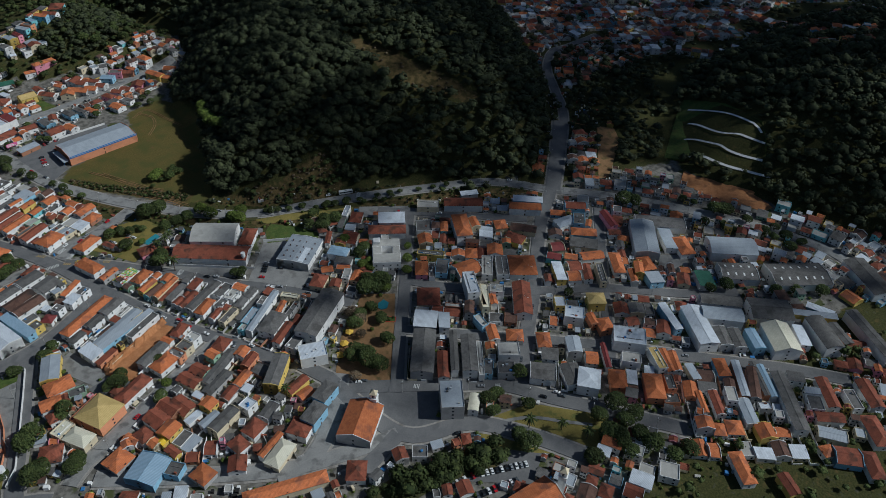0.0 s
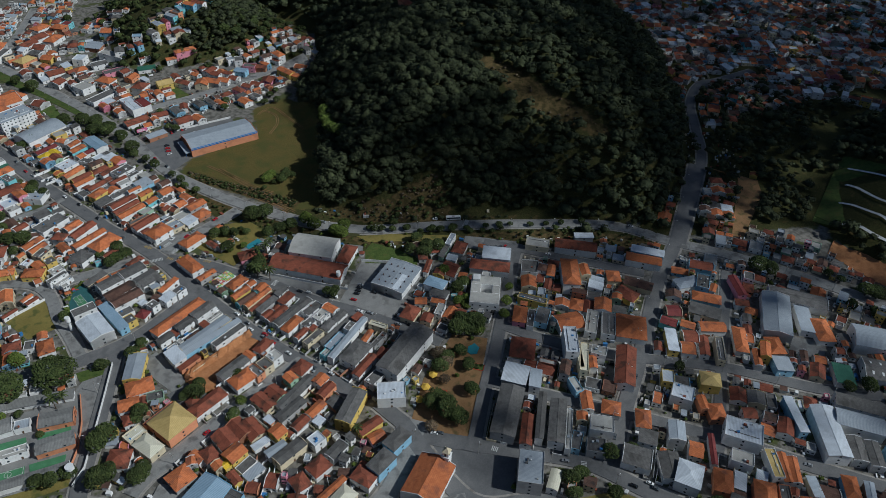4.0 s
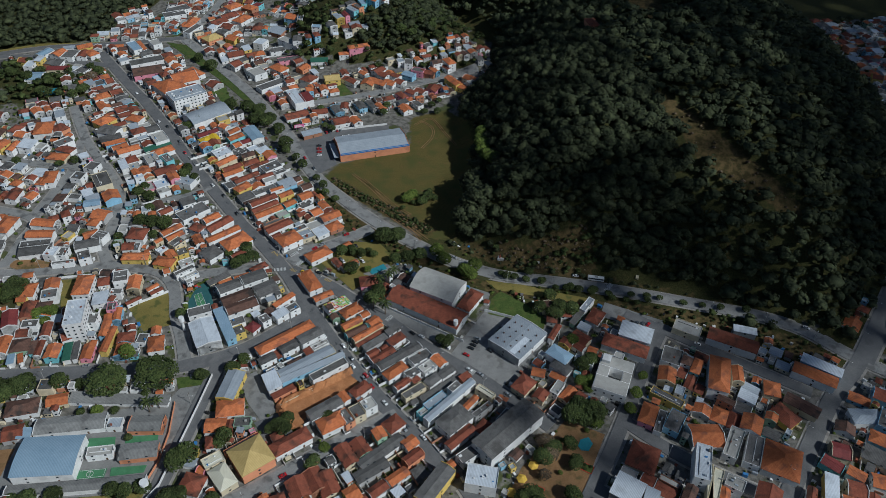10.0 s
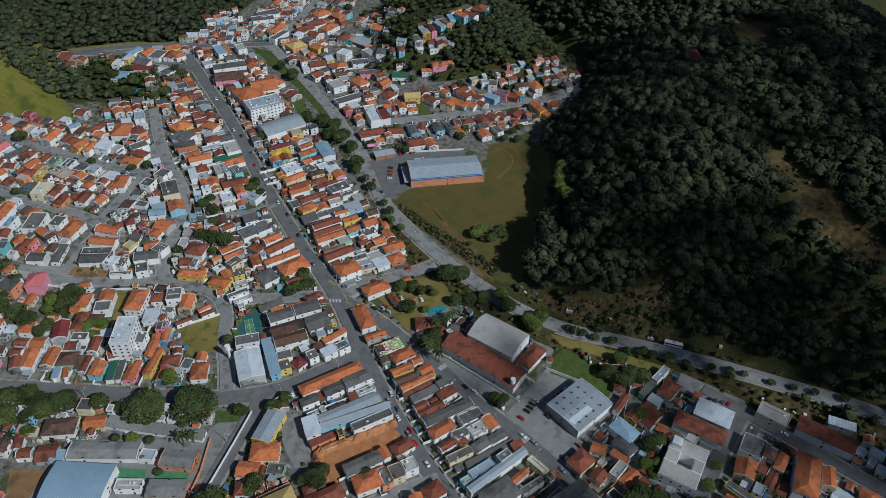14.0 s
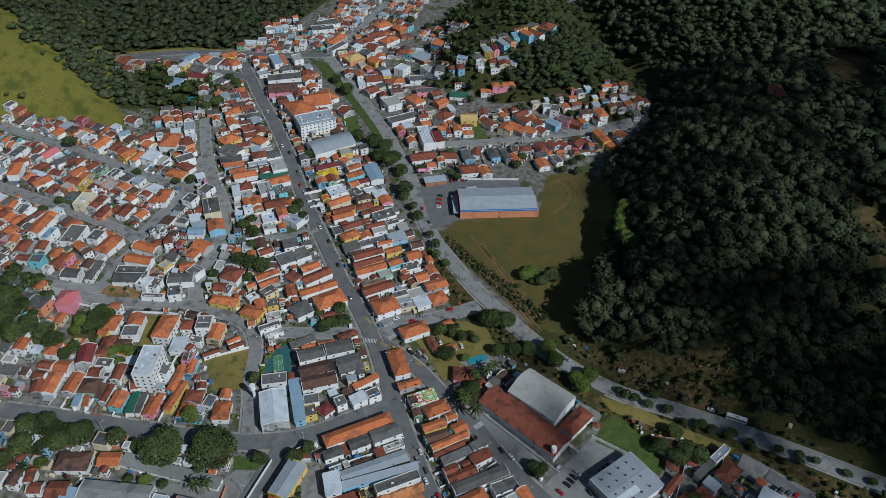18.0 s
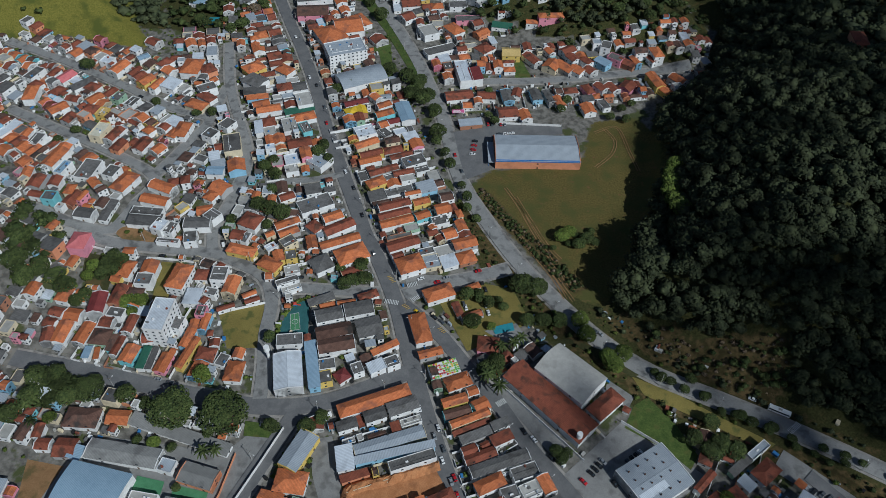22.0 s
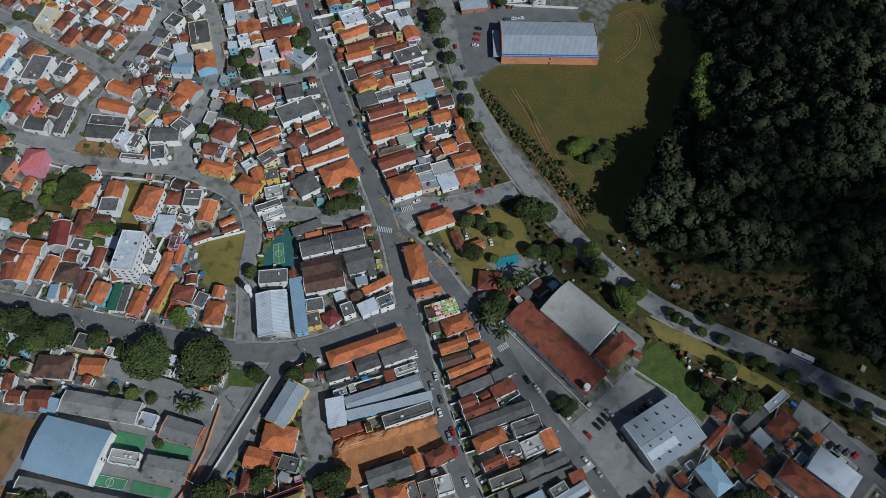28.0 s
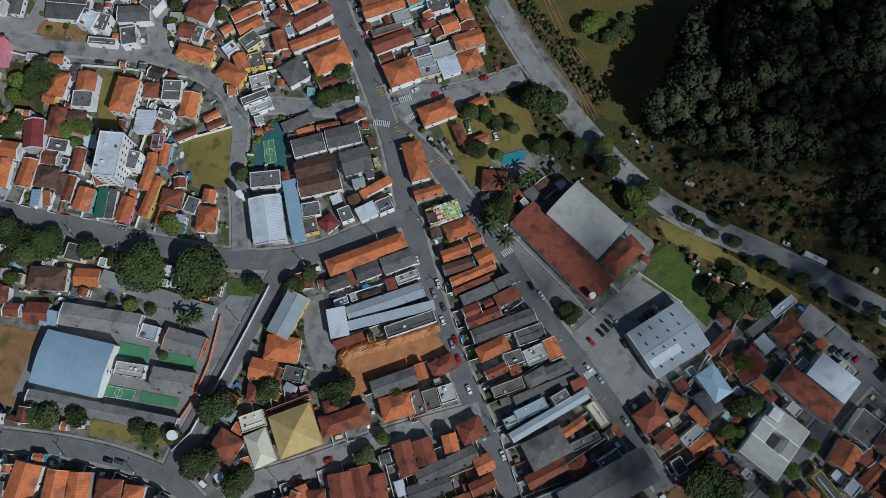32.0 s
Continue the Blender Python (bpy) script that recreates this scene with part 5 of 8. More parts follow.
house(133.5, -125.9, 14.5, 5.4, 16, 5, "gt")
house(94.8, -182.2, 43.0, 7.3, -19, 5, "hT")
house(128.9, -196.0, 11.5, 10.0, 52, 5, "ht")
house(153.1, -201.9, 8.8, 6.9, 73, 5, "gt")
house(-220.6, 212.9, 13.3, 8.9, 53, 5.5, "gT", wall="white")
house(-233.9, 251.8, 14.1, 9.7, 67, 5, "gp", wall="white")
house(-245.4, 255.4, 10.5, 5.9, 79, 5, "gt", wall="white")
house(-259.9, 252.0, 16.0, 8.8, 76, 5, "fa", wall="white")
house(-216.5, 245.1, 18.4, 6.7, 54, 5, "sa", wall="white")
house(-207.8, 242.5, 10.6, 8.4, -17, 5, "ht", wall="white")
house(-198.1, 269.0, 17.5, 9.2, 73, 6, "gT", wall="white")
house(-212.1, 277.8, 9.5, 8.6, -9, 5, "fw", wall="white")
house(-184.8, 266.8, 11.5, 5.8, 70, 5, "gt")
house(-186.0, 286.7, 9.8, 6.1, 44, 5, "gu", wall="white")
house(-170.9, 255.9, 11.9, 9.3, 64, 6, "gT", wall="yellow")
house(-160.6, 252.1, 13.6, 6.0, 73, 6, "gT")
house(-149.7, 253.9, 12.7, 11.3, 76, 6, "sw", wall="white")
house(-166.0, 282.3, 10.9, 8.8, 64, 5, "ht")
house(-158.8, 272.1, 10.8, 8.5, -30, 5, "gT")
house(-248.4, 226.5, 17.0, 8.7, -77, 6.5, "hT", wall="white")
house(-215.6, 226.6, 11.6, 6.3, -9, 4.5, "gt")
house(-199.9, 228.5, 11.9, 8.4, 61, 5, "gT", wall="white")
house(-205.5, 218.5, 7.7, 5.1, 60, 4.5, "gt")
house(-196.9, 215.7, 11.0, 9.5, -9, 5, "ht")
house(-186.8, 213.6, 9.2, 7.3, 84, 5, "fy", wall="yellow")
house(-208.1, 203.8, 9.7, 8.2, 76, 4.5, "gt")
house(-183.5, 233.2, 9.8, 7.4, 79, 5, "fa", wall="green")
house(-170.5, 228.7, 10.8, 7.8, 75, 5, "fa", wall="white")
house(-158.8, 223.2, 11.2, 7.5, 63, 5, "ga", wall="white")
house(-148.5, 222.3, 8.6, 6.9, 72, 4.5, "sc", wall="white")
house(-177.5, 190.4, 15.4, 8.9, 84, 7, "fe", wall="cream")
house(-166.4, 189.1, 15.9, 7.3, 77, 6, "gt", wall="white")
house(-158.9, 178.6, 11.2, 7.1, 77, 5, "gt")
house(-143.5, 182.5, 13.4, 8.4, 78, 5, "gt", wall="white")
house(-145.4, 198.9, 7.3, 6.9, -27, 5, "hT")
house(-136.2, 203.5, 7.5, 7.3, 74, 5, "gt")
house(-126.6, 198.3, 9.2, 7.1, 75, 5, "hT", wall="white")
house(-217.3, 175.7, 12.3, 8.5, 86, 5, "fa", wall="white")
house(-192.5, 165.7, 12.4, 8.5, 86, 6, "gT", wall="white")
house(-227.8, 181.8, 7.7, 5.2, 87, 5, "gT")
house(-142.4, 278.9, 19.4, 14.5, -88, 6, "hT", wall="white")
house(-130.0, 278.9, 12.6, 10.5, -45, 5, "ht")
house(-120.9, 264.9, 7.1, 5.6, 55, 5, "gT")
house(-121.5, 253.4, 13.5, 9.9, 38, 6, "fa", wall="white")
house(-118.6, 243.9, 14.7, 7.7, -28, 5, "ht", wall="white")
house(-122.9, 233.8, 15.6, 9.4, -17, 4.5, "hT", wall="cream")
house(-121.8, 202.1, 15.8, 9.4, 88, 6, "hT", wall="white")
house(-100.3, 200.5, 9.6, 9.2, 70, 6, "fa", wall="white")
house(-81.9, 192.8, 19.9, 12.0, -68, 6, "fa", wall="cream")
house(-92.8, 214.4, 10.5, 9.5, 64, 5, "fa", wall="white")
house(-94.4, 285.1, 15.3, 12.8, 48, 6, "hT", wall="yellow")
house(-87.7, 268.2, 16.0, 13.3, -24, 6, "ga", wall="white")
house(-85.0, 256.2, 16.6, 7.6, 20, 5, "sa", wall="orange")
house(-80.4, 248.6, 15.6, 4.8, 18, 5, "sT", wall="blue")
house(-75.9, 242.3, 13.4, 6.7, 28, 4.5, "gT")
house(-68.3, 236.3, 17.5, 7.9, 23, 5, "gT", wall="white")
house(-69.1, 214.0, 14.2, 5.3, -69, 5, "sw", wall="white")
house(-69.9, 287.3, 13.1, 10.1, -27, 5, "hT")
house(-53.0, 266.9, 12.1, 10.0, 25, 5, "ga", wall="white")
house(-44.7, 250.1, 16.9, 11.5, -65, 6, "fs", wall="white")
house(-45.6, 239.6, 21.8, 5.9, 24, 3.5, "sg")
house(-40.4, 231.5, 17.0, 8.9, 27, 4.5, "hT", wall="white")
house(-47.7, 219.5, 15.7, 10.2, -65, 5, "fs", wall="white")
house(-35.6, 201.3, 16.2, 9.5, 25, 5, "gt", wall="white")
house(-36.2, 219.5, 12.6, 6.9, -57, 4, "fa")
house(-83.6, 305.0, 10.6, 10.3, 29, 5, "gt")
house(-79.6, 294.2, 9.0, 7.0, 27, 5, "gt")
house(-165.1, 147.9, 18.6, 12.0, 88, 6, "fa", wall="white")
house(-150.4, 149.8, 10.8, 8.8, 79, 5.5, "fa", wall="white")
house(-138.1, 142.1, 17.7, 10.6, 74, 5.5, "hT", wall="white")
house(-112.7, 142.5, 18.2, 7.8, -16, 5.5, "gT", wall="white")
house(-112.9, 129.9, 18.0, 7.5, -7, 5, "gT", wall="white")
house(-112.9, 118.0, 20.1, 6.9, 2, 5.5, "fa", wall="white")
house(-93.9, 107.6, 9.2, 6.9, 81, 5, "fa", wall="white")
house(-148.1, 107.6, 12.4, 7.6, -1, 5, "ga", wall="white")
house(-181.3, 145.8, 12.8, 6.4, 81, 6, "fu", wall="white")
house(-192.7, 156.3, 18.3, 8.8, 80, 6, "gT", wall="white")
house(-189.8, 128.3, 11.1, 8.7, -88, 5, "gt")
house(-179.0, 131.3, 8.5, 7.0, -86, 5, "gt")
house(-182.2, 115.7, 9.3, 4.8, -5, 5, "gt", wall="white")
house(-166.3, 126.0, 8.1, 5.8, -88, 5, "hT")
house(-172.9, 114.6, 8.2, 7.7, 2, 6.5, "fa", wall="cyan")
house(-164.4, 109.4, 5.0, 5.0, -6, 4, "fs")
house(-200.8, 136.4, 8.9, 6.2, -79, 5, "gT", wall="white")
house(-71.4, 170.1, 11.6, 11.2, -68, 6, "gT", wall="blue")
house(-84.5, 164.0, 11.0, 7.5, 6, 5, "gu", wall="white")
house(-75.5, 148.4, 11.5, 10.7, -25, 5, "gT")
house(-79.0, 139.9, 8.0, 7.2, 71, 5, "hT")
house(-71.6, 121.9, 8.9, 8.6, -29, 6, "fa", wall="white")
house(-10.0, 143.1, 22.2, 12.6, 34, 4.5, "fa", wall="white")
house(-30.3, 147.5, 10.8, 6.1, 35, 4, "gt")
house(-17.1, 185.4, 13.5, 13.3, -29, 5, "fc", wall="white")
house(-34.2, 174.3, 8.9, 8.1, 25, 4, "fs")
house(16.8, 197.7, 17.3, 5.3, 27, 5, "gt")
house(17.3, 190.5, 15.2, 5.8, 27, 5, "gT")
house(28.5, 181.5, 20.6, 5.4, 31, 5, "gt")
house(38.1, 198.4, 15.6, 4.9, 29, 5, "gt", wall="white")
house(47.6, 194.1, 15.8, 10.6, 31, 5, "fa")
house(54.3, 187.3, 9.4, 6.4, 28, 4, "fa", wall="white")
house(42.4, 181.4, 14.2, 5.8, 25, 4.5, "gt")
house(25.9, 168.3, 12.6, 7.7, 37, 5.5, "hT", wall="yellow")
house(33.1, 175.8, 6.6, 6.4, 30, 4, "fa")
house(42.4, 162.9, 18.6, 7.2, 27, 4.5, "fa", wall="white")
house(60.0, 169.4, 12.0, 10.0, 28, 4.5, "sc")
house(41.5, 149.4, 22.3, 6.1, 27, 5, "gt")
house(58.3, 155.4, 11.7, 5.4, 28, 4.5, "gT")
house(42.8, 141.1, 20.7, 5.3, 28, 5, "gt")
house(61.1, 142.4, 10.8, 6.0, 33, 5, "gT")
house(45.5, 134.4, 21.2, 6.2, 27, 5, "gT")
house(72.9, 140.0, 10.6, 7.7, 26, 4, "fa", wall="white")
house(69.1, 133.3, 5.1, 4.6, -55, 4, "gT")
house(80.2, 128.7, 9.0, 7.9, 31, 5, "gT", wall="white")
house(75.2, 124.4, 6.1, 5.2, -58, 4, "gt")
house(52.6, 116.0, 20.2, 7.1, 30, 5, "gt", wall="white")
house(48.9, 122.9, 16.4, 3.6, 26, 3.5, "fa")
house(-5.6, 254.4, 17.7, 5.9, 28, 4.5, "gm", wall="white")
house(-6.4, 242.0, 9.6, 8.9, -58, 5, "hY")
house(0.7, 245.1, 9.6, 6.5, -65, 5, "gY")
house(8.0, 262.7, 9.0, 6.0, -44, 5, "gT")
house(14.5, 264.6, 10.0, 4.8, 20, 4.5, "gc")
house(15.7, 254.1, 11.8, 5.8, 37, 5, "gT")
house(17.9, 244.0, 14.8, 6.7, 33, 5, "gT", wall="cyan")
house(19.2, 230.9, 7.4, 7.3, 36, 5, "gT")
house(33.0, 247.6, 22.0, 10.4, -67, 5.5, "gu", wall="white")
house(26.3, 237.3, 9.1, 5.6, 27, 4, "gm")
house(7.9, 220.3, 14.0, 12.3, 31, 5.5, "fw", wall="white")
house(21.8, 222.1, 10.4, 7.0, -42, 4, "fa")
house(11.4, 208.0, 17.3, 6.5, 36, 5, "gT")
house(71.1, 304.0, 28.4, 10.5, -73, 7, "fw", wall="white")
house(80.8, 302.0, 16.7, 8.7, -72, 7, "sm", wall="white")
house(48.1, 314.3, 9.5, 6.2, -68, 5, "gT")
house(59.3, 297.7, 9.8, 7.0, -70, 5, "gT")
house(57.6, 311.8, 10.0, 7.1, -70, 5, "fa")
house(70.5, 275.9, 20.8, 10.6, 18, 4, "gt", wall="white")
house(82.6, 243.7, 16.7, 6.9, 17, 4, "sc")
heap_house(far_houses, 56.3, 368.5, 16.9, 11.4, -47, 5, "hT")
heap_house(far_houses, 80.1, 367.3, 12.1, 9.0, 46, 4.5, "gT")
heap_house(far_houses, 96.8, 380.4, 17.1, 8.0, -4, 4, "sg")
heap_house(far_houses, 106.9, 338.0, 14.5, 11.8, 6, 6.5, "gy", "yellow")
heap_house(far_houses, 84.9, 342.9, 13.7, 12.1, 49, 5, "ht", "white")
heap_house(far_houses, 48.5, 336.3, 27.4, 10.7, 32, 4, "fa")
heap_house(far_houses, 124.5, 333.9, 17.3, 7.9, -50, 5, "gt")
heap_house(far_houses, 138.5, 346.6, 10.2, 5.6, -56, 5, "gT", "white")
heap_house(far_houses, 140.9, 327.0, 12.4, 12.2, 65, 5, "gT")
heap_house(far_houses, 150.9, 326.6, 17.9, 9.2, -42, 5, "gT")
heap_house(far_houses, 153.6, 351.0, 12.6, 8.8, 39, 5, "gt", "white")
heap_house(far_houses, 157.9, 340.3, 9.7, 8.1, -51, 5, "gt", "white")
heap_house(far_houses, 161.6, 323.6, 11.2, 9.5, -38, 5, "gT", "white")
heap_house(far_houses, 169.6, 337.3, 9.0, 6.9, -45, 5, "gt")
heap_house(far_houses, 171.6, 324.3, 10.2, 8.5, -47, 5, "gt", "white")
heap_house(far_houses, 177.2, 359.3, 7.6, 7.0, -83, 6, "fc", "white")
heap_house(far_houses, 182.2, 337.0, 12.2, 8.8, -39, 6, "gu", "blue")
heap_house(far_houses, 192.9, 344.0, 12.5, 8.5, -29, 6, "fa", "pink")
heap_house(far_houses, 184.9, 356.4, 11.5, 8.1, 78, 6, "fa", "white")
heap_house(far_houses, 202.3, 340.2, 14.9, 8.2, -34, 5, "gt")
heap_house(far_houses, 208.6, 342.6, 13.2, 5.0, -63, 6, "gT", "blue")
heap_house(far_houses, 222.4, 345.2, 8.3, 5.5, -55, 5, "gt", "white")
heap_house(far_houses, 225.2, 349.5, 14.0, 8.3, -71, 7, "hT", "white")
heap_house(far_houses, 91.6, 278.3, 13.5, 9.3, 5, 4.5, "gt", "white")
heap_house(far_houses, 107.7, 280.8, 15.7, 8.2, -74, 4, "ga")
heap_house(far_houses, 114.6, 285.3, 9.9, 6.6, 82, 4.5, "gt")
heap_house(far_houses, 109.1, 259.7, 14.4, 11.7, 14, 4.5, "gt")
heap_house(far_houses, 122.2, 258.1, 12.9, 8.2, -69, 4.5, "gT")
heap_house(far_houses, 129.6, 284.9, 13.5, 7.8, -73, 4.5, "ga")
heap_house(far_houses, 139.5, 284.3, 17.1, 5.6, -68, 4.5, "ga")
heap_house(far_houses, 147.6, 279.1, 13.2, 6.8, -65, 4.5, "gT", "white")
heap_house(far_houses, 169.6, 273.5, 11.7, 9.4, -70, 4.5, "gT")
heap_house(far_houses, 169.8, 298.0, 12.1, 6.6, -63, 5, "ht", "pink")
heap_house(far_houses, 179.7, 302.5, 11.6, 6.8, -48, 5, "gt")
heap_house(far_houses, 188.6, 302.9, 12.1, 7.7, -53, 5, "gt")
heap_house(far_houses, 223.2, 316.7, 19.3, 7.9, -66, 6.5, "gT", "yellow")
heap_house(far_houses, 230.3, 306.0, 10.4, 7.1, -50, 5, "gT", "yellow")
heap_house(far_houses, 241.8, 322.8, 14.5, 9.2, -44, 5, "gT")
heap_house(far_houses, 181.8, 281.9, 12.1, 6.4, -64, 3.5, "fa")
heap_house(far_houses, 200.8, 306.9, 11.6, 10.6, 58, 5, "gt", "pink")
heap_house(far_houses, 122.0, 381.1, 9.8, 6.7, 1, 4, "gT")
heap_house(far_houses, 137.5, 384.9, 21.4, 7.8, 12, 5, "hT")
heap_house(far_houses, 121.1, 425.3, 15.2, 7.8, -72, 7, "gc", "yellow")
heap_house(far_houses, 128.6, 427.0, 13.1, 5.1, -71, 7, "gm", "pink")
heap_house(far_houses, 136.6, 432.6, 13.3, 6.4, -58, 7, "gc", "cyan")
heap_house(far_houses, 142.9, 435.8, 12.6, 6.5, -57, 7, "fa", "orange")
heap_house(far_houses, 148.1, 441.5, 13.4, 6.1, -77, 7, "fu", "cyan")
heap_house(far_houses, 160.1, 445.7, 13.2, 8.0, -50, 7, "gT")
heap_house(far_houses, 168.9, 445.8, 14.6, 8.1, -45, 7, "gt", "white")
heap_house(far_houses, 180.0, 466.9, 17.9, 14.3, 62, 7, "ht")
heap_house(far_houses, 113.2, 416.0, 13.2, 7.7, -72, 7, "ga", "white")
heap_house(far_houses, 77.0, 412.5, 12.6, 9.2, 85, 6, "ga", "white")
heap_house(far_houses, 88.0, 408.7, 9.9, 5.3, -81, 6, "ht", "blue")
heap_house(far_houses, 96.7, 408.6, 9.8, 6.0, -76, 6, "ht")
heap_house(far_houses, 97.8, 419.3, 9.4, 6.7, -14, 6, "gu", "white")
heap_house(far_houses, 69.6, 415.5, 30.3, 8.9, -50, 5, "fs", "white")
heap_house(far_houses, 73.3, 478.3, 14.1, 14.0, -28, 4, "gT")
heap_house(far_houses, 38.7, 426.3, 12.6, 11.2, 60, 7, "fw", "white")
heap_house(far_houses, 57.3, 457.1, 17.4, 16.6, -37, 5, "gc")
heap_house(far_houses, 9.7, 443.3, 11.9, 11.3, -38, 5, "gT")
heap_house(far_houses, -12.2, 447.3, 17.8, 13.8, 39, 5, "hy", "orange")
heap_house(far_houses, -33.1, 468.6, 23.9, 8.4, 59, 6, "fa", "white")
heap_house(far_houses, -36.0, 486.6, 25.6, 11.2, 73, 6, "hT")
heap_house(far_houses, 6.9, 529.8, 17.8, 13.6, 40, 5, "hT")
heap_house(far_houses, 2.5, 501.8, 20.3, 12.8, 38, 5, "gt")
heap_house(far_houses, 18.3, 492.9, 20.3, 12.8, 52, 5, "hT")
heap_house(far_houses, -7.9, 487.1, 18.8, 12.8, 40, 5, "gt")
heap_house(far_houses, 4.2, 473.3, 14.5, 12.9, -33, 5, "gt", "white")
heap_house(far_houses, -1.0, 460.6, 13.6, 10.8, -41, 5, "ga", "white")
heap_house(far_houses, 26.1, 521.6, 15.7, 12.0, -40, 6, "hT")
heap_house(far_houses, 34.6, 528.0, 10.9, 10.1, 56, 6, "fm", "cyan")
heap_house(far_houses, -52.6, 528.3, 22.1, 15.6, 29, 5, "fa")
heap_house(far_houses, -56.5, 514.3, 23.7, 13.8, 17, 5, "fa", "white")
heap_house(far_houses, 12.9, 405.7, 16.0, 12.7, 18, 4.5, "gt")
heap_house(far_houses, 13.3, 381.8, 12.4, 11.8, 47, 5, "gt", "white")
heap_house(far_houses, 35.3, 360.6, 15.7, 13.7, -59, 6, "fs", "white")
heap_house(far_houses, 55.3, 409.8, 15.9, 11.5, 12, 4.5, "fa", "white")
heap_house(far_houses, 67.0, 387.4, 22.5, 8.9, 13, 4.5, "fa")
heap_house(far_houses, 74.7, 382.2, 10.4, 9.3, 34, 4.5, "gt")
heap_house(far_houses, -12.8, 416.0, 11.1, 9.5, -71, 4.5, "gt", "white")
heap_house(far_houses, -72.7, 397.7, 31.5, 13.3, 18, 6, "fa", "white")
heap_house(far_houses, -69.1, 376.6, 26.5, 17.2, 13, 6, "gd")
heap_house(far_houses, -25.7, 369.1, 20.1, 12.6, -50, 5, "hT", "white")
heap_house(far_houses, -4.6, 343.6, 12.1, 11.4, -49, 4, "gt", "white")
heap_house(far_houses, -88.5, 432.7, 23.3, 9.2, -62, 6, "fu", "white")
heap_house(far_houses, -81.2, 433.5, 22.6, 3.5, -66, 6, "sT")
heap_house(far_houses, -68.6, 439.1, 14.0, 9.3, -62, 6, "fs", "white")
heap_house(far_houses, -235.0, 418.7, 16.3, 14.3, -29, 5, "gt")
heap_house(far_houses, -222.5, 414.3, 10.4, 9.9, 83, 4, "gt")
heap_house(far_houses, -182.4, 405.8, 12.8, 8.6, 79, 5, "fw", "white")
heap_house(far_houses, -172.6, 381.0, 15.3, 15.0, -6, 4.5, "gu", "white")
heap_house(far_houses, -155.2, 395.6, 20.2, 6.8, -4, 4, "sm")
heap_house(far_houses, -131.1, 388.1, 12.0, 11.6, 59, 4.5, "fa", "white")
heap_house(far_houses, -160.7, 428.3, 13.2, 11.8, 59, 5, "gT", "white")
heap_house(far_houses, -148.9, 424.1, 17.7, 12.8, 73, 5, "fa", "white")
heap_house(far_houses, -136.7, 423.1, 14.3, 9.0, 81, 5, "gt", "white")
heap_house(far_houses, -129.1, 424.6, 13.6, 10.2, -50, 5, "hT")
heap_house(far_houses, -138.5, 441.2, 14.6, 9.8, 25, 5, "gT", "yellow")
heap_house(far_houses, -175.0, 431.1, 16.8, 9.4, 57, 5, "gu", "white")
heap_house(far_houses, -186.3, 309.0, 11.9, 8.9, -22, 5, "gt", "white")
heap_house(far_houses, -155.5, 311.4, 12.3, 8.2, -59, 5, "gT")
heap_house(far_houses, -146.8, 313.0, 12.0, 5.2, -65, 5, "gT")
heap_house(far_houses, -140.5, 317.3, 10.2, 6.6, -69, 5, "gt")
heap_house(far_houses, -134.8, 303.3, 14.8, 8.4, -72, 5, "fc", "white")
house(198.1, -190.6, 20.2, 13.1, 55, 11, "fc", wall="grey")
house(-139.1, 82.9, 12.5, 10.1, -87, 8, "hp", wall="pink")
# ---- end ----
house(-107.6, 71.3, 12.2, 8.9, 86, 4.5, "hT", wall="white")
house(-109.8, 63.7, 5.6, 4.7, -6, 4, "gT")
house(-93.3, 74.2, 9.1, 8.8, -87, 6, "gT", wall="white")
house(-93.1, 64.7, 9.7, 8.4, 5, 6, "fa", wall="white")
house(-72.9, 68.8, 17.7, 10.5, 86, 8, "hT", wall="white", detail=2)
house(-62.1, 74.8, 7.6, 7.2, -85, 4, "ht")
house(-50.6, 74.2, 9.1, 10.6, 5, 7.5, "fa", wall="white")
house(-111.9, 111.2, 20.7, 9.2, 3, 5, "sa", wall="white")
house(-100.7, 107.8, 8.1, 9.6, -14, 6, "fw", wall="white")
house(-78.7, 101.4, 7.8, 9.7, 17, 6, "fa", wall="white")
house(-91.9, 97.4, 14.0, 3.8, 2, 4, "fa", wall="white")
house(-78.7, 114.0, 16.9, 8.3, 10, 6, "ga", wall="white")
house(-69.5, 35.2, 11.2, 21.6, 2, 16, "fw", wall="white", detail=2, kind="apartment_building")
house(-61.9, 36.3, 6.7, 8.8, -5, 8, "fa", wall="white")
house(-53.6, 37.8, 7.5, 4.3, -83, 5, "gT")
house(-75.7, 26.7, 6.7, 6.7, 20, 5, "gt")
house(-22.8, 80.1, 5.0, 4.9, 14, 3.5, "gT")
house(72.4, 53.5, 19.5, 9.1, -68, 5.5, "hT", wall="white")
house(59.6, 99.4, 15.8, 12.4, 29, 6, "hT", wall="white")
house(72.2, 105.2, 9.8, 10.7, 22, 3.2, "fc")
house(67.8, 113.1, 10.0, 5.3, 26, 3.2, "fa")
house(69.2, 129.1, 6.0, 5.3, 30, 4, "gt")
house(79.6, 80.5, 17.2, 9.5, 29, 5, "hT", wall="white")
house(2.2, 35.1, 14.3, 7.7, 13, 6, "fa", wall="white")
house(6.8, 15.1, 23.2, 14.5, -73, 7, "gw", wall="white", kind="warehouse")
house(18.2, 21.8, 29.5, 5.7, -71, 5.5, "su", wall="blue", kind="warehouse")
house(23.8, -28.0, 21.2, 9.9, 71, 6, "gc", wall="yellow", kind="warehouse")
house(146.0, 16.8, 52.2, 15.2, -40, 6, "gt", wall="white", kind="school_building", label="long school building with weathered red tile roof")
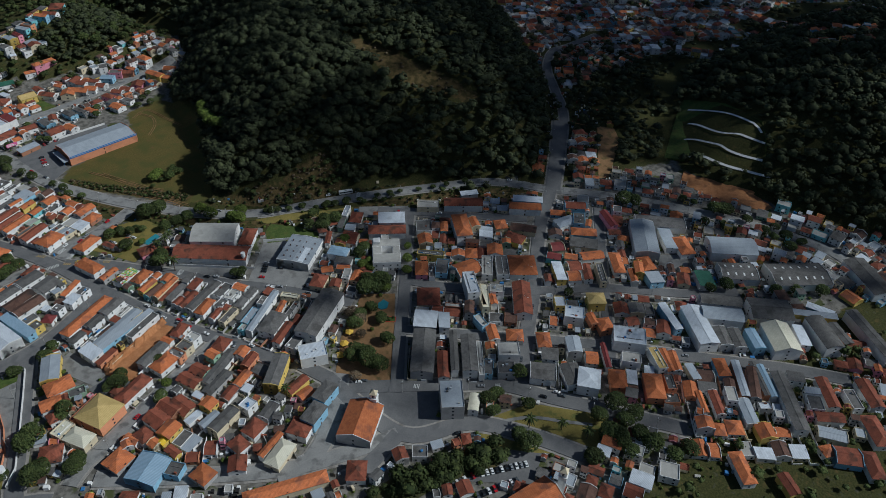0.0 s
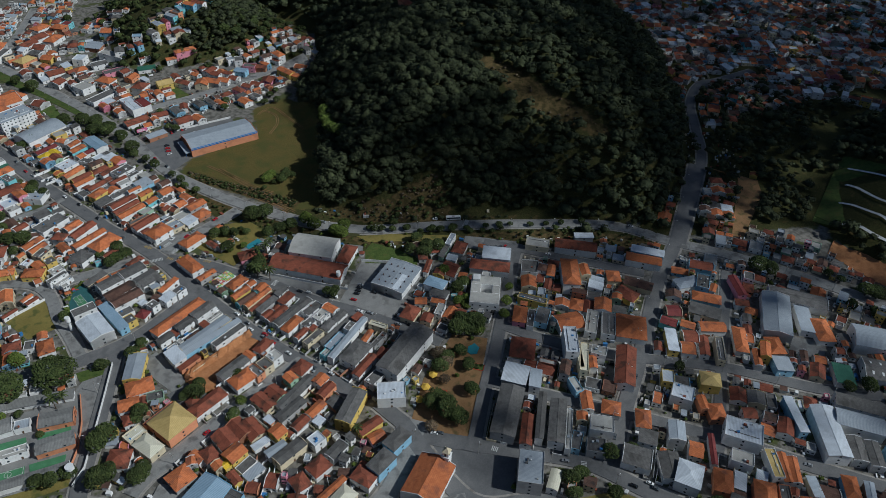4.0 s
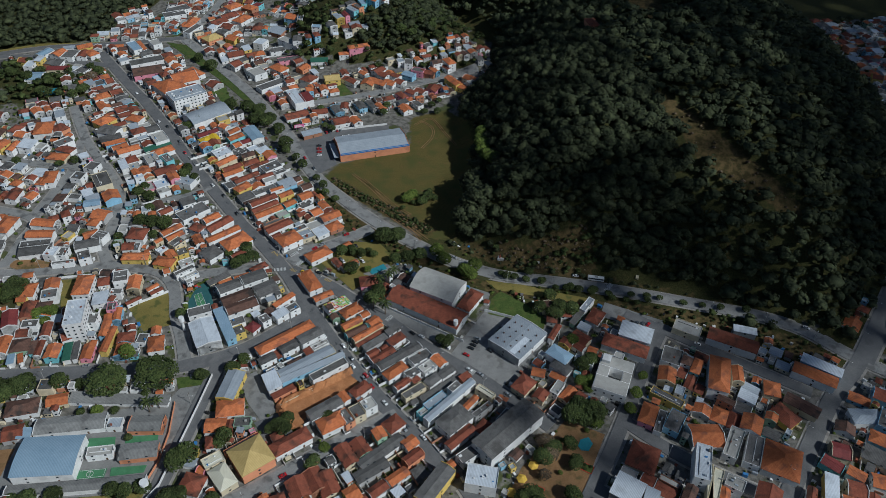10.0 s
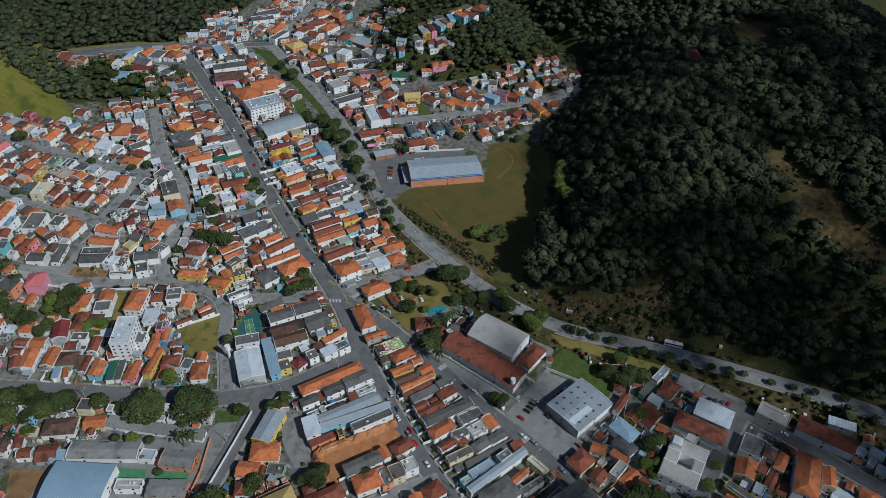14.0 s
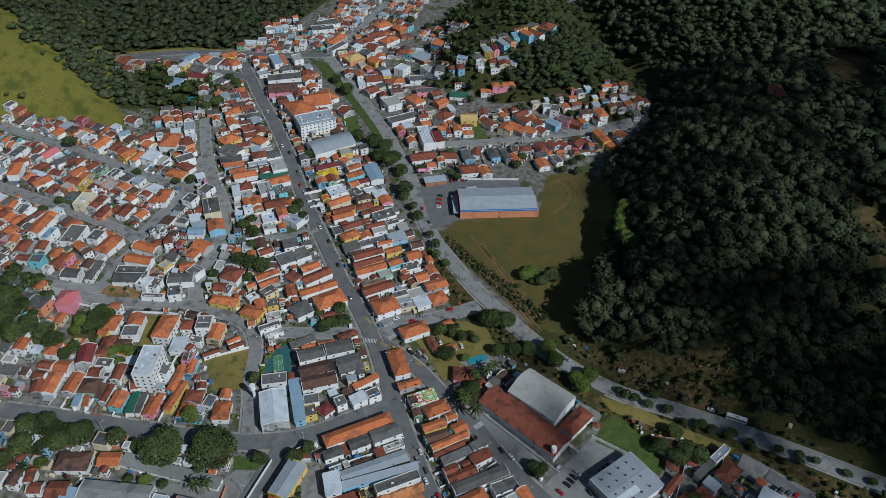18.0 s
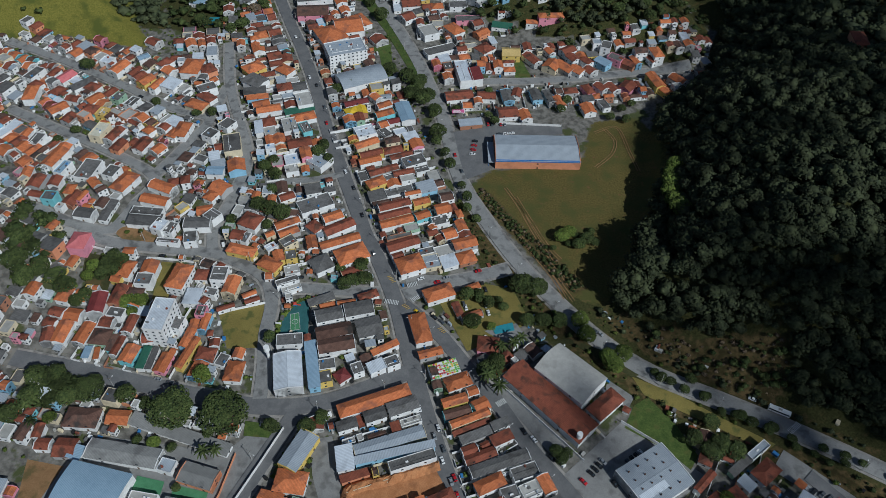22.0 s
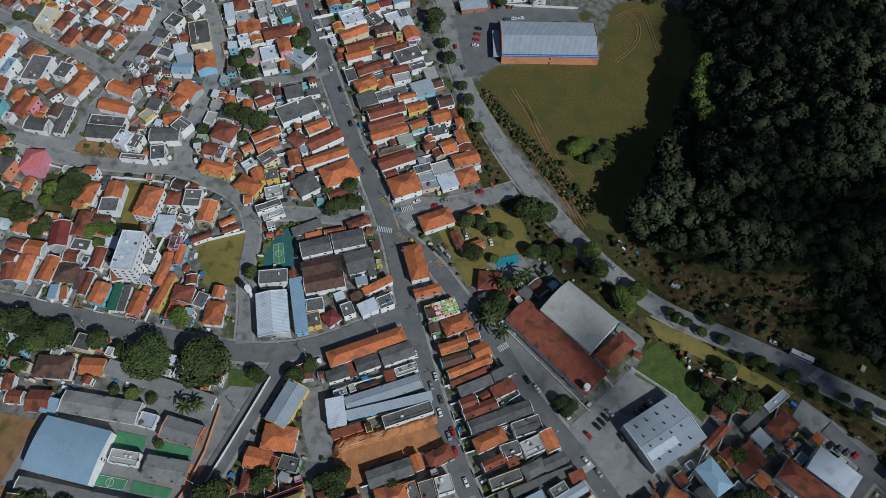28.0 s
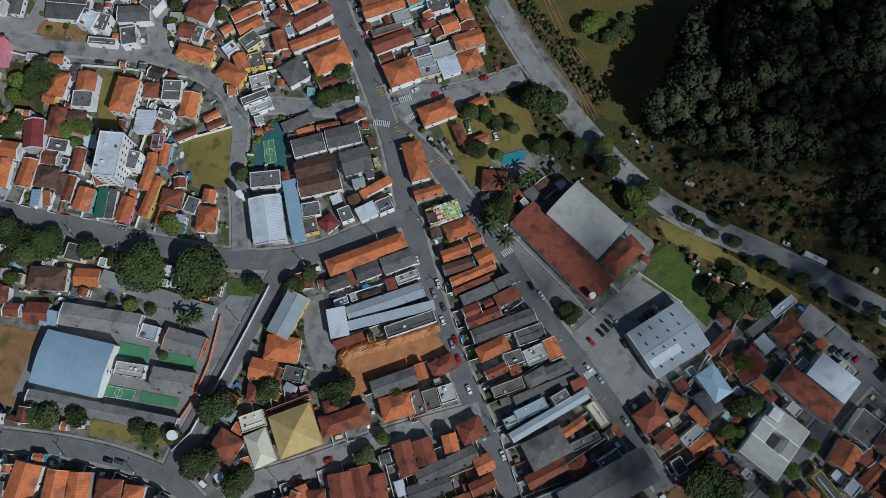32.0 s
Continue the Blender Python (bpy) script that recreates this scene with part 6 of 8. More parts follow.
house(156.4, 32.7, 31.4, 21.9, -37, 9, "bs", wall="white", kind="sports_hall")
house(175.2, 18.6, 19.2, 9.1, 48, 5.5, "ht", wall="white", kind="school_building")
house(80.3, 38.3, 12.8, 4.6, 24, 4.5, "gT")
house(173.7, -85.6, 42.0, 14.7, 33, 10, "ga", wall="white", kind="hall")
house(153.2, -110.9, 16.5, 12.3, -21, 8, "fw", wall="white", kind="shop_building")
market = house(197.5, -18.7, 29.7, 23.4, 38, 6.5, "gc", wall="white", kind="supermarket", rise=0.8)
child("roof_panel", Shape().box(-13.6, -7.5, 6.95, 2.5, -3.5, 7.14).mesh("roof_panel", WHITE_ROOF), market, "row of white translucent roof sheets")
for u in (-10, -4, 2, 8):
    for v in (-8.5, -2, 3, 8):
        child("roof_vent", Shape().box(u - 0.3, v - 0.3, 6.7, u + 0.3, v + 0.3, 7.9).mesh("roof_vent", TILE_OLD), market, "small dark roof vent")
house(250.7, 3.0, 13.6, 4.1, 43, 5, "fc")
house(-51.0, -79.9, 68.4, 5.7, -4, 4.5, "gl", wall="white", kind="clinic_building")
house(-67.3, -61.2, 30.9, 23.6, -6, 7, "bu", wall="white", kind="sports_hall", rise=1.6)
house(307.9, -27.4, 17.3, 10.2, -39, 5, "fs")
house(343.4, -35.7, 13.7, 5.1, -25, 6, "sw")
house(271.7, -76.9, 19.4, 5.5, -46, 5, "fa")
house(411.5, -159.8, 40.2, 17.5, 46, 7.5, "gc", wall="white", kind="warehouse")
house(437.7, -154.2, 38.6, 12.9, -45, 6.5, "ga", kind="warehouse")
house(454.8, -206.7, 34.0, 19.9, -41, 8, "bc", kind="warehouse")
house(435.4, -225.6, 26.4, 17.4, -41, 6, "ga", kind="warehouse", lights=8)
house(466.9, -253.8, 42.1, 23.1, -35, 6.5, "ga", kind="warehouse", lights=12)
house(444.5, -283.0, 17.1, 4.8, -71, 7, "sw")
house(351.7, -291.5, 25.9, 6.0, 38, 6, "gd")
house(148.0, -170.9, 26.4, 19.2, 39, 6.2, "gT", wall="white", kind="church", detail=1)
house(207.3, -200.0, 12.1, 5.8, 43, 6, "be", kind="pavilion")
house(104.0, -85.4, 28.0, 6.4, 31, 4.5, "ga")
house(128.3, -111.2, 24.9, 8.8, 45, 8.5, "ga", wall="yellow")
house(-26.8, 316.3, 31.1, 20.3, 27, 11, "fc", wall="white", detail=2, kind="factory_building")
house(-7.8, 285.0, 36.5, 21.0, 33, 6.5, "bc", wall="white", kind="warehouse")
house(131.9, 217.1, 59.2, 27.8, 7, 7.5, "gc", wall="orange", kind="supermarket")
house(-45.1, 341.4, 23.4, 22.3, -55, 7, "hT", wall="white")
house(-33.4, 356.3, 24.0, 22.9, 22, 7, "gT", wall="white")
house(348.0, 296.1, 17.5, 9.2, -89, 8, "ht", wall="brick")
house(189.0, -268.4, 26.7, 16.4, -5, 10, "gT", wall="white", kind="church")


yard_walls = Heap()


def row(points, depth, tile=0.62, tall=0.25, wide=8.5, detail=1, seed=0, gap=0.6):
    """Plots side by side along a street frontage, houses to the left of the line (depth > 0) or to the right."""
    r = random.Random(int(points[0][0] * 31 + points[0][1] * 17 + seed))
    sign, depth = (1, depth) if depth > 0 else (-1, -depth)
    for (ax, ay), (bx, by) in zip(points, points[1:]):
        length = math.hypot(bx - ax, by - ay)
        ux, uy = (bx - ax) / length, (by - ay) / length
        nx, ny = -uy * sign, ux * sign
        rot = math.degrees(math.atan2(uy, ux))
        at = 0.0
        place = Matrix.Translation((ax, ay, 0)) @ Matrix.Rotation(radians(rot), 4, "Z")
        while at < length - 3:
            paint = WALLS[r.choice(["white"] * 5 + ["grey", "cream", "brick"])]
            top, z = r.uniform(1.7, 2.5), gz(ax + ux * at + nx * depth / 2, ay + uy * at + ny * depth / 2)
            along = np.linspace(0, sign * depth, 9)
            kept = taken[(ax + ux * at - uy * along - X0).astype(int).clip(0, 1719), (ay + uy * at + ux * along - Y0).astype(int).clip(0, 1179)]
            if z < 3 and not ((kept[1:] == 1) | (kept[1:] == 3)).any():
                lot = Shape().box(at - 0.09, min(0, sign * depth), z, at + 0.09, max(0, sign * depth), z + top)
                if r.random() < 0.7:
                    lot.box(at + 0.1, -0.09, z, min(at + r.uniform(3, 6), length), 0.09, z + top * 0.85)
                yard_walls.add(lot, paint, place)
            w = min(r.uniform(0.7, 1.35) * wide, length - at)
            mid = at + w / 2
            at += w
            back = r.uniform(0, 2.0)
            while back < depth - 3:
                d = min(r.uniform(7, 13), depth - back)
                if depth - back - d < 3:
                    d = depth - back
                cx, cy = ax + ux * mid + nx * (back + d / 2), ay + uy * mid + ny * (back + d / 2)
                ww, dd = w - gap * r.uniform(0.3, 2), d - r.uniform(0.2, 1.5)
                skew = r.uniform(-2, 2)
                back += d
                if r.random() < 0.1 or ww < 2.5 or dd < 2.5:
                    back += r.uniform(0, 3)
                    continue
                if share(cx, cy, ww, dd, rot) > 0.16:
                    continue
                tiled = r.random() < tile
                h = r.uniform(5.6, 7.2) if r.random() < tall else r.uniform(2.9, 4.0)
                if tiled:
                    code = r.choice("ggggh") + r.choice("TTTtttd")
                else:
                    code = r.choice(["fa", "fs", "fs", "sc", "ga", "ga", "fs", "sw", "sa", "gd", "fw", "sw"])
                turn = rot
                if code[0] != "f" and (r.random() < 0.5) != (dd > ww):
                    ww, dd, turn = dd, ww, rot + 90
                if code[0] != "f" and dd > ww * 1.5:
                    ww, dd, turn = dd, ww, turn + 90
                spot = (round(cx, 1), round(cy, 1), round(ww, 1), round(dd, 1), round((turn + skew + 90) % 180 - 90), round(h, 1), code)
                if NEAR[0] < cx < NEAR[2] and NEAR[1] < cy < NEAR[3]:
                    house(*spot)
                else:
                    heap_house(far_houses, *spot)
                if code[0] == "f" and r.random() < 0.3 and NEAR[0] < cx < NEAR[2]:
                    tank(cx + r.uniform(-1.5, 1.5), cy + r.uniform(-1.5, 1.5), gz(cx, cy) + h)


row([(-299, 285), (-243, 266), (-188, 244), (-135, 220), (-111, 212)], -24)
row([(-260, 215), (-207, 193), (-161, 175), (-129, 159)], 24)
row([(-306, 300), (-250, 282), (-194, 259), (-140, 234), (-114, 225)], 22)
row([(-252, 199), (-199, 178), (-155, 161), (-134, 145)], -24)
row([(-190, 109), (-156, 103), (-134, 103)], 22)
row([(-276, 244), (-222, 224), (-171, 206), (-127, 188)], 22)
row([(-235, 169), (-186, 147), (-149, 132)], 22)
row([(16, 103), (-6, 153), (-27, 201), (-53, 255), (-79, 310)], 30)
row([(-65, 183), (-96, 248)], -25)
row([(-69, 177), (-104, 247)], 22)
row([(-68, 139), (-89, 130), (-109, 142)], 24)
row([(39, 97), (16, 146), (-10, 203), (-30, 245)], -45, tile=0.85)
row([(-54, 274), (-84, 340), (-107, 382)], 30)
row([(-58, 327), (-86, 383)], -30)
row([(73, 84), (28, 174), (-7, 237)], -40, detail=1)
row([(56, 294), (135, 309), (212, 333), (253, 345)], 22)
row([(62, 280), (134, 295), (210, 318), (242, 328)], -22)
row([(-5, 388), (53, 404), (119, 402)], 24)
row([(16, 351), (67, 362), (109, 372)], 24)
row([(-29, 435), (20, 457), (85, 448)], 24)
row([(35, 312), (99, 337)], 22)
row([(108, 420), (152, 435), (187, 465)], 18, tall=0.8)
row([(108, 397), (151, 404)], 18)
row([(-106, 459), (-67, 458)], 25)
row([(-115, 500), (-79, 517)], 25)
row([(-68, 528), (-18, 525)], 22)
row([(-33, 460), (-10, 510), (12, 574)], 25)
row([(-31, 447), (-3, 504), (19, 567)], -25)
row([(-239, 395), (-198, 413), (-150, 399)], 22)
row([(-158, 428), (-120, 433)], 18)
row([(-12, 482), (46, 507), (95, 486)], 22)
row([(-120, 10), (-93, 7), (-66, 6), (-38, 3)], 26)
row([(-126, 33), (-99, 32), (-71, 32), (-46, 29)], 26)
row([(-128, 44), (-102, 46), (-91, 46)], 22)
row([(-79, 85), (-55, 85), (-40, 80)], -22)
row([(127, -96), (114, -71), (100, -43), (88, -17), (78, 5)], 40, tile=0.6)
row([(138, -95), (124, -67), (108, -39), (95, -9), (84, 17)], -28, tile=0.75)
row([(188, -77), (168, -52), (149, -29), (131, -8), (114, 12)], 25, tile=0.6)
row([(203, -78), (189, -60)], -25)
row([(20, -108), (38, -99), (66, -86), (99, -72), (116, -65)], -40)
row([(53, -83), (79, -72), (101, -63)], 20)
row([(-90, -103), (-65, -103), (-40, -105), (-14, -112)], -25)
row([(-89, -109), (-64, -110), (-39, -112), (-18, -117)], -50)
row([(207, -40), (227, -55)], 26)
row([(246, -90), (266, -114), (297, -141)], 25)
row([(285, -38), (310, -60), (347, -94)], -25)
row([(260, -71), (318, -119)], 25)
row([(217, -127), (241, -150), (267, -174)], 25)
row([(234, -103), (261, -127), (290, -152)], -22)
row([(189, -160), (213, -180), (239, -200)], 25, tile=0.4)
row([(208, -136), (234, -159), (261, -180)], -25, tile=0.4)
row([(313, -149), (345, -173)], 25, tile=0.9)
row([(334, -131), (365, -156)], 25, tile=0.9)
row([(357, -113), (386, -137)], 25, tile=0.9)
row([(378, -95), (404, -117)], 25, tile=0.7)
row([(274, -181), (307, -214)], 25)
row([(301, -157), (336, -184)], -25)
row([(351, -179), (387, -211)], 25)
row([(368, -162), (381, -172)], 25)
row([(388, -142), (401, -155)], 25)
row([(405, -126), (416, -137)], 25)
row([(312, -217), (337, -247)], 25)
row([(340, -190), (373, -217)], -25)
row([(265, -187), (296, -217)], -28)
row([(246, -209), (271, -238)], 25)
row([(301, -224), (329, -254), (354, -280), (373, -301)], -25)
row([(271, -257), (293, -282)], 25)
row([(309, -274), (352, -317)], 25)
row([(289, -288), (340, -334)], 25)
row([(382, -310), (398, -332)], -30)
row([(354, -329), (370, -346)], 25)
row([(276, -298), (347, -357)], 25)
row([(191, -61), (209, -70)], 22)
row([(208, -42), (224, -50)], 22)
row([(223, -23), (239, -30)], 22)
row([(241, -8), (257, -14)], 20)
row([(417, -73), (437, -91)], 20, tile=0.3)
row([(445, -50), (472, -69)], 20)
row([(470, -29), (500, -45)], 20)
row([(609, 148), (695, 104), (782, 48), (839, 17)], 22, detail=0)
row([(663, 84), (721, 44), (761, -19)], 22, detail=0)
row([(626, 183), (724, 128), (817, 73), (849, -44)], 22, detail=0)
row([(630, 227), (756, 155), (883, 77), (909, -85)], 22, detail=0)
row([(640, 270), (789, 183), (923, 103), (1105, -12)], 22, detail=0)
row([(742, -91), (785, -137)], 22, detail=0)
row([(789, -67), (823, -121)], 22, detail=0)
row([(55, -139), (98, -166), (116, -169)], 22)
row([(22, -118), (57, -133), (83, -145)], 22)
row([(17, -80), (43, -72), (70, -68)], 25)
row([(30, -112), (58, -99), (89, -87), (122, -79)], 25)
row([(58, -130), (79, -119), (117, -103)], 25)
row([(129, -186), (162, -200), (179, -213)], -25)
row([(124, -195), (161, -212), (175, -222)], 22)
row([(-289, 267), (-238, 248), (-195, 232)], 20)
row([(-99, 56), (-84, 49)], 22)


# ---- yards behind the houses: outbuildings, past counting ----
SEG = np.concatenate([np.c_[l[:-1], l[1:]] for _, w, l in ROAD_LINES])


def street_angle(x, y):
    """The direction and distance of the nearest street."""
    a, b = SEG[:, :2], SEG[:, 2:]
    d = b - a
    s = np.clip(((x - a[:, 0]) * d[:, 0] + (y - a[:, 1]) * d[:, 1]) / (d * d).sum(1), 0, 1)
    near = np.hypot(x - a[:, 0] - s * d[:, 0], y - a[:, 1] - s * d[:, 1])
    k = int(near.argmin())
    return math.degrees(math.atan2(d[k, 1], d[k, 0])), float(near[k])


HIGHWAY = next(l for n, w, l in ROAD_LINES if n == "highway")


def highway_near(x, y):
    return float(np.hypot(HIGHWAY[:, 0] - x, HIGHWAY[:, 1] - y).min())


def infill(x0, y0, x1, y1, step, reach, tile, seed, heap, keep_off=()):
    r = random.Random(seed)
    x = x0
    while x < x1:
        y = y0
        while y < y1:
            cx, cy = x + r.uniform(-0.4, 0.4) * step, y + r.uniform(-0.4, 0.4) * step
            y += step
            if taken[int(cx - X0), int(cy - Y0)] or any(float(inside_depth(p, cx, cy)) > 0 for p in keep_off):
                continue
            rot, far = street_angle(cx, cy)
            if far > reach or r.random() < 0.12 or (highway_near(cx, cy) < 24 and cy > -60):
                continue
            for w, d in ((11, 9), (9, 7), (7.5, 6), (6, 5), (4.6, 3.8), (3.4, 3)):
                w, d = w * r.uniform(0.85, 1.15), d * r.uniform(0.85, 1.15)
                if r.random() < 0.5:
                    w, d = d, w
                if share(cx, cy, w + 0.4, d + 0.4, rot) <= 0.02:
                    h = r.uniform(2.6, 3.6) if r.random() < 0.75 else r.uniform(5, 6.8)
                    code = r.choice(["gT", "gt", "gt", "gd", "gT", "ht"]) if r.random() < tile else r.choice(["fa", "fs", "sa", "sa", "ga", "sc", "fs", "sd", "sw", "fs", "fc"])
                    turn = rot
                    if code[0] in "gh" and d > w:
                        w, d, turn = d, w, rot + 90
                    if w * d > 24 and NEAR[0] < cx < NEAR[2] and NEAR[1] < cy < NEAR[3] and len(near_sheds) < 130:
                        near_sheds.append(house(round(cx, 1), round(cy, 1), round(w, 1), round(d, 1), round(turn), round(h, 1), code, kind="outbuilding", detail=0))
                    else:
                        heap_house(heap, cx, cy, w, d, turn, h, code, windows=h > 3)
                    break
        x += step


near_sheds = []
HILLS = (WOODED_HILL, PASTURE_HILL, TERRACE_HILL, FIELD)
infill(-400, -100, 70, 340, 5.0, 42, 0.36, 1, sheds, HILLS)
infill(-160, -300, 330, 150, 5.0, 40, 0.42, 2, sheds, HILLS)
infill(330, -360, 620, -20, 5.5, 45, 0.5, 3, sheds, HILLS)
infill(-140, 330, 270, 620, 6.0, 45, 0.6, 4, far_houses, HILLS + (NORTH_WOOD,))
infill(560, 60, 1150, 420, 8.0, 400, 0.55, 5, far_houses, HILLS)
far_houses.put("far_houses", "crowded small far houses with tiled and grey roofs")
sheds.put("outbuildings", "small back-yard outbuildings and lean-tos between the houses")
fittings.put("roof_fittings", "vents, hatches and pipes on the flat roofs")
yard_walls.put("yard_walls", "low rendered walls between the house plots")

# ---- clutter in the yards: past counting ----
clutter, r = Heap(), random.Random(77)
CLUTTER = [WALLS["white"], WALLS["white"], FIBRE, METAL, TILE_RED, SLAB, TANK, WALLS["cream"], RUBBER]
for _ in range(15000):
    x, y = r.uniform(-330, 560), r.uniform(-330, 330)
    if taken[int(x - X0), int(y - Y0)] or gz(x, y) > 0.6 or float(inside_depth(FIELD, x, y)) > 0:
        continue
    turn, far = street_angle(x, y)
    if far > 36 or highway_near(x, y) < 16:
        continue
    a, b, c = r.uniform(0.4, 1.6), r.uniform(0.3, 1.0), r.uniform(0.5, 2.4)
    clutter.add(Shape().box(-a, -b, 0, a, b, c), r.choice(CLUTTER), pose(x, y, gz(x, y), 0, 0, turn + r.choice((0, 90)) + r.uniform(-6, 6)))
clutter.put("yard_clutter", "crates, low sheds and bins standing in the back yards")



# ---- trees ----
def crown_mesh(name, seed, material, clumps=560, flat=0.75, leaf=1.0, core=0.8):
    """A crown of many small leaf clumps on the outside of a lumpy ellipsoid, radius about 1."""
    r = np.random.default_rng(seed)
    verts, faces = [], []
    lobes = r.normal(0, 1, (7, 3))
    lobes /= np.linalg.norm(lobes, axis=1)[:, None]
    for _ in range(clumps):
        v = r.normal(0, 1, 3)
        v /= np.linalg.norm(v)
        if v[2] < -0.55:
            v[2] *= -1
        reach = (core + (1 - core) * max(0, (lobes @ v).max() - 0.55) / 0.45) * r.uniform(0.8, 1.03)
        c = v * reach * (1, 1, flat)
        size = r.uniform(0.06, 0.125) * leaf
        ring = r.normal(0, 1, (5, 3))
        ring /= np.linalg.norm(ring, axis=1)[:, None]
        n = len(verts)
        a = np.cross(v, (0.3, 0.5, 0.81))
        a /= np.linalg.norm(a)
        b = np.cross(v, a)
        for k in range(5):
            q = 1.2566 * k + r.uniform(0, 0.5)
            verts.append(c + (a * math.cos(q) + b * math.sin(q)) * size * r.uniform(0.7, 1.3) - v * size * r.uniform(0, 0.5))
        verts += [c + v * size * 0.6, c - v * size * 0.5]
        faces += [(n + k, n + (k + 1) % 5, n + 5) for k in range(5)] + [(n + (k + 1) % 5, n + k, n + 6) for k in range(5)]
    return mesh(name, verts, faces, material)


def trunk_mesh(name, seed):
    """A tapered trunk of height 1 that parts into limbs inside a crown of radius 1 at 1.25."""
    r = random.Random(seed)
    s = Shape()
    s.tube(0, 0, -0.3, 0.65, 0.1, 0.065, 7)
    for k in range(5):
        q = 1.2566 * k + r.uniform(-0.3, 0.3)
        ex, ey, ez = 0.5 * math.cos(q), 0.5 * math.sin(q), r.uniform(1.05, 1.4)
        n = 5
        ring = [(math.cos(6.2832 * i / n), math.sin(6.2832 * i / n)) for i in range(n)]
        s.add([(0.05 * c, 0.05 * t, 0.6) for c, t in ring] + [(ex + 0.015 * c, ey + 0.015 * t, ez) for c, t in ring], [(i, (i + 1) % n, (i + 1) % n + n, i + n) for i in range(n)])
    return s.mesh(name, BARK)


def palm_mesh(name):
    s = Shape()
    for k in range(13):
        q = 6.2832 * k / 13
        c, t = math.cos(q), math.sin(q)
        up = 0.35 if k % 2 else 0.1
        prev = (0.0, 0.0, 0.0)
        for i in range(1, 5):
            f = i / 4
            now = (f * c, f * t, up * f * 2.4 - 1.1 * f * f * (0.5 + up))
            wide0, wide1 = 0.13 * math.sin(math.pi * (0.15 + 0.8 * (i - 1) / 4)), 0.13 * math.sin(math.pi * (0.15 + 0.8 * f))
            s.add([(prev[0] - t * wide0, prev[1] + c * wide0, prev[2] - 0.05), prev, (prev[0] + t * wide0, prev[1] - c * wide0, prev[2] - 0.05),
                   (now[0] - t * wide1, now[1] + c * wide1, now[2] - 0.05), now, (now[0] + t * wide1, now[1] - c * wide1, now[2] - 0.05)], [(0, 1, 4, 3), (1, 2, 5, 4)])
            prev = now
    return s.mesh(name, LEAF)


CROWNS = {"g": [crown_mesh("crown", k, LEAF) for k in range(4)], "b": [crown_mesh("crown", 10 + k, LEAF_BRIGHT) for k in range(3)],
          "G": [crown_mesh("crown", 50 + k, LEAF, 1700, leaf=0.58, core=0.62) for k in range(2)], "n": [crown_mesh("crown", 20, LEAF_BROWN, 330)], "y": [crown_mesh("crown", 30, LEAF_YELLOW, 330)]}
TRUNKS = [trunk_mesh("trunk", k) for k in range(3)]
PALM, PALM_TRUNK = palm_mesh("fronds"), Shape().tube(0, 0, -0.2, 1, 0.045, 0.03, 8).mesh("trunk", BARK)
TREE_WORDS = {"g": "broad dark green leafy street tree", "b": "bright green leafy tree in a yard", "n": "brownish half-bare tree in the square", "y": "small tree covered in yellow blossom", "p": "palm with arching fronds"}


def tree(kind, r, x, y):
    ob = new("palm_tree" if kind == "p" else "tree", None)
    ob.matrix_basis = pose(x, y, gz(x, y), 0, 0, dice.uniform(0, 360))
    tagged(ob, TREE_WORDS[kind], "palm" if kind == "p" else "tree", group="town trees")
    if kind == "p":
        t = child("trunk", PALM_TRUNK, ob)
        t.scale = (r * 1.6, r * 1.6, r * 2.2)
        c = child("fronds", PALM, ob, at=(0, 0, r * 2.2))
        c.scale = (r, r, r)
        return
    low = 0.62 if r > 7.5 else 0.85      # the broadest crowns are low and spreading
    t = child("trunk", dice.choice(TRUNKS), ob)
    t.scale = (r, r, r * 0.95 * low)
    c = child("crown", dice.choice(CROWNS["G" if kind == "g" and r > 7.5 else kind]), ob, at=(0, 0, r * 1.2 * low))
    wide = 1.12 if r > 7.5 else 1.0
    c.scale = (r * dice.uniform(0.98, 1.14) * wide, r * dice.uniform(0.92, 1.12) * wide, r * dice.uniform(0.95, 1.2) * low)


def trees(kind, r, spots):
    for x, y in spots:
        tree(kind, round(r * dice.uniform(0.75, 1.05), 2), x, y)


trees("g", 6.9, [(-73, -9)])
trees("g", 7.7, [(-107, -8), (-93, -8), (-113, -4)])
trees("g", 6.6, [(-122, -6), (-109, -17), (-119, -18), (-101, -14), (-125, -28)])
trees("p", 4.0, [(-112, -31), (-98, -16)])
trees("b", 4.6, [(-106, -26)])
trees("g", 2.9, [(-58, -31.5), (-39.5, -33.2), (-29.9, -52.6)])
trees("b", 2.6, [(-49.6, -31.6)])
trees("g", 3.6, [(155.5, -10.5)])
tree("g", 11.0, -45, -15)
tree("g", 11.0, -19, -14)
trees("g", 5, [(6.5, -16)])
trees("g", 4.7, [(-62, -12), (-10, 37), (24, -14), (30, -8), (45, -60), (50, -59), (55, -56), (53, -62)])
trees("b", 6, [(-38, 8)])
trees("g", 5.6, [(28, 83), (34, 85), (23, 80)])
trees("g", 5.6, [(-73, -85), (-81, -85), (-61, -84), (-27, -87), (-18, -86), (-33, -85)])
trees("g", 6.9, [(-3, -74), (2, -71), (-5, -97), (0, -95)])
trees("g", 5.2, [(13, -104), (17, -99), (18, -65), (21, -62), (16, -102)])
trees("g", 3.9, [(68, -84), (66, -87), (77, -56), (-24, -24)])
trees("b", 3.9, [(74, -77), (-49, -32), (31, 99)])
trees("g", 6.9, [(130, 96), (137, 91), (127, 91)])
trees("b", 6.5, [(162, 72), (181, 44), (177, 48)])
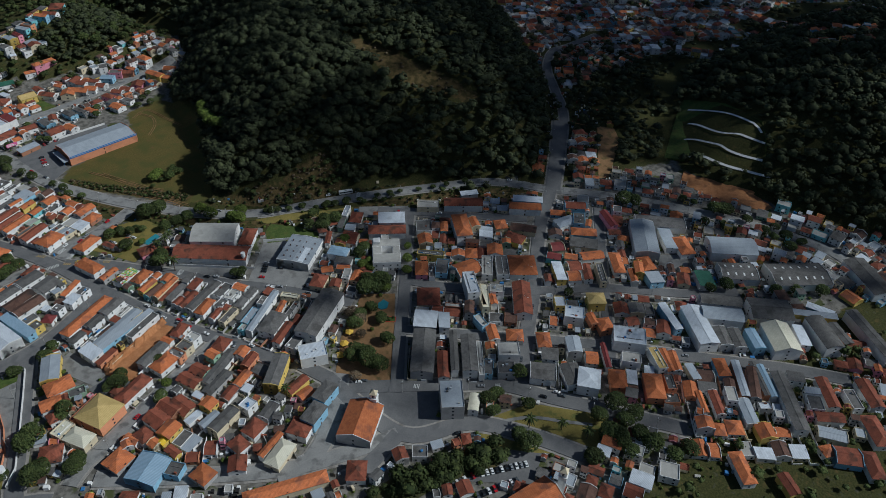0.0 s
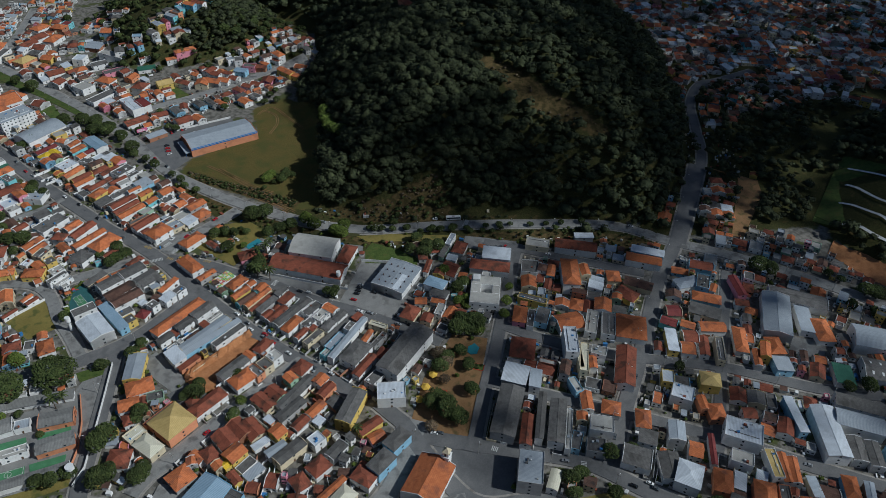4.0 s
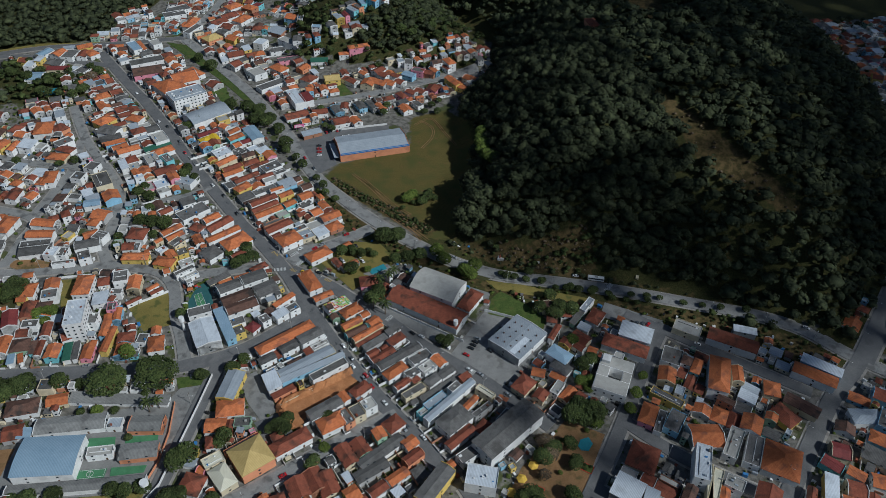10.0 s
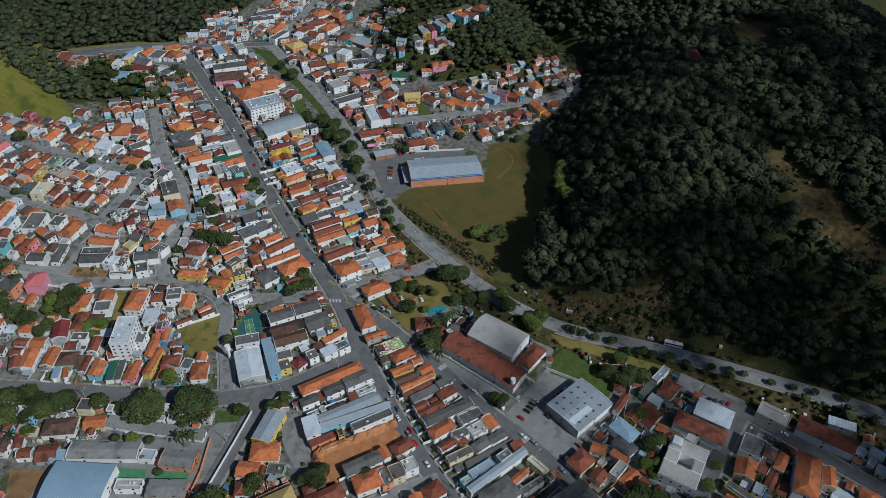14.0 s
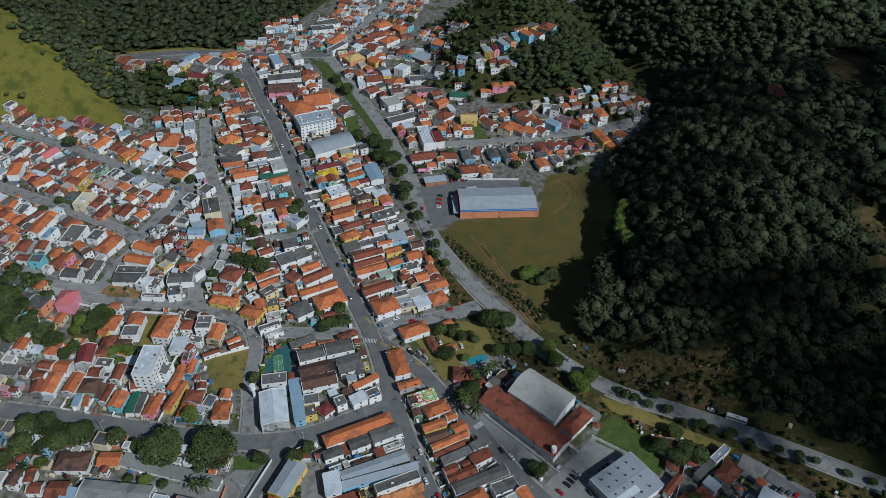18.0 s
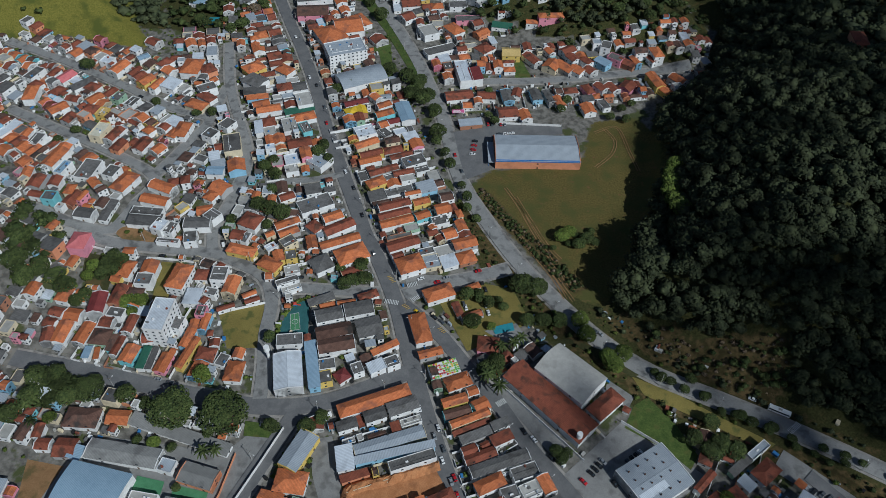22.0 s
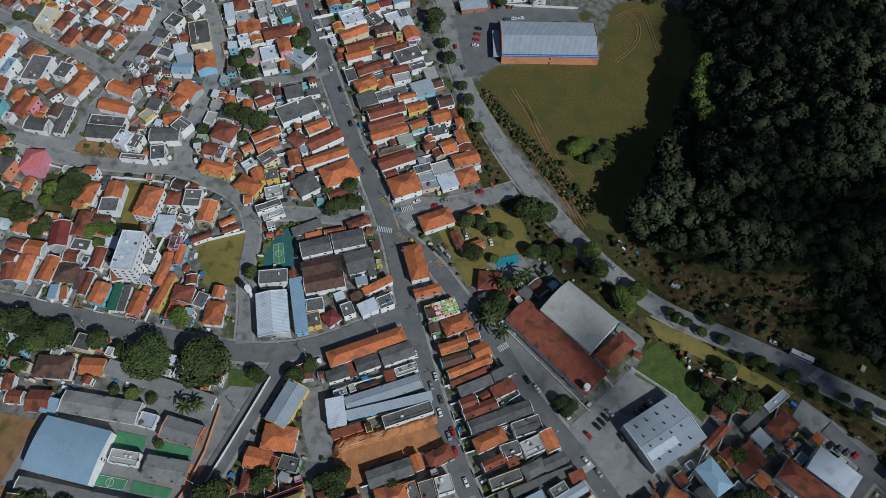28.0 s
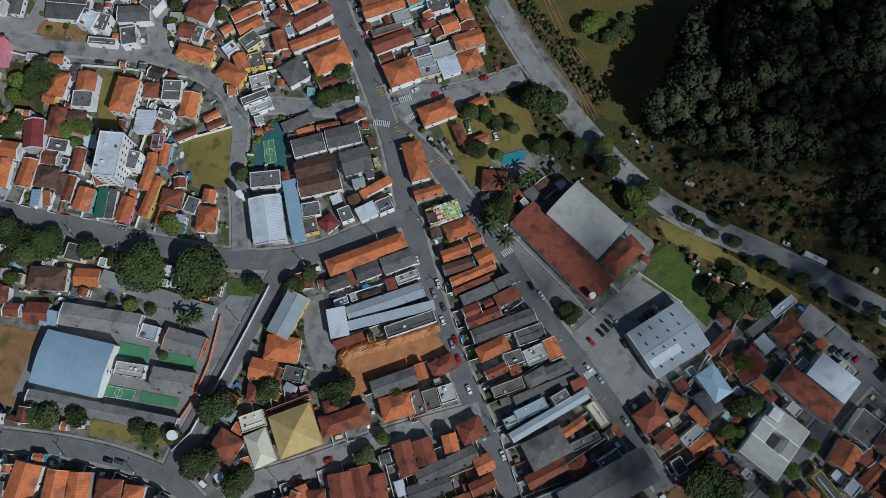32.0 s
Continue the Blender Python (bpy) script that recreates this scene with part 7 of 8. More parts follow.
trees("g", 6, [(115, 31), (117, 37), (111, 32)])
trees("p", 5, [(118, 45), (125, 48), (129, 52), (112, 25), (119, 19), (-16, -34), (-21, -36)])
trees("g", 5.2, [(103, 82), (109, 78), (96, 82), (101, 63)])
trees("g", 3, [(203, 44), (211, 39), (218, 35), (228, 32), (236, 24), (243, 23), (251, 20), (259, 16), (271, 9), (280, 6), (286, 2), (294, 3)])
trees("g", 6, [(227, -1), (233, 3), (239, 1)])
trees("g", 6.5, [(237, -43), (231, -45), (226, -80), (218, -83)])
trees("b", 4.7, [(229, -62), (232, -57), (231, -25)])
trees("g", 4.3, [(-60, 123), (-36, 121), (-60, 112), (18, 92), (30, 96)])
trees("g", 5.2, [(-118, 74), (-113, 69), (-119, 65), (-117, 79)])
trees("b", 4.3, [(-126, 70), (-126, 62), (-95, 53), (-89, 51), (-99, 49), (-104, 50)])
trees("g", 3.4, [(153, -14), (150, -10)])
trees("b", 1.7, [(-125.6, 108.9), (-120.2, 110.2), (-112.3, 104.0), (-119.7, 101.3)])
trees("g", 7.3, [(220, -82), (212, -80), (225, -81), (219, -75)])
trees("g", 7.7, [(177, -134), (181, -142), (175, -126)])
trees("g", 5.2, [(196, -98), (206, -97), (205, -110), (189, -103), (198, -127)])
trees("n", 5.2, [(194, -102), (193, -94)])
trees("b", 3.9, [(265, -58), (256, -70), (248, -80), (232, -46), (226, -56), (225, -87)])
trees("g", 6.5, [(213, -232), (214, -240), (259, -250), (273, -250), (269, -261), (277, -262), (254, -263), (256, -269), (236, -267), (268, -273), (268, -281), (272, -293), (282, -296), (255, -277)])
trees("g", 5.2, [(216, -202), (223, -202), (213, -210), (233, -219), (245, -198)])
trees("p", 4.5, [(223, -230), (237, -242), (244, -255), (126, -126)])
trees("g", 3, [(246, 23), (259, 17), (270, 13), (285, 10), (295, 7), (303, 4), (317, -3), (329, -7), (340, -11), (356, -16)])
trees("g", 6, [(232, 5), (219, 6), (229, 16)])
trees("b", 6, [(186, 52), (166, 62)])
trees("g", 5.6, [(150, 70), (141, 69), (132, 68)])
trees("g", 6.9, [(490, -169), (494, -175), (440, -116), (445, -123)])
trees("g", 5.2, [(500, -192), (496, -209), (504, -223), (508, -234), (477, -188), (469, -174), (509, -211), (495, -232), (406, -223), (418, -228), (441, -252), (454, -260), (467, -273)])
trees("g", 4.3, [(483, -143), (487, -151), (259, -200), (323, -166)])
trees("g", 5.6, [(-20, 272), (-25, 269), (-15, 276)])
trees("g", 6.9, [(38, 288), (33, 274), (60, 227), (47, 270)])
trees("g", 5.2, [(-18, 202), (-20, 193), (-49, 182), (-44, 167), (-42, 153), (-52, 173), (-12, 188)])
trees("g", 4.3, [(-154, 233), (-120, 225), (-109, 227), (-197, 192), (-203, 178)])
trees("g", 6.9, [(-224, 269), (-171, 78), (-162, 72), (-152, 62), (-157, 53), (-167, 62), (-142, 57), (-134, 52)])
trees("g", 5.2, [(-117, 78), (-117, 70), (-112, 77), (-121, 49), (-125, 44)])
trees("g", 4.3, [(60, 220), (68, 208), (73, 196), (89, 155), (96, 146), (88, 165), (83, 176), (54, 250)])
trees("g", 6, [(-46, 136), (-38, 134), (-29, 131)])
trees("b", 4.3, [(-98, 48), (-92, 51), (-92, 43)])
trees("g", 4.3, [(93, 285), (70, 259), (95, 256), (100, 249), (153, 282), (149, 271), (186, 267), (195, 279), (198, 266), (203, 287)])
trees("b", 8.2, [(221, 191), (222, 182), (219, 173), (225, 199), (221, 163), (223, 154)])
trees("b", 5.2, [(151, 137), (156, 142)])
trees("g", 4.3, [(167, 138), (162, 132), (172, 136)])
trees("g", 6.9, [(-194, 389), (-179, 379), (-158, 345), (-155, 367), (-115, 381), (-123, 347), (-131, 339)])
trees("n", 6.9, [(-120, 371)])
trees("g", 6.9, [(-23, 401), (-9, 379), (12, 299), (28, 291), (38, 282), (45, 265), (55, 253), (35, 269)])
trees("g", 6, [(205, 407), (215, 395), (228, 412), (193, 390), (183, 397), (219, 382)])
trees("g", 5.2, [(71, 505), (84, 477), (57, 532), (37, 545), (98, 396), (135, 384)])
trees("g", 2.6, [(152, 136), (160, 141), (146, 128), (170, 146), (156, 133)])
trees("g", 3, [(270, 43), (261, 46)])
trees("g", 3.2, [(222, 42), (230, 33), (206, 41), (245, 24), (261, 18)])
trees("g", 3, [(115, 82), (118, 77), (104, 80)])
trees("b", 3, [(112, 62), (102, 61)])
trees("n", 4.5, [(191, -92), (187, -113), (165, -140)])
trees("g", 4, [(206, -108), (177, -122), (178, -138)])
trees("b", 1.8, [(219, -89), (200, -124), (196, -112), (203, -93)])


# ---- woods: too many to count ----
def blob(seed, fine=2):
    """One woodland crown: a ragged, lumpy mass of foliage, radius about 1."""
    bm = bmesh.new()
    bmesh.ops.create_icosphere(bm, subdivisions=fine, radius=1.0)
    r = random.Random(seed)
    off = Vector((seed * 3.1, seed * 1.7, 0))
    for v in bm.verts:
        n = noise.noise(v.co * 1.5 + off) * 0.6 + r.uniform(-0.24, 0.24)
        v.co = v.co * (1.0 + n)
        v.co.x += r.uniform(-0.08, 0.08)
        v.co.y += r.uniform(-0.08, 0.08)
        v.co.z = v.co.z * 0.85 if v.co.z > 0 else v.co.z * 0.5
    vs, fs = np.array([v.co[:] for v in bm.verts]), np.array([[v.index for v in f.verts] for f in bm.faces])
    bm.free()
    return vs, fs


def leafy(seed, clumps, fine=1.0):
    """A woodland crown: a dark ragged core with leaf clumps standing out of it."""
    vs, fs = blob(seed, 1)
    r = np.random.default_rng(seed)
    verts, faces = list(vs * 0.8), list(fs)
    for _ in range(clumps):
        v = r.normal(0, 1, 3)
        v[2] = abs(v[2]) * 0.9 - 0.15
        v /= np.linalg.norm(v)
        c = v * r.uniform(0.66, 1.08) * (1, 1, 0.85)
        size = r.uniform(0.13, 0.28) * fine
        a = np.cross(v, (0.3, 0.5, 0.81))
        a /= np.linalg.norm(a)
        b = np.cross(v, a)
        n = len(verts)
        for k in range(5):
            q = 1.2566 * k + r.uniform(0, 0.6)
            verts.append(c + (a * math.cos(q) + b * math.sin(q)) * size * r.uniform(0.7, 1.35) - v * size * r.uniform(0.1, 0.7))
        verts.append(c + v * size * 0.55)
        faces += [(n + k, n + (k + 1) % 5, n + 5) for k in range(5)]
    return np.array(verts), np.array(faces)


BLOBS = [leafy(k, 84, 0.72) for k in range(10)]
COARSE = [leafy(20 + k, 24) for k in range(6)]
PUFF = blob(40, 1)


def wood(name, poly, spacing, size, seed, material, label, clear=(), sparse=0.0, kinds=BLOBS, lift=2.5, over=False):
    r = np.random.default_rng(seed)
    p = np.array(poly)
    lo, hi = np.maximum(p.min(0), (-480, -455)), np.minimum(p.max(0), (1190, 700))
    gx, gy = np.meshgrid(np.arange(lo[0], hi[0], spacing), np.arange(lo[1], hi[1], spacing * 0.87), indexing="ij")
    gx = gx + r.uniform(-0.45, 0.45, gx.shape) * spacing
    gy = gy + r.uniform(-0.45, 0.45, gy.shape) * spacing
    on = inside_depth(poly, gx, gy) > (0.3 if over else 1.5)
    for c in clear:
        on &= inside_depth(c, gx, gy) <= 0
    held = taken[(gx - X0).astype(int).clip(0, 1719), (gy - Y0).astype(int).clip(0, 1179)]
    on &= (held != 2) & (held != 1) if over else held == 0
    on &= r.random(gx.shape) >= sparse
    xs, ys = gx[on], gy[on]
    zs = ground_z(xs, ys)
    verts, faces, n = [], [], 0
    for x, y, z in zip(xs, ys, zs):
        vs, fs = kinds[r.integers(len(kinds))]
        s = size * (0.5 + 0.95 * r.random() ** 1.6)
        q = r.uniform(0, 6.28)
        c, t = math.cos(q), math.sin(q)
        v = vs @ np.array([[c, t, 0], [-t, c, 0], [0, 0, 1]]) * (s, s, s * r.uniform(0.65, 1.0)) + (x, y, z + s * r.uniform(0.45, 0.85) + r.uniform(0, lift))
        verts.append(v)
        faces.append(fs + n)
        n += len(vs)
    v, f = np.concatenate(verts), np.concatenate(faces)
    me = bpy.data.meshes.new(name)
    me.vertices.add(len(v))
    me.vertices.foreach_set("co", v.ravel())
    me.loops.add(f.size)
    me.loops.foreach_set("vertex_index", f.ravel())
    me.polygons.add(len(f))
    me.polygons.foreach_set("loop_start", np.arange(len(f)) * 3)
    me.polygons.foreach_set("use_smooth", [True] * len(f))
    me.update()
    me.validate()
    me.materials.append(material)
    return tagged(new(name, me), label, "woods", kind="stuff")


CLEAR_NORTH = [(255, 390), (285, 405), (275, 470), (250, 460)]
HILL_EAST = [(345, -30), (407, -46), (500, 28), (565, 108), (625, 215), (640, 300), (640, 450), (560, 640), (380, 720), (230, 620), (225, 585), (262, 450), (283, 404), (345, 400)]
wood("hill_woods", WOODED_HILL, 4.9, 4.6, 3, LEAF_FOREST, "dense dark green woodland covering the steep hill", (FIELD, CLEARING_TOP, CLEARING_FAR, CLEARING_FOOT, CLEAR_NORTH, NORTH_SLOPE, HILL_EAST))
wood("edge_woods", [(178, 92), (190, 82), (204, 92), (212, 138), (202, 146), (190, 116)], 5.0, 6.4, 41, LEAF_FOREST, "tall dark trees at the corner of the field", lift=7.0)
wood("west_grove", [(-193, 108), (-174, 110), (-149, 96), (-149, 82), (-147, 64), (-150, 50), (-161, 45)], 5.0, 4.3, 42, LEAF, "dense dark green grove beside the houses", lift=3.0)
wood("street_grove", [(-127, 1), (-110, 2), (-89, -5), (-90, -12), (-103, -15), (-104, -23), (-115, -28)], 4.6, 4.0, 43, LEAF, "dense roadside trees at the bend of the street", lift=2.0)
wood("court_hedge", [(-6.2, 41.1), (-7.2, 49.0), (-4.9, 57.2), (-0.8, 64.4), (5.3, 68.6), (4.4, 71.2), (-2.5, 66.5), (-7.3, 58.6), (-9.9, 49.4), (-8.6, 41.1)], 0.9, 1.0, 44, LEAF_BRIGHT, "clipped green hedge round the playground", kinds=COARSE, lift=0.0, over=True)
wood("park_belt", [(123.2, -209.2), (141.4, -208.6), (158.1, -211.4), (187.3, -219.3), (201.7, -226.6), (203.4, -236.3), (187.1, -238.1), (164.0, -228.2), (146.6, -226.5)], 4.2, 3.8, 45, LEAF, "thick garden trees above the car park", lift=1.5, over=True)
wood("far_hill_woods", HILL_EAST, 7.0, 5.0, 4, LEAF_FOREST, "dark woodland on the far side of the hill", (CLEARING_TOP, CLEARING_FAR, CLEAR_NORTH, NORTH_SLOPE), kinds=COARSE)
wood("terrace_woods", TERRACE_HILL, 8.0, 5.2, 6, LEAF_FOREST, "dark woodland on the terraced hillside", kinds=COARSE)
wood("north_woods", NORTH_WOOD, 6.5, 4.4, 7, LEAF_FOREST, "mixed green woodland beyond the last houses", kinds=COARSE)
wood("slope_trees", NORTH_SLOPE, 8.0, 3.6, 8, LEAF, "scattered trees between the houses on the slope", sparse=0.35, kinds=COARSE)
wood("pasture_trees", PASTURE_HILL, 16.0, 4.0, 9, LEAF, "few trees on the dry pasture hill", sparse=0.8, kinds=COARSE)
wood("valley_trees", VALLEY, 7.0, 4.0, 12, LEAF_FOREST, "dark trees in the valley beside the road", sparse=0.3, kinds=COARSE)
wood("yard_shrubs", [(-330, -90), (60, -260), (330, -330), (560, -250), (420, -70), (260, 10), (90, 150), (60, 330), (-120, 420), (-380, 330)], 5.5, 1.25, 11, LEAF_BRIGHT, "small shrubs and garden trees in the back yards", (PASTURE_HILL, BELT, NORTH_TREES), 0.5, COARSE, 0.0)
wood("bank_scrub", [(330, -8), (400, -45), (470, -130), (520, -230), (500, -235), (450, -130), (390, -60), (300, 0)], 6.0, 2.5, 13, LEAF, "scrubby trees along the main road", sparse=0.45, kinds=COARSE)
wood("far_town_trees", [(570, 60), (640, 0), (1150, 30), (1150, 420), (680, 420)], 13.0, 4.5, 31, LEAF_FOREST, "dark trees between the far houses", sparse=0.45, kinds=COARSE)
wood("south_garden_trees", [(150, -300), (560, -300), (620, -450), (120, -450)], 9.0, 3.2, 33, LEAF, "garden trees at the southern edge of town", sparse=0.5, kinds=COARSE)
wood("belt_woods", BELT, 6.0, 4.2, 15, LEAF_FOREST, "belt of dark trees below the pasture", kinds=COARSE)
wood("garden_woods", NORTH_TREES, 7.0, 3.8, 16, LEAF, "mixed garden trees round a villa", sparse=0.15, kinds=COARSE)
wood("upper_slope_woods", SLOPE_WOOD, 5.5, 3.8, 17, LEAF_FOREST, "dense trees above the terraced houses", kinds=COARSE)
wood("field_scrub", FIELD_BANK, 2.0, 1.15, 18, LEAF, "dark scrub on the bank of the field", (), 0.3, COARSE, 0.0)
wood("field_brush", FIELD_BANK, 2.6, 1.0, 28, LEAF_BROWN, "dry brown brush on the bank of the field", (), 0.5, COARSE, 0.0)
wood("foot_scrub", CLEARING_FOOT, 2.6, 1.1, 19, LEAF_BROWN, "low dry scrub at the foot of the wooded hill", (), 0.5, COARSE, 0.0)
wood("road_bank_scrub", ROAD_BANK, 3.2, 1.35, 23, LEAF, "dark scrub and bushes along the bank of the main road", sparse=0.6, kinds=COARSE, lift=0.3)
wood("hill_scrub", CLEARING_FOOT, 4.6, 2.2, 5, LEAF, "low scattered scrub at the foot of the hill", sparse=0.3, kinds=COARSE)
wood("verge_scrub", VERGE, 3.4, 1.7, 25, LEAF_FOREST, "dark bushes between the main road and the wood", sparse=0.25, kinds=COARSE, lift=0.3)
wood("clearing_scrub", CLEARING_TOP, 5.0, 1.3, 21, LEAF_BROWN, "dry brown bushes on the cleared slope", sparse=0.75, kinds=COARSE, lift=0.0)


# ---- an unseen broken cloud, added far above to shade the hill and parts of town ----
def cloud(name, areas, height, seed):
    """Many small puffs, out of view, whose shade falls on the given stretches of ground: (x0, y0, x1, y1, share
    shaded).
    """
    r = np.random.default_rng(seed)
    reach = height / sun_dir.z
    verts, faces, n = [], [], 0
    vs, fs = PUFF
    for x0, y0, x1, y1, cover in areas:
        puffs = int((x1 - x0) * (y1 - y0) * -math.log(1 - cover) / (math.pi * 9.7**2 * 0.8))
        for x, y in zip(r.uniform(x0, x1, puffs), r.uniform(y0, y1, puffs)):
            v = vs * r.uniform(7, 12) + (x + sun_dir.x * reach, y + sun_dir.y * reach, height + r.uniform(-40, 40))
            verts.append(v)
            faces.append(fs + n)
            n += len(vs)
    me = mesh(name, np.concatenate(verts).tolist(), np.concatenate(faces).tolist(), surface("cloud_white", (0.8, 0.8, 0.8), (0.9, 0.9, 0.9), 1.0, 0.02, 0.1, 0.0, vary=0.0))
    return tagged(new(name, me), "unseen broken cloud added to shade the hill and parts of town", "cloud", kind="stuff")


# rectangles of ground to darken; the cover is tuned for each
cloud("cloud", [(440, -40, 1300, 520, 0.9), (640, -500, 1300, -40, 0.8), (300, 8, 440, 60, 0.78), (300, 60, 440, 150, 0.7), (345, 150, 440, 420, 0.74), (270, 150, 345, 420, 0.36), (222, 30, 300, 150, 0.8), (228, 150, 270, 420, 0.3), (195, -130, 360, 10, 0.34), (195, -330, 440, -130, 0.22), (100, -90, 195, 100, 0.12), (360, -130, 440, 10, 0.66), (440, -300, 640, -40, 0.5)], 1500, 4)



# ---- parked and passing cars ----
def car_proto(paint):
    ob = new("car", None)
    s = Shape()
    outline = [(-2.05, 0.45), (-2.1, 0.75), (-1.95, 0.95), (-1.5, 1.0), (0.75, 1.0), (1.95, 0.8), (2.1, 0.6), (2.05, 0.35), (-1.95, 0.3)]
    for y0, y1 in ((-0.85, 0.85),):
        n = len(outline)
        s.add([(x, y0, z) for x, z in outline] + [(x, y1, z) for x, z in outline],
              [tuple(range(n)), tuple(range(2 * n - 1, n - 1, -1))] + [(i, i + n, (i + 1) % n + n, (i + 1) % n) for i in range(n)])
    child("body", s.mesh("body", paint), ob)
    g = Shape()
    g.add([(-1.55, -0.78, 0.99), (0.95, -0.78, 0.99), (0.95, 0.78, 0.99), (-1.55, 0.78, 0.99), (-1.1, -0.62, 1.42), (0.25, -0.62, 1.42), (0.25, 0.62, 1.42), (-1.1, 0.62, 1.42)],
          [(0, 1, 5, 4), (1, 2, 6, 5), (2, 3, 7, 6), (3, 0, 4, 7)])
    child("glazing", g.mesh("glazing", GLASS), ob, "dark glass all round")
    child("roof", Shape().slab([(-1.15, -0.64, 1.47), (0.3, -0.64, 1.47), (0.3, 0.64, 1.47), (-1.15, 0.64, 1.47)], 0.06).mesh("roof", paint), ob)
    for x in (-1.3, 1.3):
        for y in (-0.8, 0.8):
            w = Shape().tube(0, 0, -0.1, 0.1, 0.31, 0.31, 10).mesh("wheel", RUBBER)
            o = new("wheel", w)
            o.parent = ob
            o.matrix_basis = pose(x, y, 0.31, 90)
    return ob


CAR_WORDS = ["white", "silver", "black", "red", "grey", "yellow"]
CARS = [tagged(car_proto(p), f"{w} small car standing on the asphalt", "car", group="cars in the streets") for p, w in zip(CAR_PAINTS, CAR_WORDS)]
used = set()


def car(x, y, turn, colour):
    z = gz(x, y) + (0.62 if taken[int(x - X0), int(y - Y0)] == 1 else 0.25)
    m = pose(x, y, z, 0, 0, turn)
    if colour in used:
        copy_thing(CARS[colour], m)
    else:
        used.add(colour)
        CARS[colour].matrix_basis = m


def cars(colour, spots):
    for x, y in spots:
        car(x, y, street_angle(x, y)[0] + dice.choice((0, 180)), colour)


cars(0, [(79.0, 5.2), (90.1, -4.5), (94.3, -21.7), (109.9, -51.6), (128.0, -78.3), (163.2, -35.5), (139.0, -4.3), (110.1, 54.7), (67.1, 92.5), (-75.5, 340.2), (-49.7, 285.1), (2.0, 179.9), (-123.5, 220.9), (254.4, -221.6), (254.2, 34.9), (388.2, -36.4), (310.6, -38.1), (165.0, -143.4)])
cars(1, [(88.8, -9.5), (99.9, -32.1), (118.4, -71.1), (169.0, -40.0), (181.6, -57.4), (-61.7, 3.9), (82.5, 95.0), (174.2, 66.2), (289.6, -162.0), (268.6, -238.9), (221.4, -190.5), (341.1, -250.6), (372.0, -288.6)])
cars(2, [(133.8, -0.6), (148.2, -13.1), (188.2, -61.6), (190.4, -64.1), (-92.4, 87.6), (-44.5, -100.6), (-4.6, 83.5), (79.0, 64.8), (-41.6, 275.4), (-16.0, 225.1), (11.0, 164.7), (21.7, 140.2), (-169.8, 240.5), (245.6, -219.1), (164.8, -140.7), (188.4, -208.2), (285.5, -165.2)])
cars(3, [(77.2, 91.3), (103.8, -38.7), (101.3, -29.9), (51.6, -89.4), (-23.1, 230.4), (75.1, 208.6), (266.4, -177.8), (247.3, -194.9), (101.0, 103.2)])
cars(4, [(94.1, -15.6), (116.0, -64.7), (120.0, -69.1), (-54.6, 2.5), (-15.5, -4.4), (-39.4, -100.7), (171.3, 67.9), (83.5, 62.4), (-29.2, 249.3), (-8.7, 210.6), (35.1, 108.5), (-174.7, 192.9), (81.7, 192.2), (255.1, -225.4), (168.1, -144.6), (193.5, -214.1), (255.7, -189.4), (294.9, -159.5), (312.9, -230.4), (355.3, -268.8)])
cars(5, [(68.6, 67.2)])
for spot, paint in zip([(99.1, 87.5), (102.9, 87.0), (106.6, 89.7), (94.8, 77.1), (96.3, 74.5), (107.8, 77.8), (109.7, 72.6)], (0, 1, 2, 4, 0, 1, 0)):
    car(*spot, 110, paint)


# ---- road paint ----
def strip(points, width, lift, name, material, label):
    verts, faces = ribbon(np.array(points, float), width, lift)
    n = len(verts) // 2
    return tagged(new(name, mesh(name, verts[:n], [f for f in faces if max(f) < n], material)), label, "road marking", kind="structure")


def crosswalk(points):
    """White bars across a street from the first point to the second."""
    (ax, ay), (bx, by) = points
    length = math.hypot(bx - ax, by - ay)
    ux, uy = (bx - ax) / length, (by - ay) / length
    s = Shape()
    for k in range(int(length / 0.95)):
        at = 0.3 + 0.95 * k
        z = gz(ax, ay) + road_level[0] + 0.35
        p = [(ax + ux * (at + a) - uy * b, ay + uy * (at + a) + ux * b, z) for a, b in ((0, -1.6), (0.5, -1.6), (0.5, 1.6), (0, 1.6))]
        s.slab(p, 0.02)
    tagged(new("crosswalk", s.mesh("crosswalk", LINE)), "worn white zebra crossing bars", "road marking", kind="structure")


def hatch(points):
    (ax, ay), (bx, by) = points
    length = math.hypot(bx - ax, by - ay)
    ux, uy = (bx - ax) / length, (by - ay) / length
    s = Shape()
    z = gz(ax, ay) + road_level[0] + 0.37
    for k in range(int(length / 1.3)):
        at = 1.3 * k
        s.slab([(ax + ux * (at + a) - uy * b, ay + uy * (at + a) + ux * b, z) for a, b in ((0, -1.2), (0.35, -1.2), (0.95, 1.2), (0.6, 1.2))], 0.02)
    tagged(new("hatching", s.mesh("hatching", YELLOW_LINE)), "yellow painted hatching at the junction", "road marking", kind="structure")


def drain(points):
    """A pale concrete drain across the mown terraces."""
    line = smooth_line(points, 4.0)
    strip(line, 1.9, 0.8, "terrace_drain", WALLS["white"], "pale concrete drain along a terrace")


# ---- special things ----
def box_thing(name, label, category, x, y, z, turn):
    ob = new(name, None)
    ob.matrix_basis = pose(x, y, z, 0, 0, turn)
    return tagged(ob, label, category)


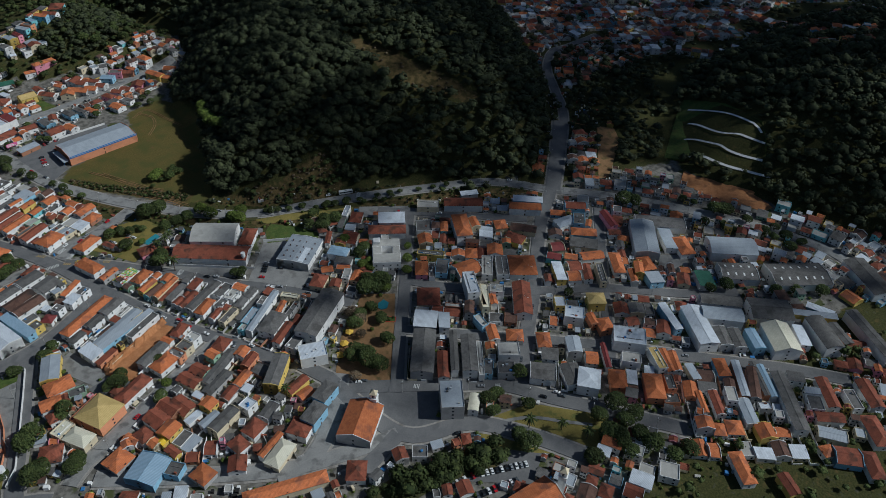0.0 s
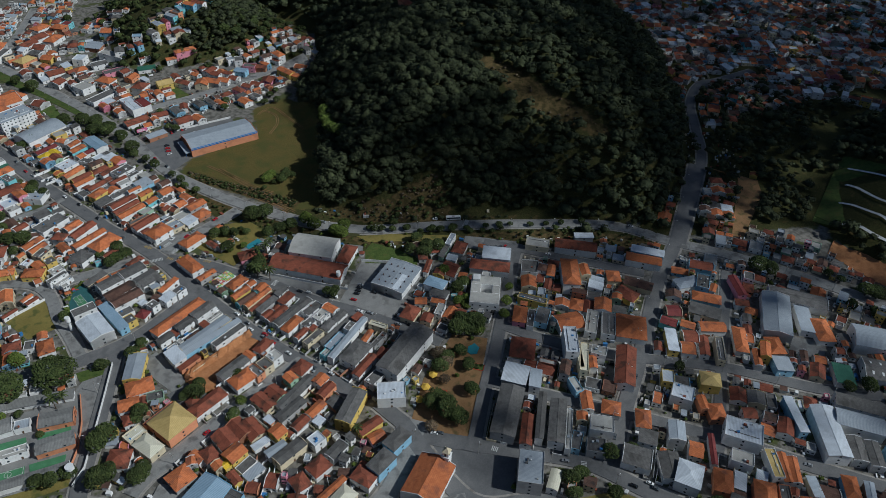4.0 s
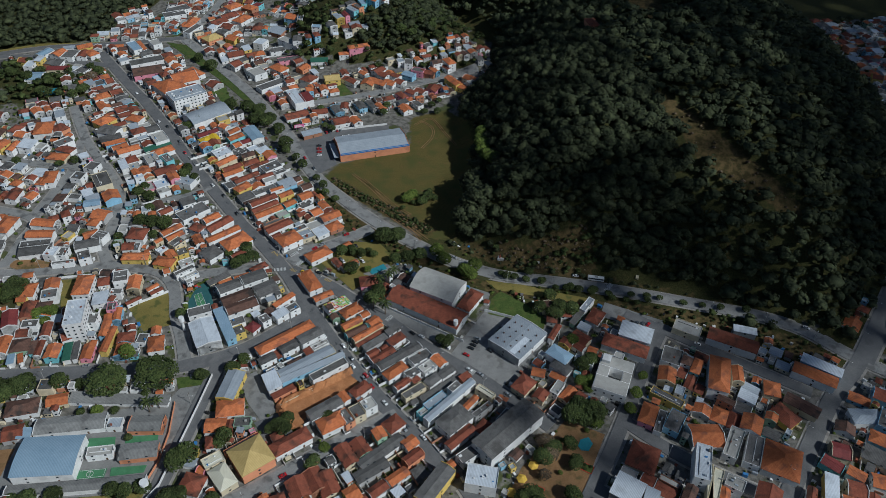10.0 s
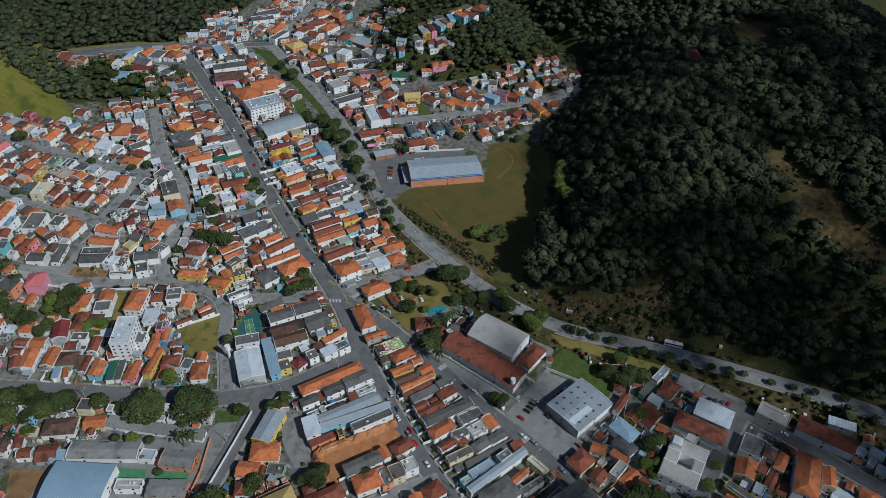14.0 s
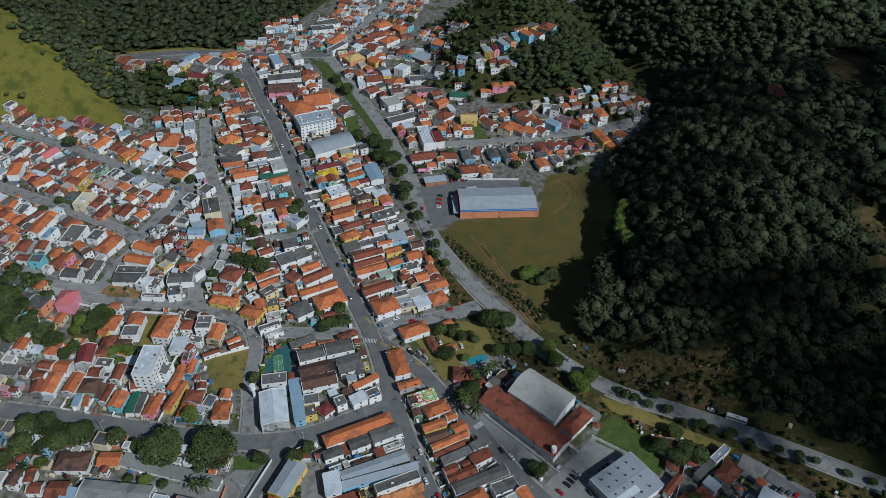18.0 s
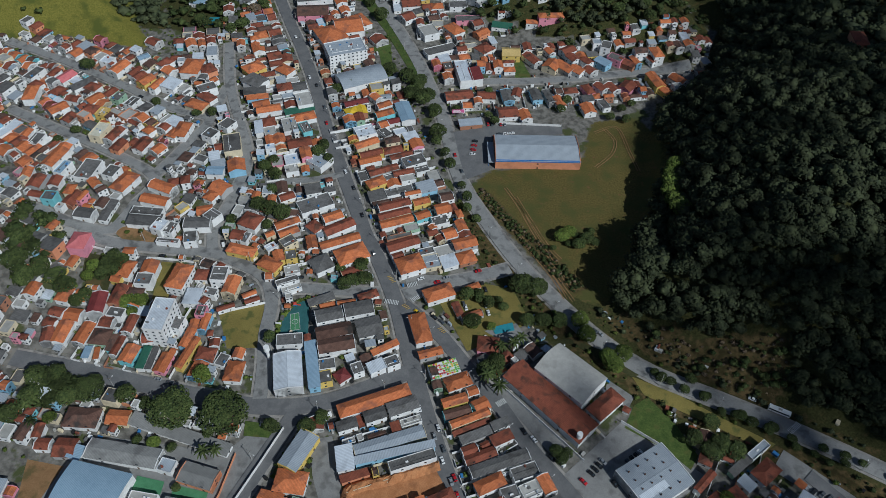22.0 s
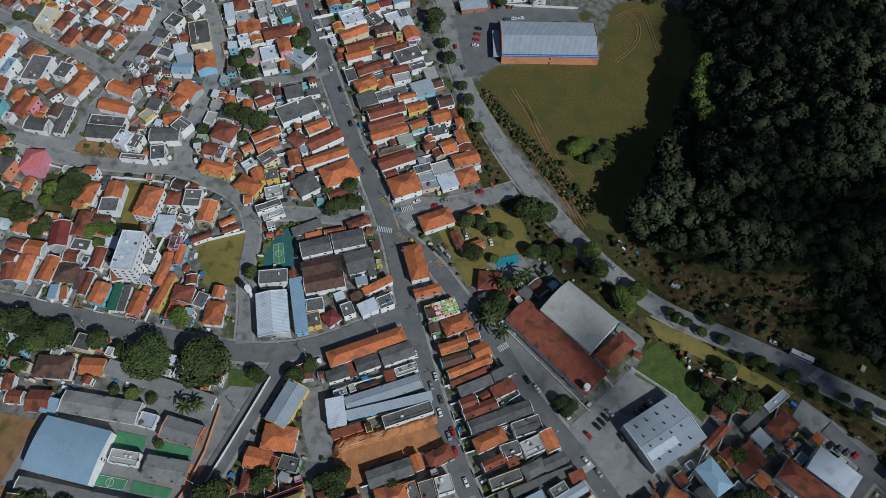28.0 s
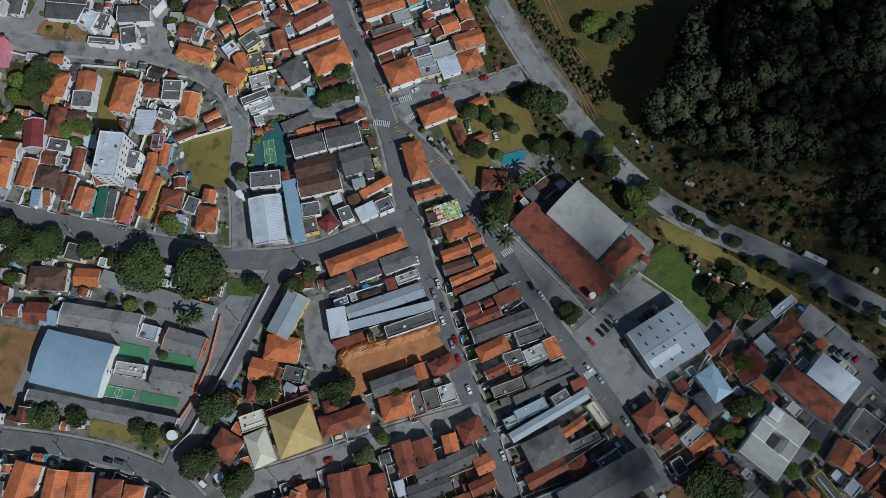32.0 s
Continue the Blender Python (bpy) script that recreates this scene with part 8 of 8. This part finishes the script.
def bell_tower(points, height, turn):
    (x, y), = points
    ob = box_thing("bell_tower", "white church bell tower with dark panels for its belfry holes and pointed roof", "tower", x, y, gz(x, y), turn)
    h = height
    child("shaft", Shape().box(-2.1, -2.1, 0, 2.1, 2.1, h - 3.5).mesh("shaft", WALLS["white"]), ob)
    child("cornice", Shape().box(-2.4, -2.4, h - 3.5, 2.4, 2.4, h - 3.1).mesh("cornice", WHITE), ob)
    child("belfry", Shape().box(-1.8, -1.8, h - 3.1, 1.8, 1.8, h).mesh("belfry", WALLS["white"]), ob)
    # the belfry is solid: dark panels paint the shade of its holes
    for a in (0, 90, 180, 270):
        o = child("opening", Shape().box(-0.6, -1.86, h - 2.8, 0.6, -1.8, h - 0.6).mesh("opening", GLASS), ob, "dark panel standing in for a shaded belfry hole")
        o.matrix_basis = pose(0, 0, 0, 0, 0, a)
    child("roof", Shape().add([(-2.1, -2.1, h), (2.1, -2.1, h), (2.1, 2.1, h), (-2.1, 2.1, h), (0, 0, h + 2.6)], [(0, 1, 4), (1, 2, 4), (2, 3, 4), (3, 0, 4), (3, 2, 1, 0)]).mesh("roof", WALLS["cream"]), ob)


def water_tower(points, height, radius):
    (x, y), = points
    ob = box_thing("water_tower", "white cylindrical steel water tower", "water tower", x, y, gz(x, y), 0)
    child("column", Shape().tube(0, 0, 0, height * 0.6, radius * 0.55, radius * 0.55, 14).mesh("column", WHITE), ob)
    child("tank", Shape().tube(0, 0, height * 0.6, height * 0.72, radius * 0.55, radius, 14).tube(0, 0, height * 0.72, height, radius, radius, 14).mesh("tank", WHITE), ob)


def kiosk(points):
    for x, y in points:
        ob = box_thing("market_kiosk", "small kiosk under a yellow tarpaulin roof", "kiosk", x, y, gz(x, y) + 0.15, dice.uniform(0, 60))
        tagged(ob, group="kiosks in the square")
        child("counter", Shape().tube(0, 0, 0, 1.1, 1.5, 1.5, 6).mesh("counter", DOOR), ob)
        for k in range(6):
            q = 1.0472 * k
            child("post", Shape().tube(2.2 * math.cos(q), 2.2 * math.sin(q), 0, 2.4, 0.06, 0.06, 5).mesh("post", POLE), ob)
        s = Shape()
        ring = [(2.9 * math.cos(1.0472 * k), 2.9 * math.sin(1.0472 * k), 2.3) for k in range(6)]
        low = [(2.9 * math.cos(1.0472 * k), 2.9 * math.sin(1.0472 * k), 1.9) for k in range(6)]
        s.add(ring + low + [(0, 0, 3.8)], [(k, (k + 1) % 6, 12) for k in range(6)] + [(k + 6, (k + 1) % 6 + 6, (k + 1) % 6, k) for k in range(6)])
        child("canopy", s.mesh("canopy", YELLOW_CLOTH), ob, "yellow tarpaulin canopy")


def planter(points, w, d, turn):
    for x, y in points:
        ob = box_thing("planting_bed", "planting bed with a red painted kerb and shrubs", "planting bed", x, y, gz(x, y) + 0.1, turn)
        for q in ((-w / 2, -d / 2, w / 2, -d / 2 + 0.35), (-w / 2, d / 2 - 0.35, w / 2, d / 2), (-w / 2, -d / 2, -w / 2 + 0.35, d / 2), (w / 2 - 0.35, -d / 2, w / 2, d / 2)):
            child("kerb", Shape().box(q[0], q[1], 0, q[2], q[3], 0.5).mesh("kerb", RED_PAINT), ob)
        child("soil", Shape().box(-w / 2 + 0.3, -d / 2 + 0.3, 0, w / 2 - 0.3, d / 2 - 0.3, 0.3).mesh("soil", LAWN), ob)
        for k in range(4):
            c = child("shrub", dice.choice(CROWNS["g"]), ob, at=(dice.uniform(-w / 3, w / 3), dice.uniform(-d / 3, d / 3), 0.7))
            c.scale = (1.1, 1.1, 0.9)


def court_lines(points):
    """White lines round a court and across its middle."""
    p = [Vector((x, y, gz(x, y) + patch_level[0] + 0.46)) for x, y in points]
    s = Shape()
    ends = [(p[k], p[(k + 1) % 4]) for k in range(4)] + [((p[0] + p[1]) / 2, (p[2] + p[3]) / 2)]
    for a, b in ends:
        d = (b - a).normalized()
        n = Vector((-d.y, d.x, 0)) * 0.1
        s.slab([a - n, b - n, b + n, a + n], 0.01)
    c = sum(p, Vector()) / 4
    for k in range(16):
        q, u = 0.3927 * k, 0.3927 * (k + 1)
        s.slab([c + Vector((r * math.cos(t), r * math.sin(t), 0)) for r, t in ((1.6, q), (1.8, q), (1.8, u), (1.6, u))], 0.01)
    tagged(new("court_markings", s.mesh("court_markings", LINE)), "white painted lines of a small football court", "court marking", kind="structure")


def play_equipment(points):
    (x, y), = points
    ob = box_thing("climbing_frame", "red and blue playground climbing frame with slide", "playground equipment", x, y, gz(x, y) + 0.5, 20)
    for a in (-0.8, 0.8):
        for b in (-0.8, 0.8):
            child("post", Shape().tube(a, b, 0, 2.6, 0.08, 0.08, 6).mesh("post", TANK), ob)
    child("deck", Shape().box(-0.9, -0.9, 1.2, 0.9, 0.9, 1.32).mesh("deck", TANK), ob)
    child("roof", Shape().add([(-1.1, -1.1, 2.6), (1.1, -1.1, 2.6), (1.1, 1.1, 2.6), (-1.1, 1.1, 2.6), (0, 0, 3.4)], [(0, 1, 4), (1, 2, 4), (2, 3, 4), (3, 0, 4)]).mesh("roof", RED_PAINT), ob)
    child("slide", Shape().slab([(0.9, -0.4, 1.3), (3.2, -0.4, 0.2), (3.2, 0.4, 0.2), (0.9, 0.4, 1.3)], 0.1).mesh("slide", RED_PAINT), ob)


def mural_shop(points):
    """A low shop whose roof is laid with panels in many colours."""
    (ax, ay), (bx, by), (cx, cy) = points
    u, v = Vector((bx - ax, by - ay, 0)), Vector((cx - bx, cy - by, 0))
    turn = math.degrees(math.atan2(u.y, u.x))
    w, d = u.length, v.length
    ob = box_thing("market_stall_roof", "low shop roof laid with small panels in many bright colours", "building", (ax + cx) / 2, (ay + cy) / 2, 0, turn)
    child("wall", Shape().box(-w / 2, -d / 2, 0, w / 2, d / 2, 4.4).mesh("wall", WALLS["white"]), ob)
    paints = [plain("panel_" + n, c, 0.7) for n, c in (("yellow", (0.7, 0.5, 0.05)), ("green", (0.15, 0.42, 0.08)), ("white", (0.75, 0.75, 0.72)), ("red", (0.5, 0.06, 0.06)), ("lime", (0.35, 0.5, 0.08)))]
    tile = [Shape().box(-0.55, -0.5, 0, 0.55, 0.5, 0.15).mesh("roof_panel", p) for p in paints]
    nx, ny = int(w / 1.25), int(d / 1.2)
    for i in range(nx):
        for j in range(ny):
            child("roof_panel", dice.choice(tile), ob, at=((i + 0.5) / nx * w - w / 2, (j + 0.5) / ny * d - d / 2, 4.42), turn=dice.uniform(-15, 15))


def car_row(points, count, turn, side=0.0):
    """Cars standing side by side between two points."""
    (ax, ay), (bx, by) = points
    for k in range(count):
        t = (k + 0.5) / count
        if dice.random() < 0.9:
            car(ax + (bx - ax) * t, ay + (by - ay) * t, math.degrees(math.atan2(by - ay, bx - ax)) + turn + dice.choice((0, 180)), dice.choice((0, 0, 1, 2, 2, 4, 4, 3)))


def bus(points, turn):
    (x, y), = points
    ob = box_thing("bus", "white city bus driving on the main road", "bus", x, y, gz(x, y) + 0.62, turn)
    child("body", Shape().box(-5.5, -1.25, 0.4, 5.5, 1.25, 3.1).mesh("body", WHITE), ob)
    for a in (-1.27, 1.27):
        child("window_band", Shape().box(-5.2, a - 0.02, 1.6, 5.2, a + 0.02, 2.6).mesh("window_band", GLASS), ob, "dark window band")
    child("roof_hatch", Shape().box(-1, -0.6, 3.1, 1, 0.6, 3.3).mesh("roof_hatch", POLE), ob)
    for a in (-3.4, 3.2):
        for b in (-1.1, 1.1):
            o = child("wheel", Shape().tube(0, 0, -0.15, 0.15, 0.48, 0.48, 12).mesh("wheel", RUBBER), ob)
            o.matrix_basis = pose(a, b, 0.48, 90)


def market_front(points, turn):
    """The long front of the supermarket: blue fascia, orange and white panels, glazing, side canopy."""
    (x, y), = points
    ob = box_thing("shop_facade", "orange market facade with blue fascia and white panels", "facade", x, y, gz(x, y), turn)
    child("fascia", Shape().box(-29.8, -14.6, 6.2, 29.8, -13.9, 7.8).mesh("fascia", SOLAR_BLUE), ob, "royal blue fascia")
    for k in range(14):
        u = -27 + 4.1 * k
        m = (WALLS["orange"], WALLS["orange"], WALLS["white"], GLASS)[(0, 1, 0, 2, 1, 0, 3, 0, 1, 3, 0, 2, 0, 1)[k]]
        child("panel", Shape().box(u, -14.25, 0.3, u + 3.7, -13.92, 5.8).mesh("panel", m), ob)
    child("side_canopy", Shape().box(-34.5, -13, 4.0, -30.1, 9, 4.4).mesh("side_canopy", METAL), ob, "grey sheet canopy")
    for v in (-12, -5, 2, 8):
        child("canopy_post", Shape().tube(-34, v, 0, 4.0, 0.15, 0.15, 6).mesh("canopy_post", SOLAR_BLUE), ob)


def court_block(points, turn, w, d, h):
    """A flat-roofed white block round a small light court."""
    (x, y), = points
    ob = box_thing("public_building", "white flat-roofed public building round a small light court", "building", x, y, gz(x, y), turn)
    a, b = w / 2, d / 2
    for x0, y0, x1, y1 in ((-a, -b, a, -b * 0.25), (-a, b * 0.35, a, b), (-a, -b * 0.25, -a * 0.3, b * 0.35), (a * 0.45, -b * 0.25, a, b * 0.35)):
        child("wall", Shape().box(x0, y0, 0, x1, y1, h).mesh("wall", WALLS["white"]), ob)
        child("roof", Shape().box(x0 + 0.3, y0 + 0.3, h + 0.004, x1 - 0.3, y1 - 0.3, h + 0.25).mesh("roof", SLAB), ob, "pale concrete roof slab")
    for k in range(4):
        for z in (1.2, 4.6):
            child("window", WINDOW, ob, at=(-a + (k + 0.5) * w / 4, -b, z))
            child("window", WINDOW, ob, at=(-a, -b + (k + 0.5) * d / 4, z), turn=-90)
    child("stair_house", Shape().box(-a * 0.9, b * 0.5, h + 0.25, -a * 0.4, b * 0.9, h + 2.4).mesh("stair_house", WALLS["white"]), ob)


def earth_bank(points, wide, high):
    """A raw cut bank of red earth, rough and crumbling."""
    line = smooth_line(points, 1.2)
    tang = np.gradient(line, axis=0)
    tang /= np.hypot(*tang.T)[:, None]
    s, across = Shape(), 7
    r = random.Random(5)
    for k, ((x, y), (tx, ty)) in enumerate(zip(line, tang)):
        for i in range(across):
            f = i / (across - 1)
            z = high * (1 - abs(2 * f - 1) ** 1.5) * (0.75 + 0.5 * noise.noise(Vector((k * 0.3, i * 0.5, 2.0)))) + r.uniform(-0.25, 0.25)
            u = (f - 0.5) * wide + r.uniform(-0.3, 0.3)
            s.v.append((x - ty * u, y + tx * u, gz(x, y) + max(z, 0.0) + 0.3))
    n = len(line)
    s.f += [(k * across + i, (k + 1) * across + i, (k + 1) * across + i + 1, k * across + i + 1) for k in range(n - 1) for i in range(across - 1)]
    tagged(new("earth_bank", s.mesh("earth_bank", EARTH)), "raw red earth bank of a building excavation", "earth bank", kind="structure")


def park_path(points):
    """A pale paved path through the little park."""
    strip(smooth_line(points, 3.0), 2.2, 0.62, "park_path", CONCRETE, "pale curving paved path through the park lawn")


def billboard(points, turn):
    (x, y), = points
    ob = box_thing("billboard", "pink and white billboard on two posts", "billboard", x, y, gz(x, y), turn)
    child("panel", Shape().box(-4.5, -0.15, 4, 4.5, 0.15, 7).mesh("panel", plain("pink_board", (0.7, 0.15, 0.35), 0.6)), ob)
    for k in range(3):
        child("print_bar", Shape().box(-3.8, -0.2, 4.5 + 0.8 * k, 3.2 - k, -0.16, 4.9 + 0.8 * k).mesh("print_bar", WHITE), ob)
    for a in (-3, 3):
        child("post", Shape().tube(a, 0, 0, 4, 0.15, 0.15, 6).mesh("post", POLE), ob)


def track(points):
    """Two bare wheel ruts through the grass."""
    line = smooth_line(points, 4.0)
    tang = np.gradient(line, axis=0)
    tang /= np.hypot(*tang.T)[:, None]
    side = np.stack([-tang[:, 1], tang[:, 0]], -1)
    for off in (-0.9, 0.9):
        strip(line + side * off, 0.6, 0.3, "wheel_rut", BROWN_EARTH, "bare brown wheel rut through dry grass")


mural_shop([(79.2, 29.4), (93.6, 36.6), (98.8, 29.0)])
court_block([(245.5, -58.3)], -33, 20, 27, 8)
crosswalk([(48.3, 72.8), (56.9, 72.4)])
crosswalk([(63.9, 75.1), (69.5, 80.1)])
crosswalk([(59.6, 85.7), (66.1, 88.9)])
crosswalk([(118.7, 12.9), (123.7, 16.9)])
crosswalk([(270.1, 17.4), (276.7, 23.7)])
crosswalk([(-25.1, -3.4), (-20.8, -0.7)])
crosswalk([(161.8, -39.7), (166.3, -35.9)])
crosswalk([(189.2, -165.6), (191.9, -168.5)])
crosswalk([(230.6, -194.9), (227.2, -199.8)])
hatch([(47.6, 91.9), (52.7, 86.3)])
hatch([(59.8, 71.8), (64.5, 67.9)])
hatch([(82.6, 58.1), (87.3, 54.2)])
drain([(586.5, -71.3), (584.8, -81.5), (572.3, -117.5), (577.5, -154.3)])
drain([(562.5, -84.7), (562.9, -95.3), (555.9, -129.9), (564.1, -160.6)])
drain([(536.2, -96.6), (539.1, -109.6), (544.9, -139.8), (556.7, -174.8)])
drain([(608.4, -55.2), (602.5, -96.7), (588.9, -131.2), (583.5, -143.6)])
bell_tower([(161.5, -164.8)], 14, 39)
bell_tower([(207.3, -269.3)], 20, 30)
water_tower([(-7.1, 24.8)], 12, 1.6)
water_tower([(-16.5, -86.4)], 9, 2.2)
water_tower([(160.9, -3.4)], 11, 1.5)
kiosk([(167.1, -119.4), (174.6, -112.6), (182.8, -106.0), (190.4, -97.8)])
planter([(211.0, -110.8)], 8, 5, -40)
planter([(201.9, -125.5)], 6, 4, -40)
planter([(182.4, -118.7)], 6, 3, -40)
court_lines([(-3.5, 55.8), (1.0, 57.5), (4.6, 46.3), (-0.6, 44.2)])
court_lines([(-53.7, -68.9), (-39.1, -69.7), (-39.9, -74.0), (-54.2, -73.7)])
play_equipment([(-2.4, 62.0)])
car_row([(153.2, -230.0), (178.6, -234.3)], 11, 90)
car_row([(178.6, -234.3), (206.4, -246.8)], 11, 90)
car_row([(170.2, -244.0), (195.9, -251.1)], 8, 90)
car_row([(162.9, -24.5), (174.7, -10.4)], 6, 90)
car_row([(178.0, -23.3), (182.6, -19.6)], 2, 90)
car_row([(185.3, -11.3), (194.2, -3.5)], 4, 90)
car_row([(87.1, 209.4), (87.9, 228.8)], 4, 90)
car_row([(94.0, 247.0), (109.5, 249.4)], 5, 90)
car_row([(102.7, 236.8), (116.0, 239.9)], 3, 0)
car_row([(267.2, -10.8), (288.1, -17.5)], 6, 60)
car_row([(377.2, -309.4), (361.9, -319.8)], 3, 90)
bus([(266.7, 28.7)], -20)
market_front([(131.9, 217.7)], 7)
billboard([(72.4, 253.3)], 10)
track([(131.1, 128.0), (142.0, 115.8), (152.5, 99.4), (159.4, 88.1)])
track([(125.3, 136.6), (134.9, 121.6), (147.5, 103.3), (154.4, 89.4)])
track([(174.5, 249.6), (191.1, 258.6), (199.5, 230.8), (205.0, 211.3)])
earth_bank([(51.7, -47.9), (52.5, -42.0), (69.2, -35.1), (84.2, -28.4), (92.9, -24.1)], 6, 4.0)
earth_bank([(51.2, -45.3), (54.4, -54.8), (57.0, -60.9)], 5, 2.5)
park_path([(197.9, -214.5), (211.6, -216.5), (229.0, -225.1), (241.9, -238.5), (253.8, -250.6)])
track([(112.8, 180.8), (122.6, 164.2), (132.2, 144.1), (143.0, 123.3), (157.6, 99.0)])
track([(120.3, 172.8), (129.9, 154.4), (142.6, 131.2), (151.1, 120.5)])
track([(174.7, 211.0), (186.5, 227.2), (189.3, 243.1), (182.0, 255.2)])


def boundary_wall(height, paint, points):
    s = Shape()
    for (ax, ay), (bx, by) in zip(points, points[1:]):
        length = math.hypot(bx - ax, by - ay)
        nx, ny = -(by - ay) / length * 0.12, (bx - ax) / length * 0.12
        z0, z1 = gz(ax, ay), gz(bx, by)
        s.add([(ax - nx, ay - ny, z0), (bx - nx, by - ny, z1), (bx + nx, by + ny, z1), (ax + nx, ay + ny, z0),
               (ax - nx, ay - ny, z0 + height), (bx - nx, by - ny, z1 + height), (bx + nx, by + ny, z1 + height), (ax + nx, ay + ny, z0 + height)],
              [(0, 1, 5, 4), (1, 2, 6, 5), (2, 3, 7, 6), (3, 0, 4, 7), (4, 5, 6, 7)])
    tagged(new("boundary_wall", s.mesh("boundary_wall", WALLS[paint])), paint + " rendered boundary wall", "wall", kind="structure")


boundary_wall(2.6, "white", [(12.1, -15.1), (5.7, -35.4), (-1.0, -55.7), (-10.8, -84.5), (-17.6, -93.4)])
boundary_wall(2.2, "white", [(121.7, 29.4), (117.9, 26.9), (164.2, -12.5)])
boundary_wall(2.4, "cream", [(50.8, -44.7), (91.2, -24.4)])
boundary_wall(2.4, "white", [(183.6, 11.9), (204.8, -0.0)])
boundary_wall(2, "orange", [(-7.7, -31.7), (-8.9, -52.8), (-12.5, -69.8), (-17.2, -80.3)])
boundary_wall(2, "white", [(-44.4, 50.7), (-20.1, 61.6)])
boundary_wall(2, "white", [(-48.5, 161.7), (-37.4, 166.2)])
boundary_wall(2, "white", [(98.4, 249.2), (149.9, 253.4)])
boundary_wall(1.8, "white", [(-136.9, 85.5), (-107.3, 83.1), (-96.6, 84.8), (-81.3, 85.8), (-48.1, 85.2)])


# ---- street poles ----
def pole_proto():
    ob = new("utility_pole", None)
    child("pole", Shape().tube(0, 0, 0, 9.5, 0.17, 0.11, 8).mesh("pole", POLE), ob)
    child("crossarm", Shape().box(-1.1, -0.07, 8.7, 1.1, 0.07, 8.85).mesh("crossarm", BARK), ob)
    arm = child("lamp_arm", Shape().box(-0.05, 0, 7.6, 0.05, 2.2, 7.7).mesh("lamp_arm", POLE), ob)
    child("lamp_head", Shape().box(-0.14, 2.0, 7.55, 0.14, 2.7, 7.72).mesh("lamp_head", WHITE), arm)
    return tagged(ob, "grey concrete utility pole with a street lamp arm", "utility pole", group="street poles")


POLE_THING, poles = pole_proto(), 0
for name, width, line in ROAD_LINES:
    if name not in ("main_street", "main_street_south", "school_street", "highway", "curved_street", "court_street", "wall_street", "yellow_house_street", "avenue", "health_street", "cross_street"):
        continue
    run = 0.0
    for a, b in zip(line[:-1], line[1:]):
        run += float(np.hypot(*(b - a)))
        if run > 32:
            run = 0.0
            d = (b - a) / np.hypot(*(b - a))
            x, y = a + np.array((d[1], -d[0])) * (width / 2 + 0.6)
            m = pose(x, y, gz(x, y), 0, 0, math.degrees(math.atan2(d[1], d[0])))
            if poles:
                copy_thing(POLE_THING, m)
            else:
                POLE_THING.matrix_basis = m
            poles += 1
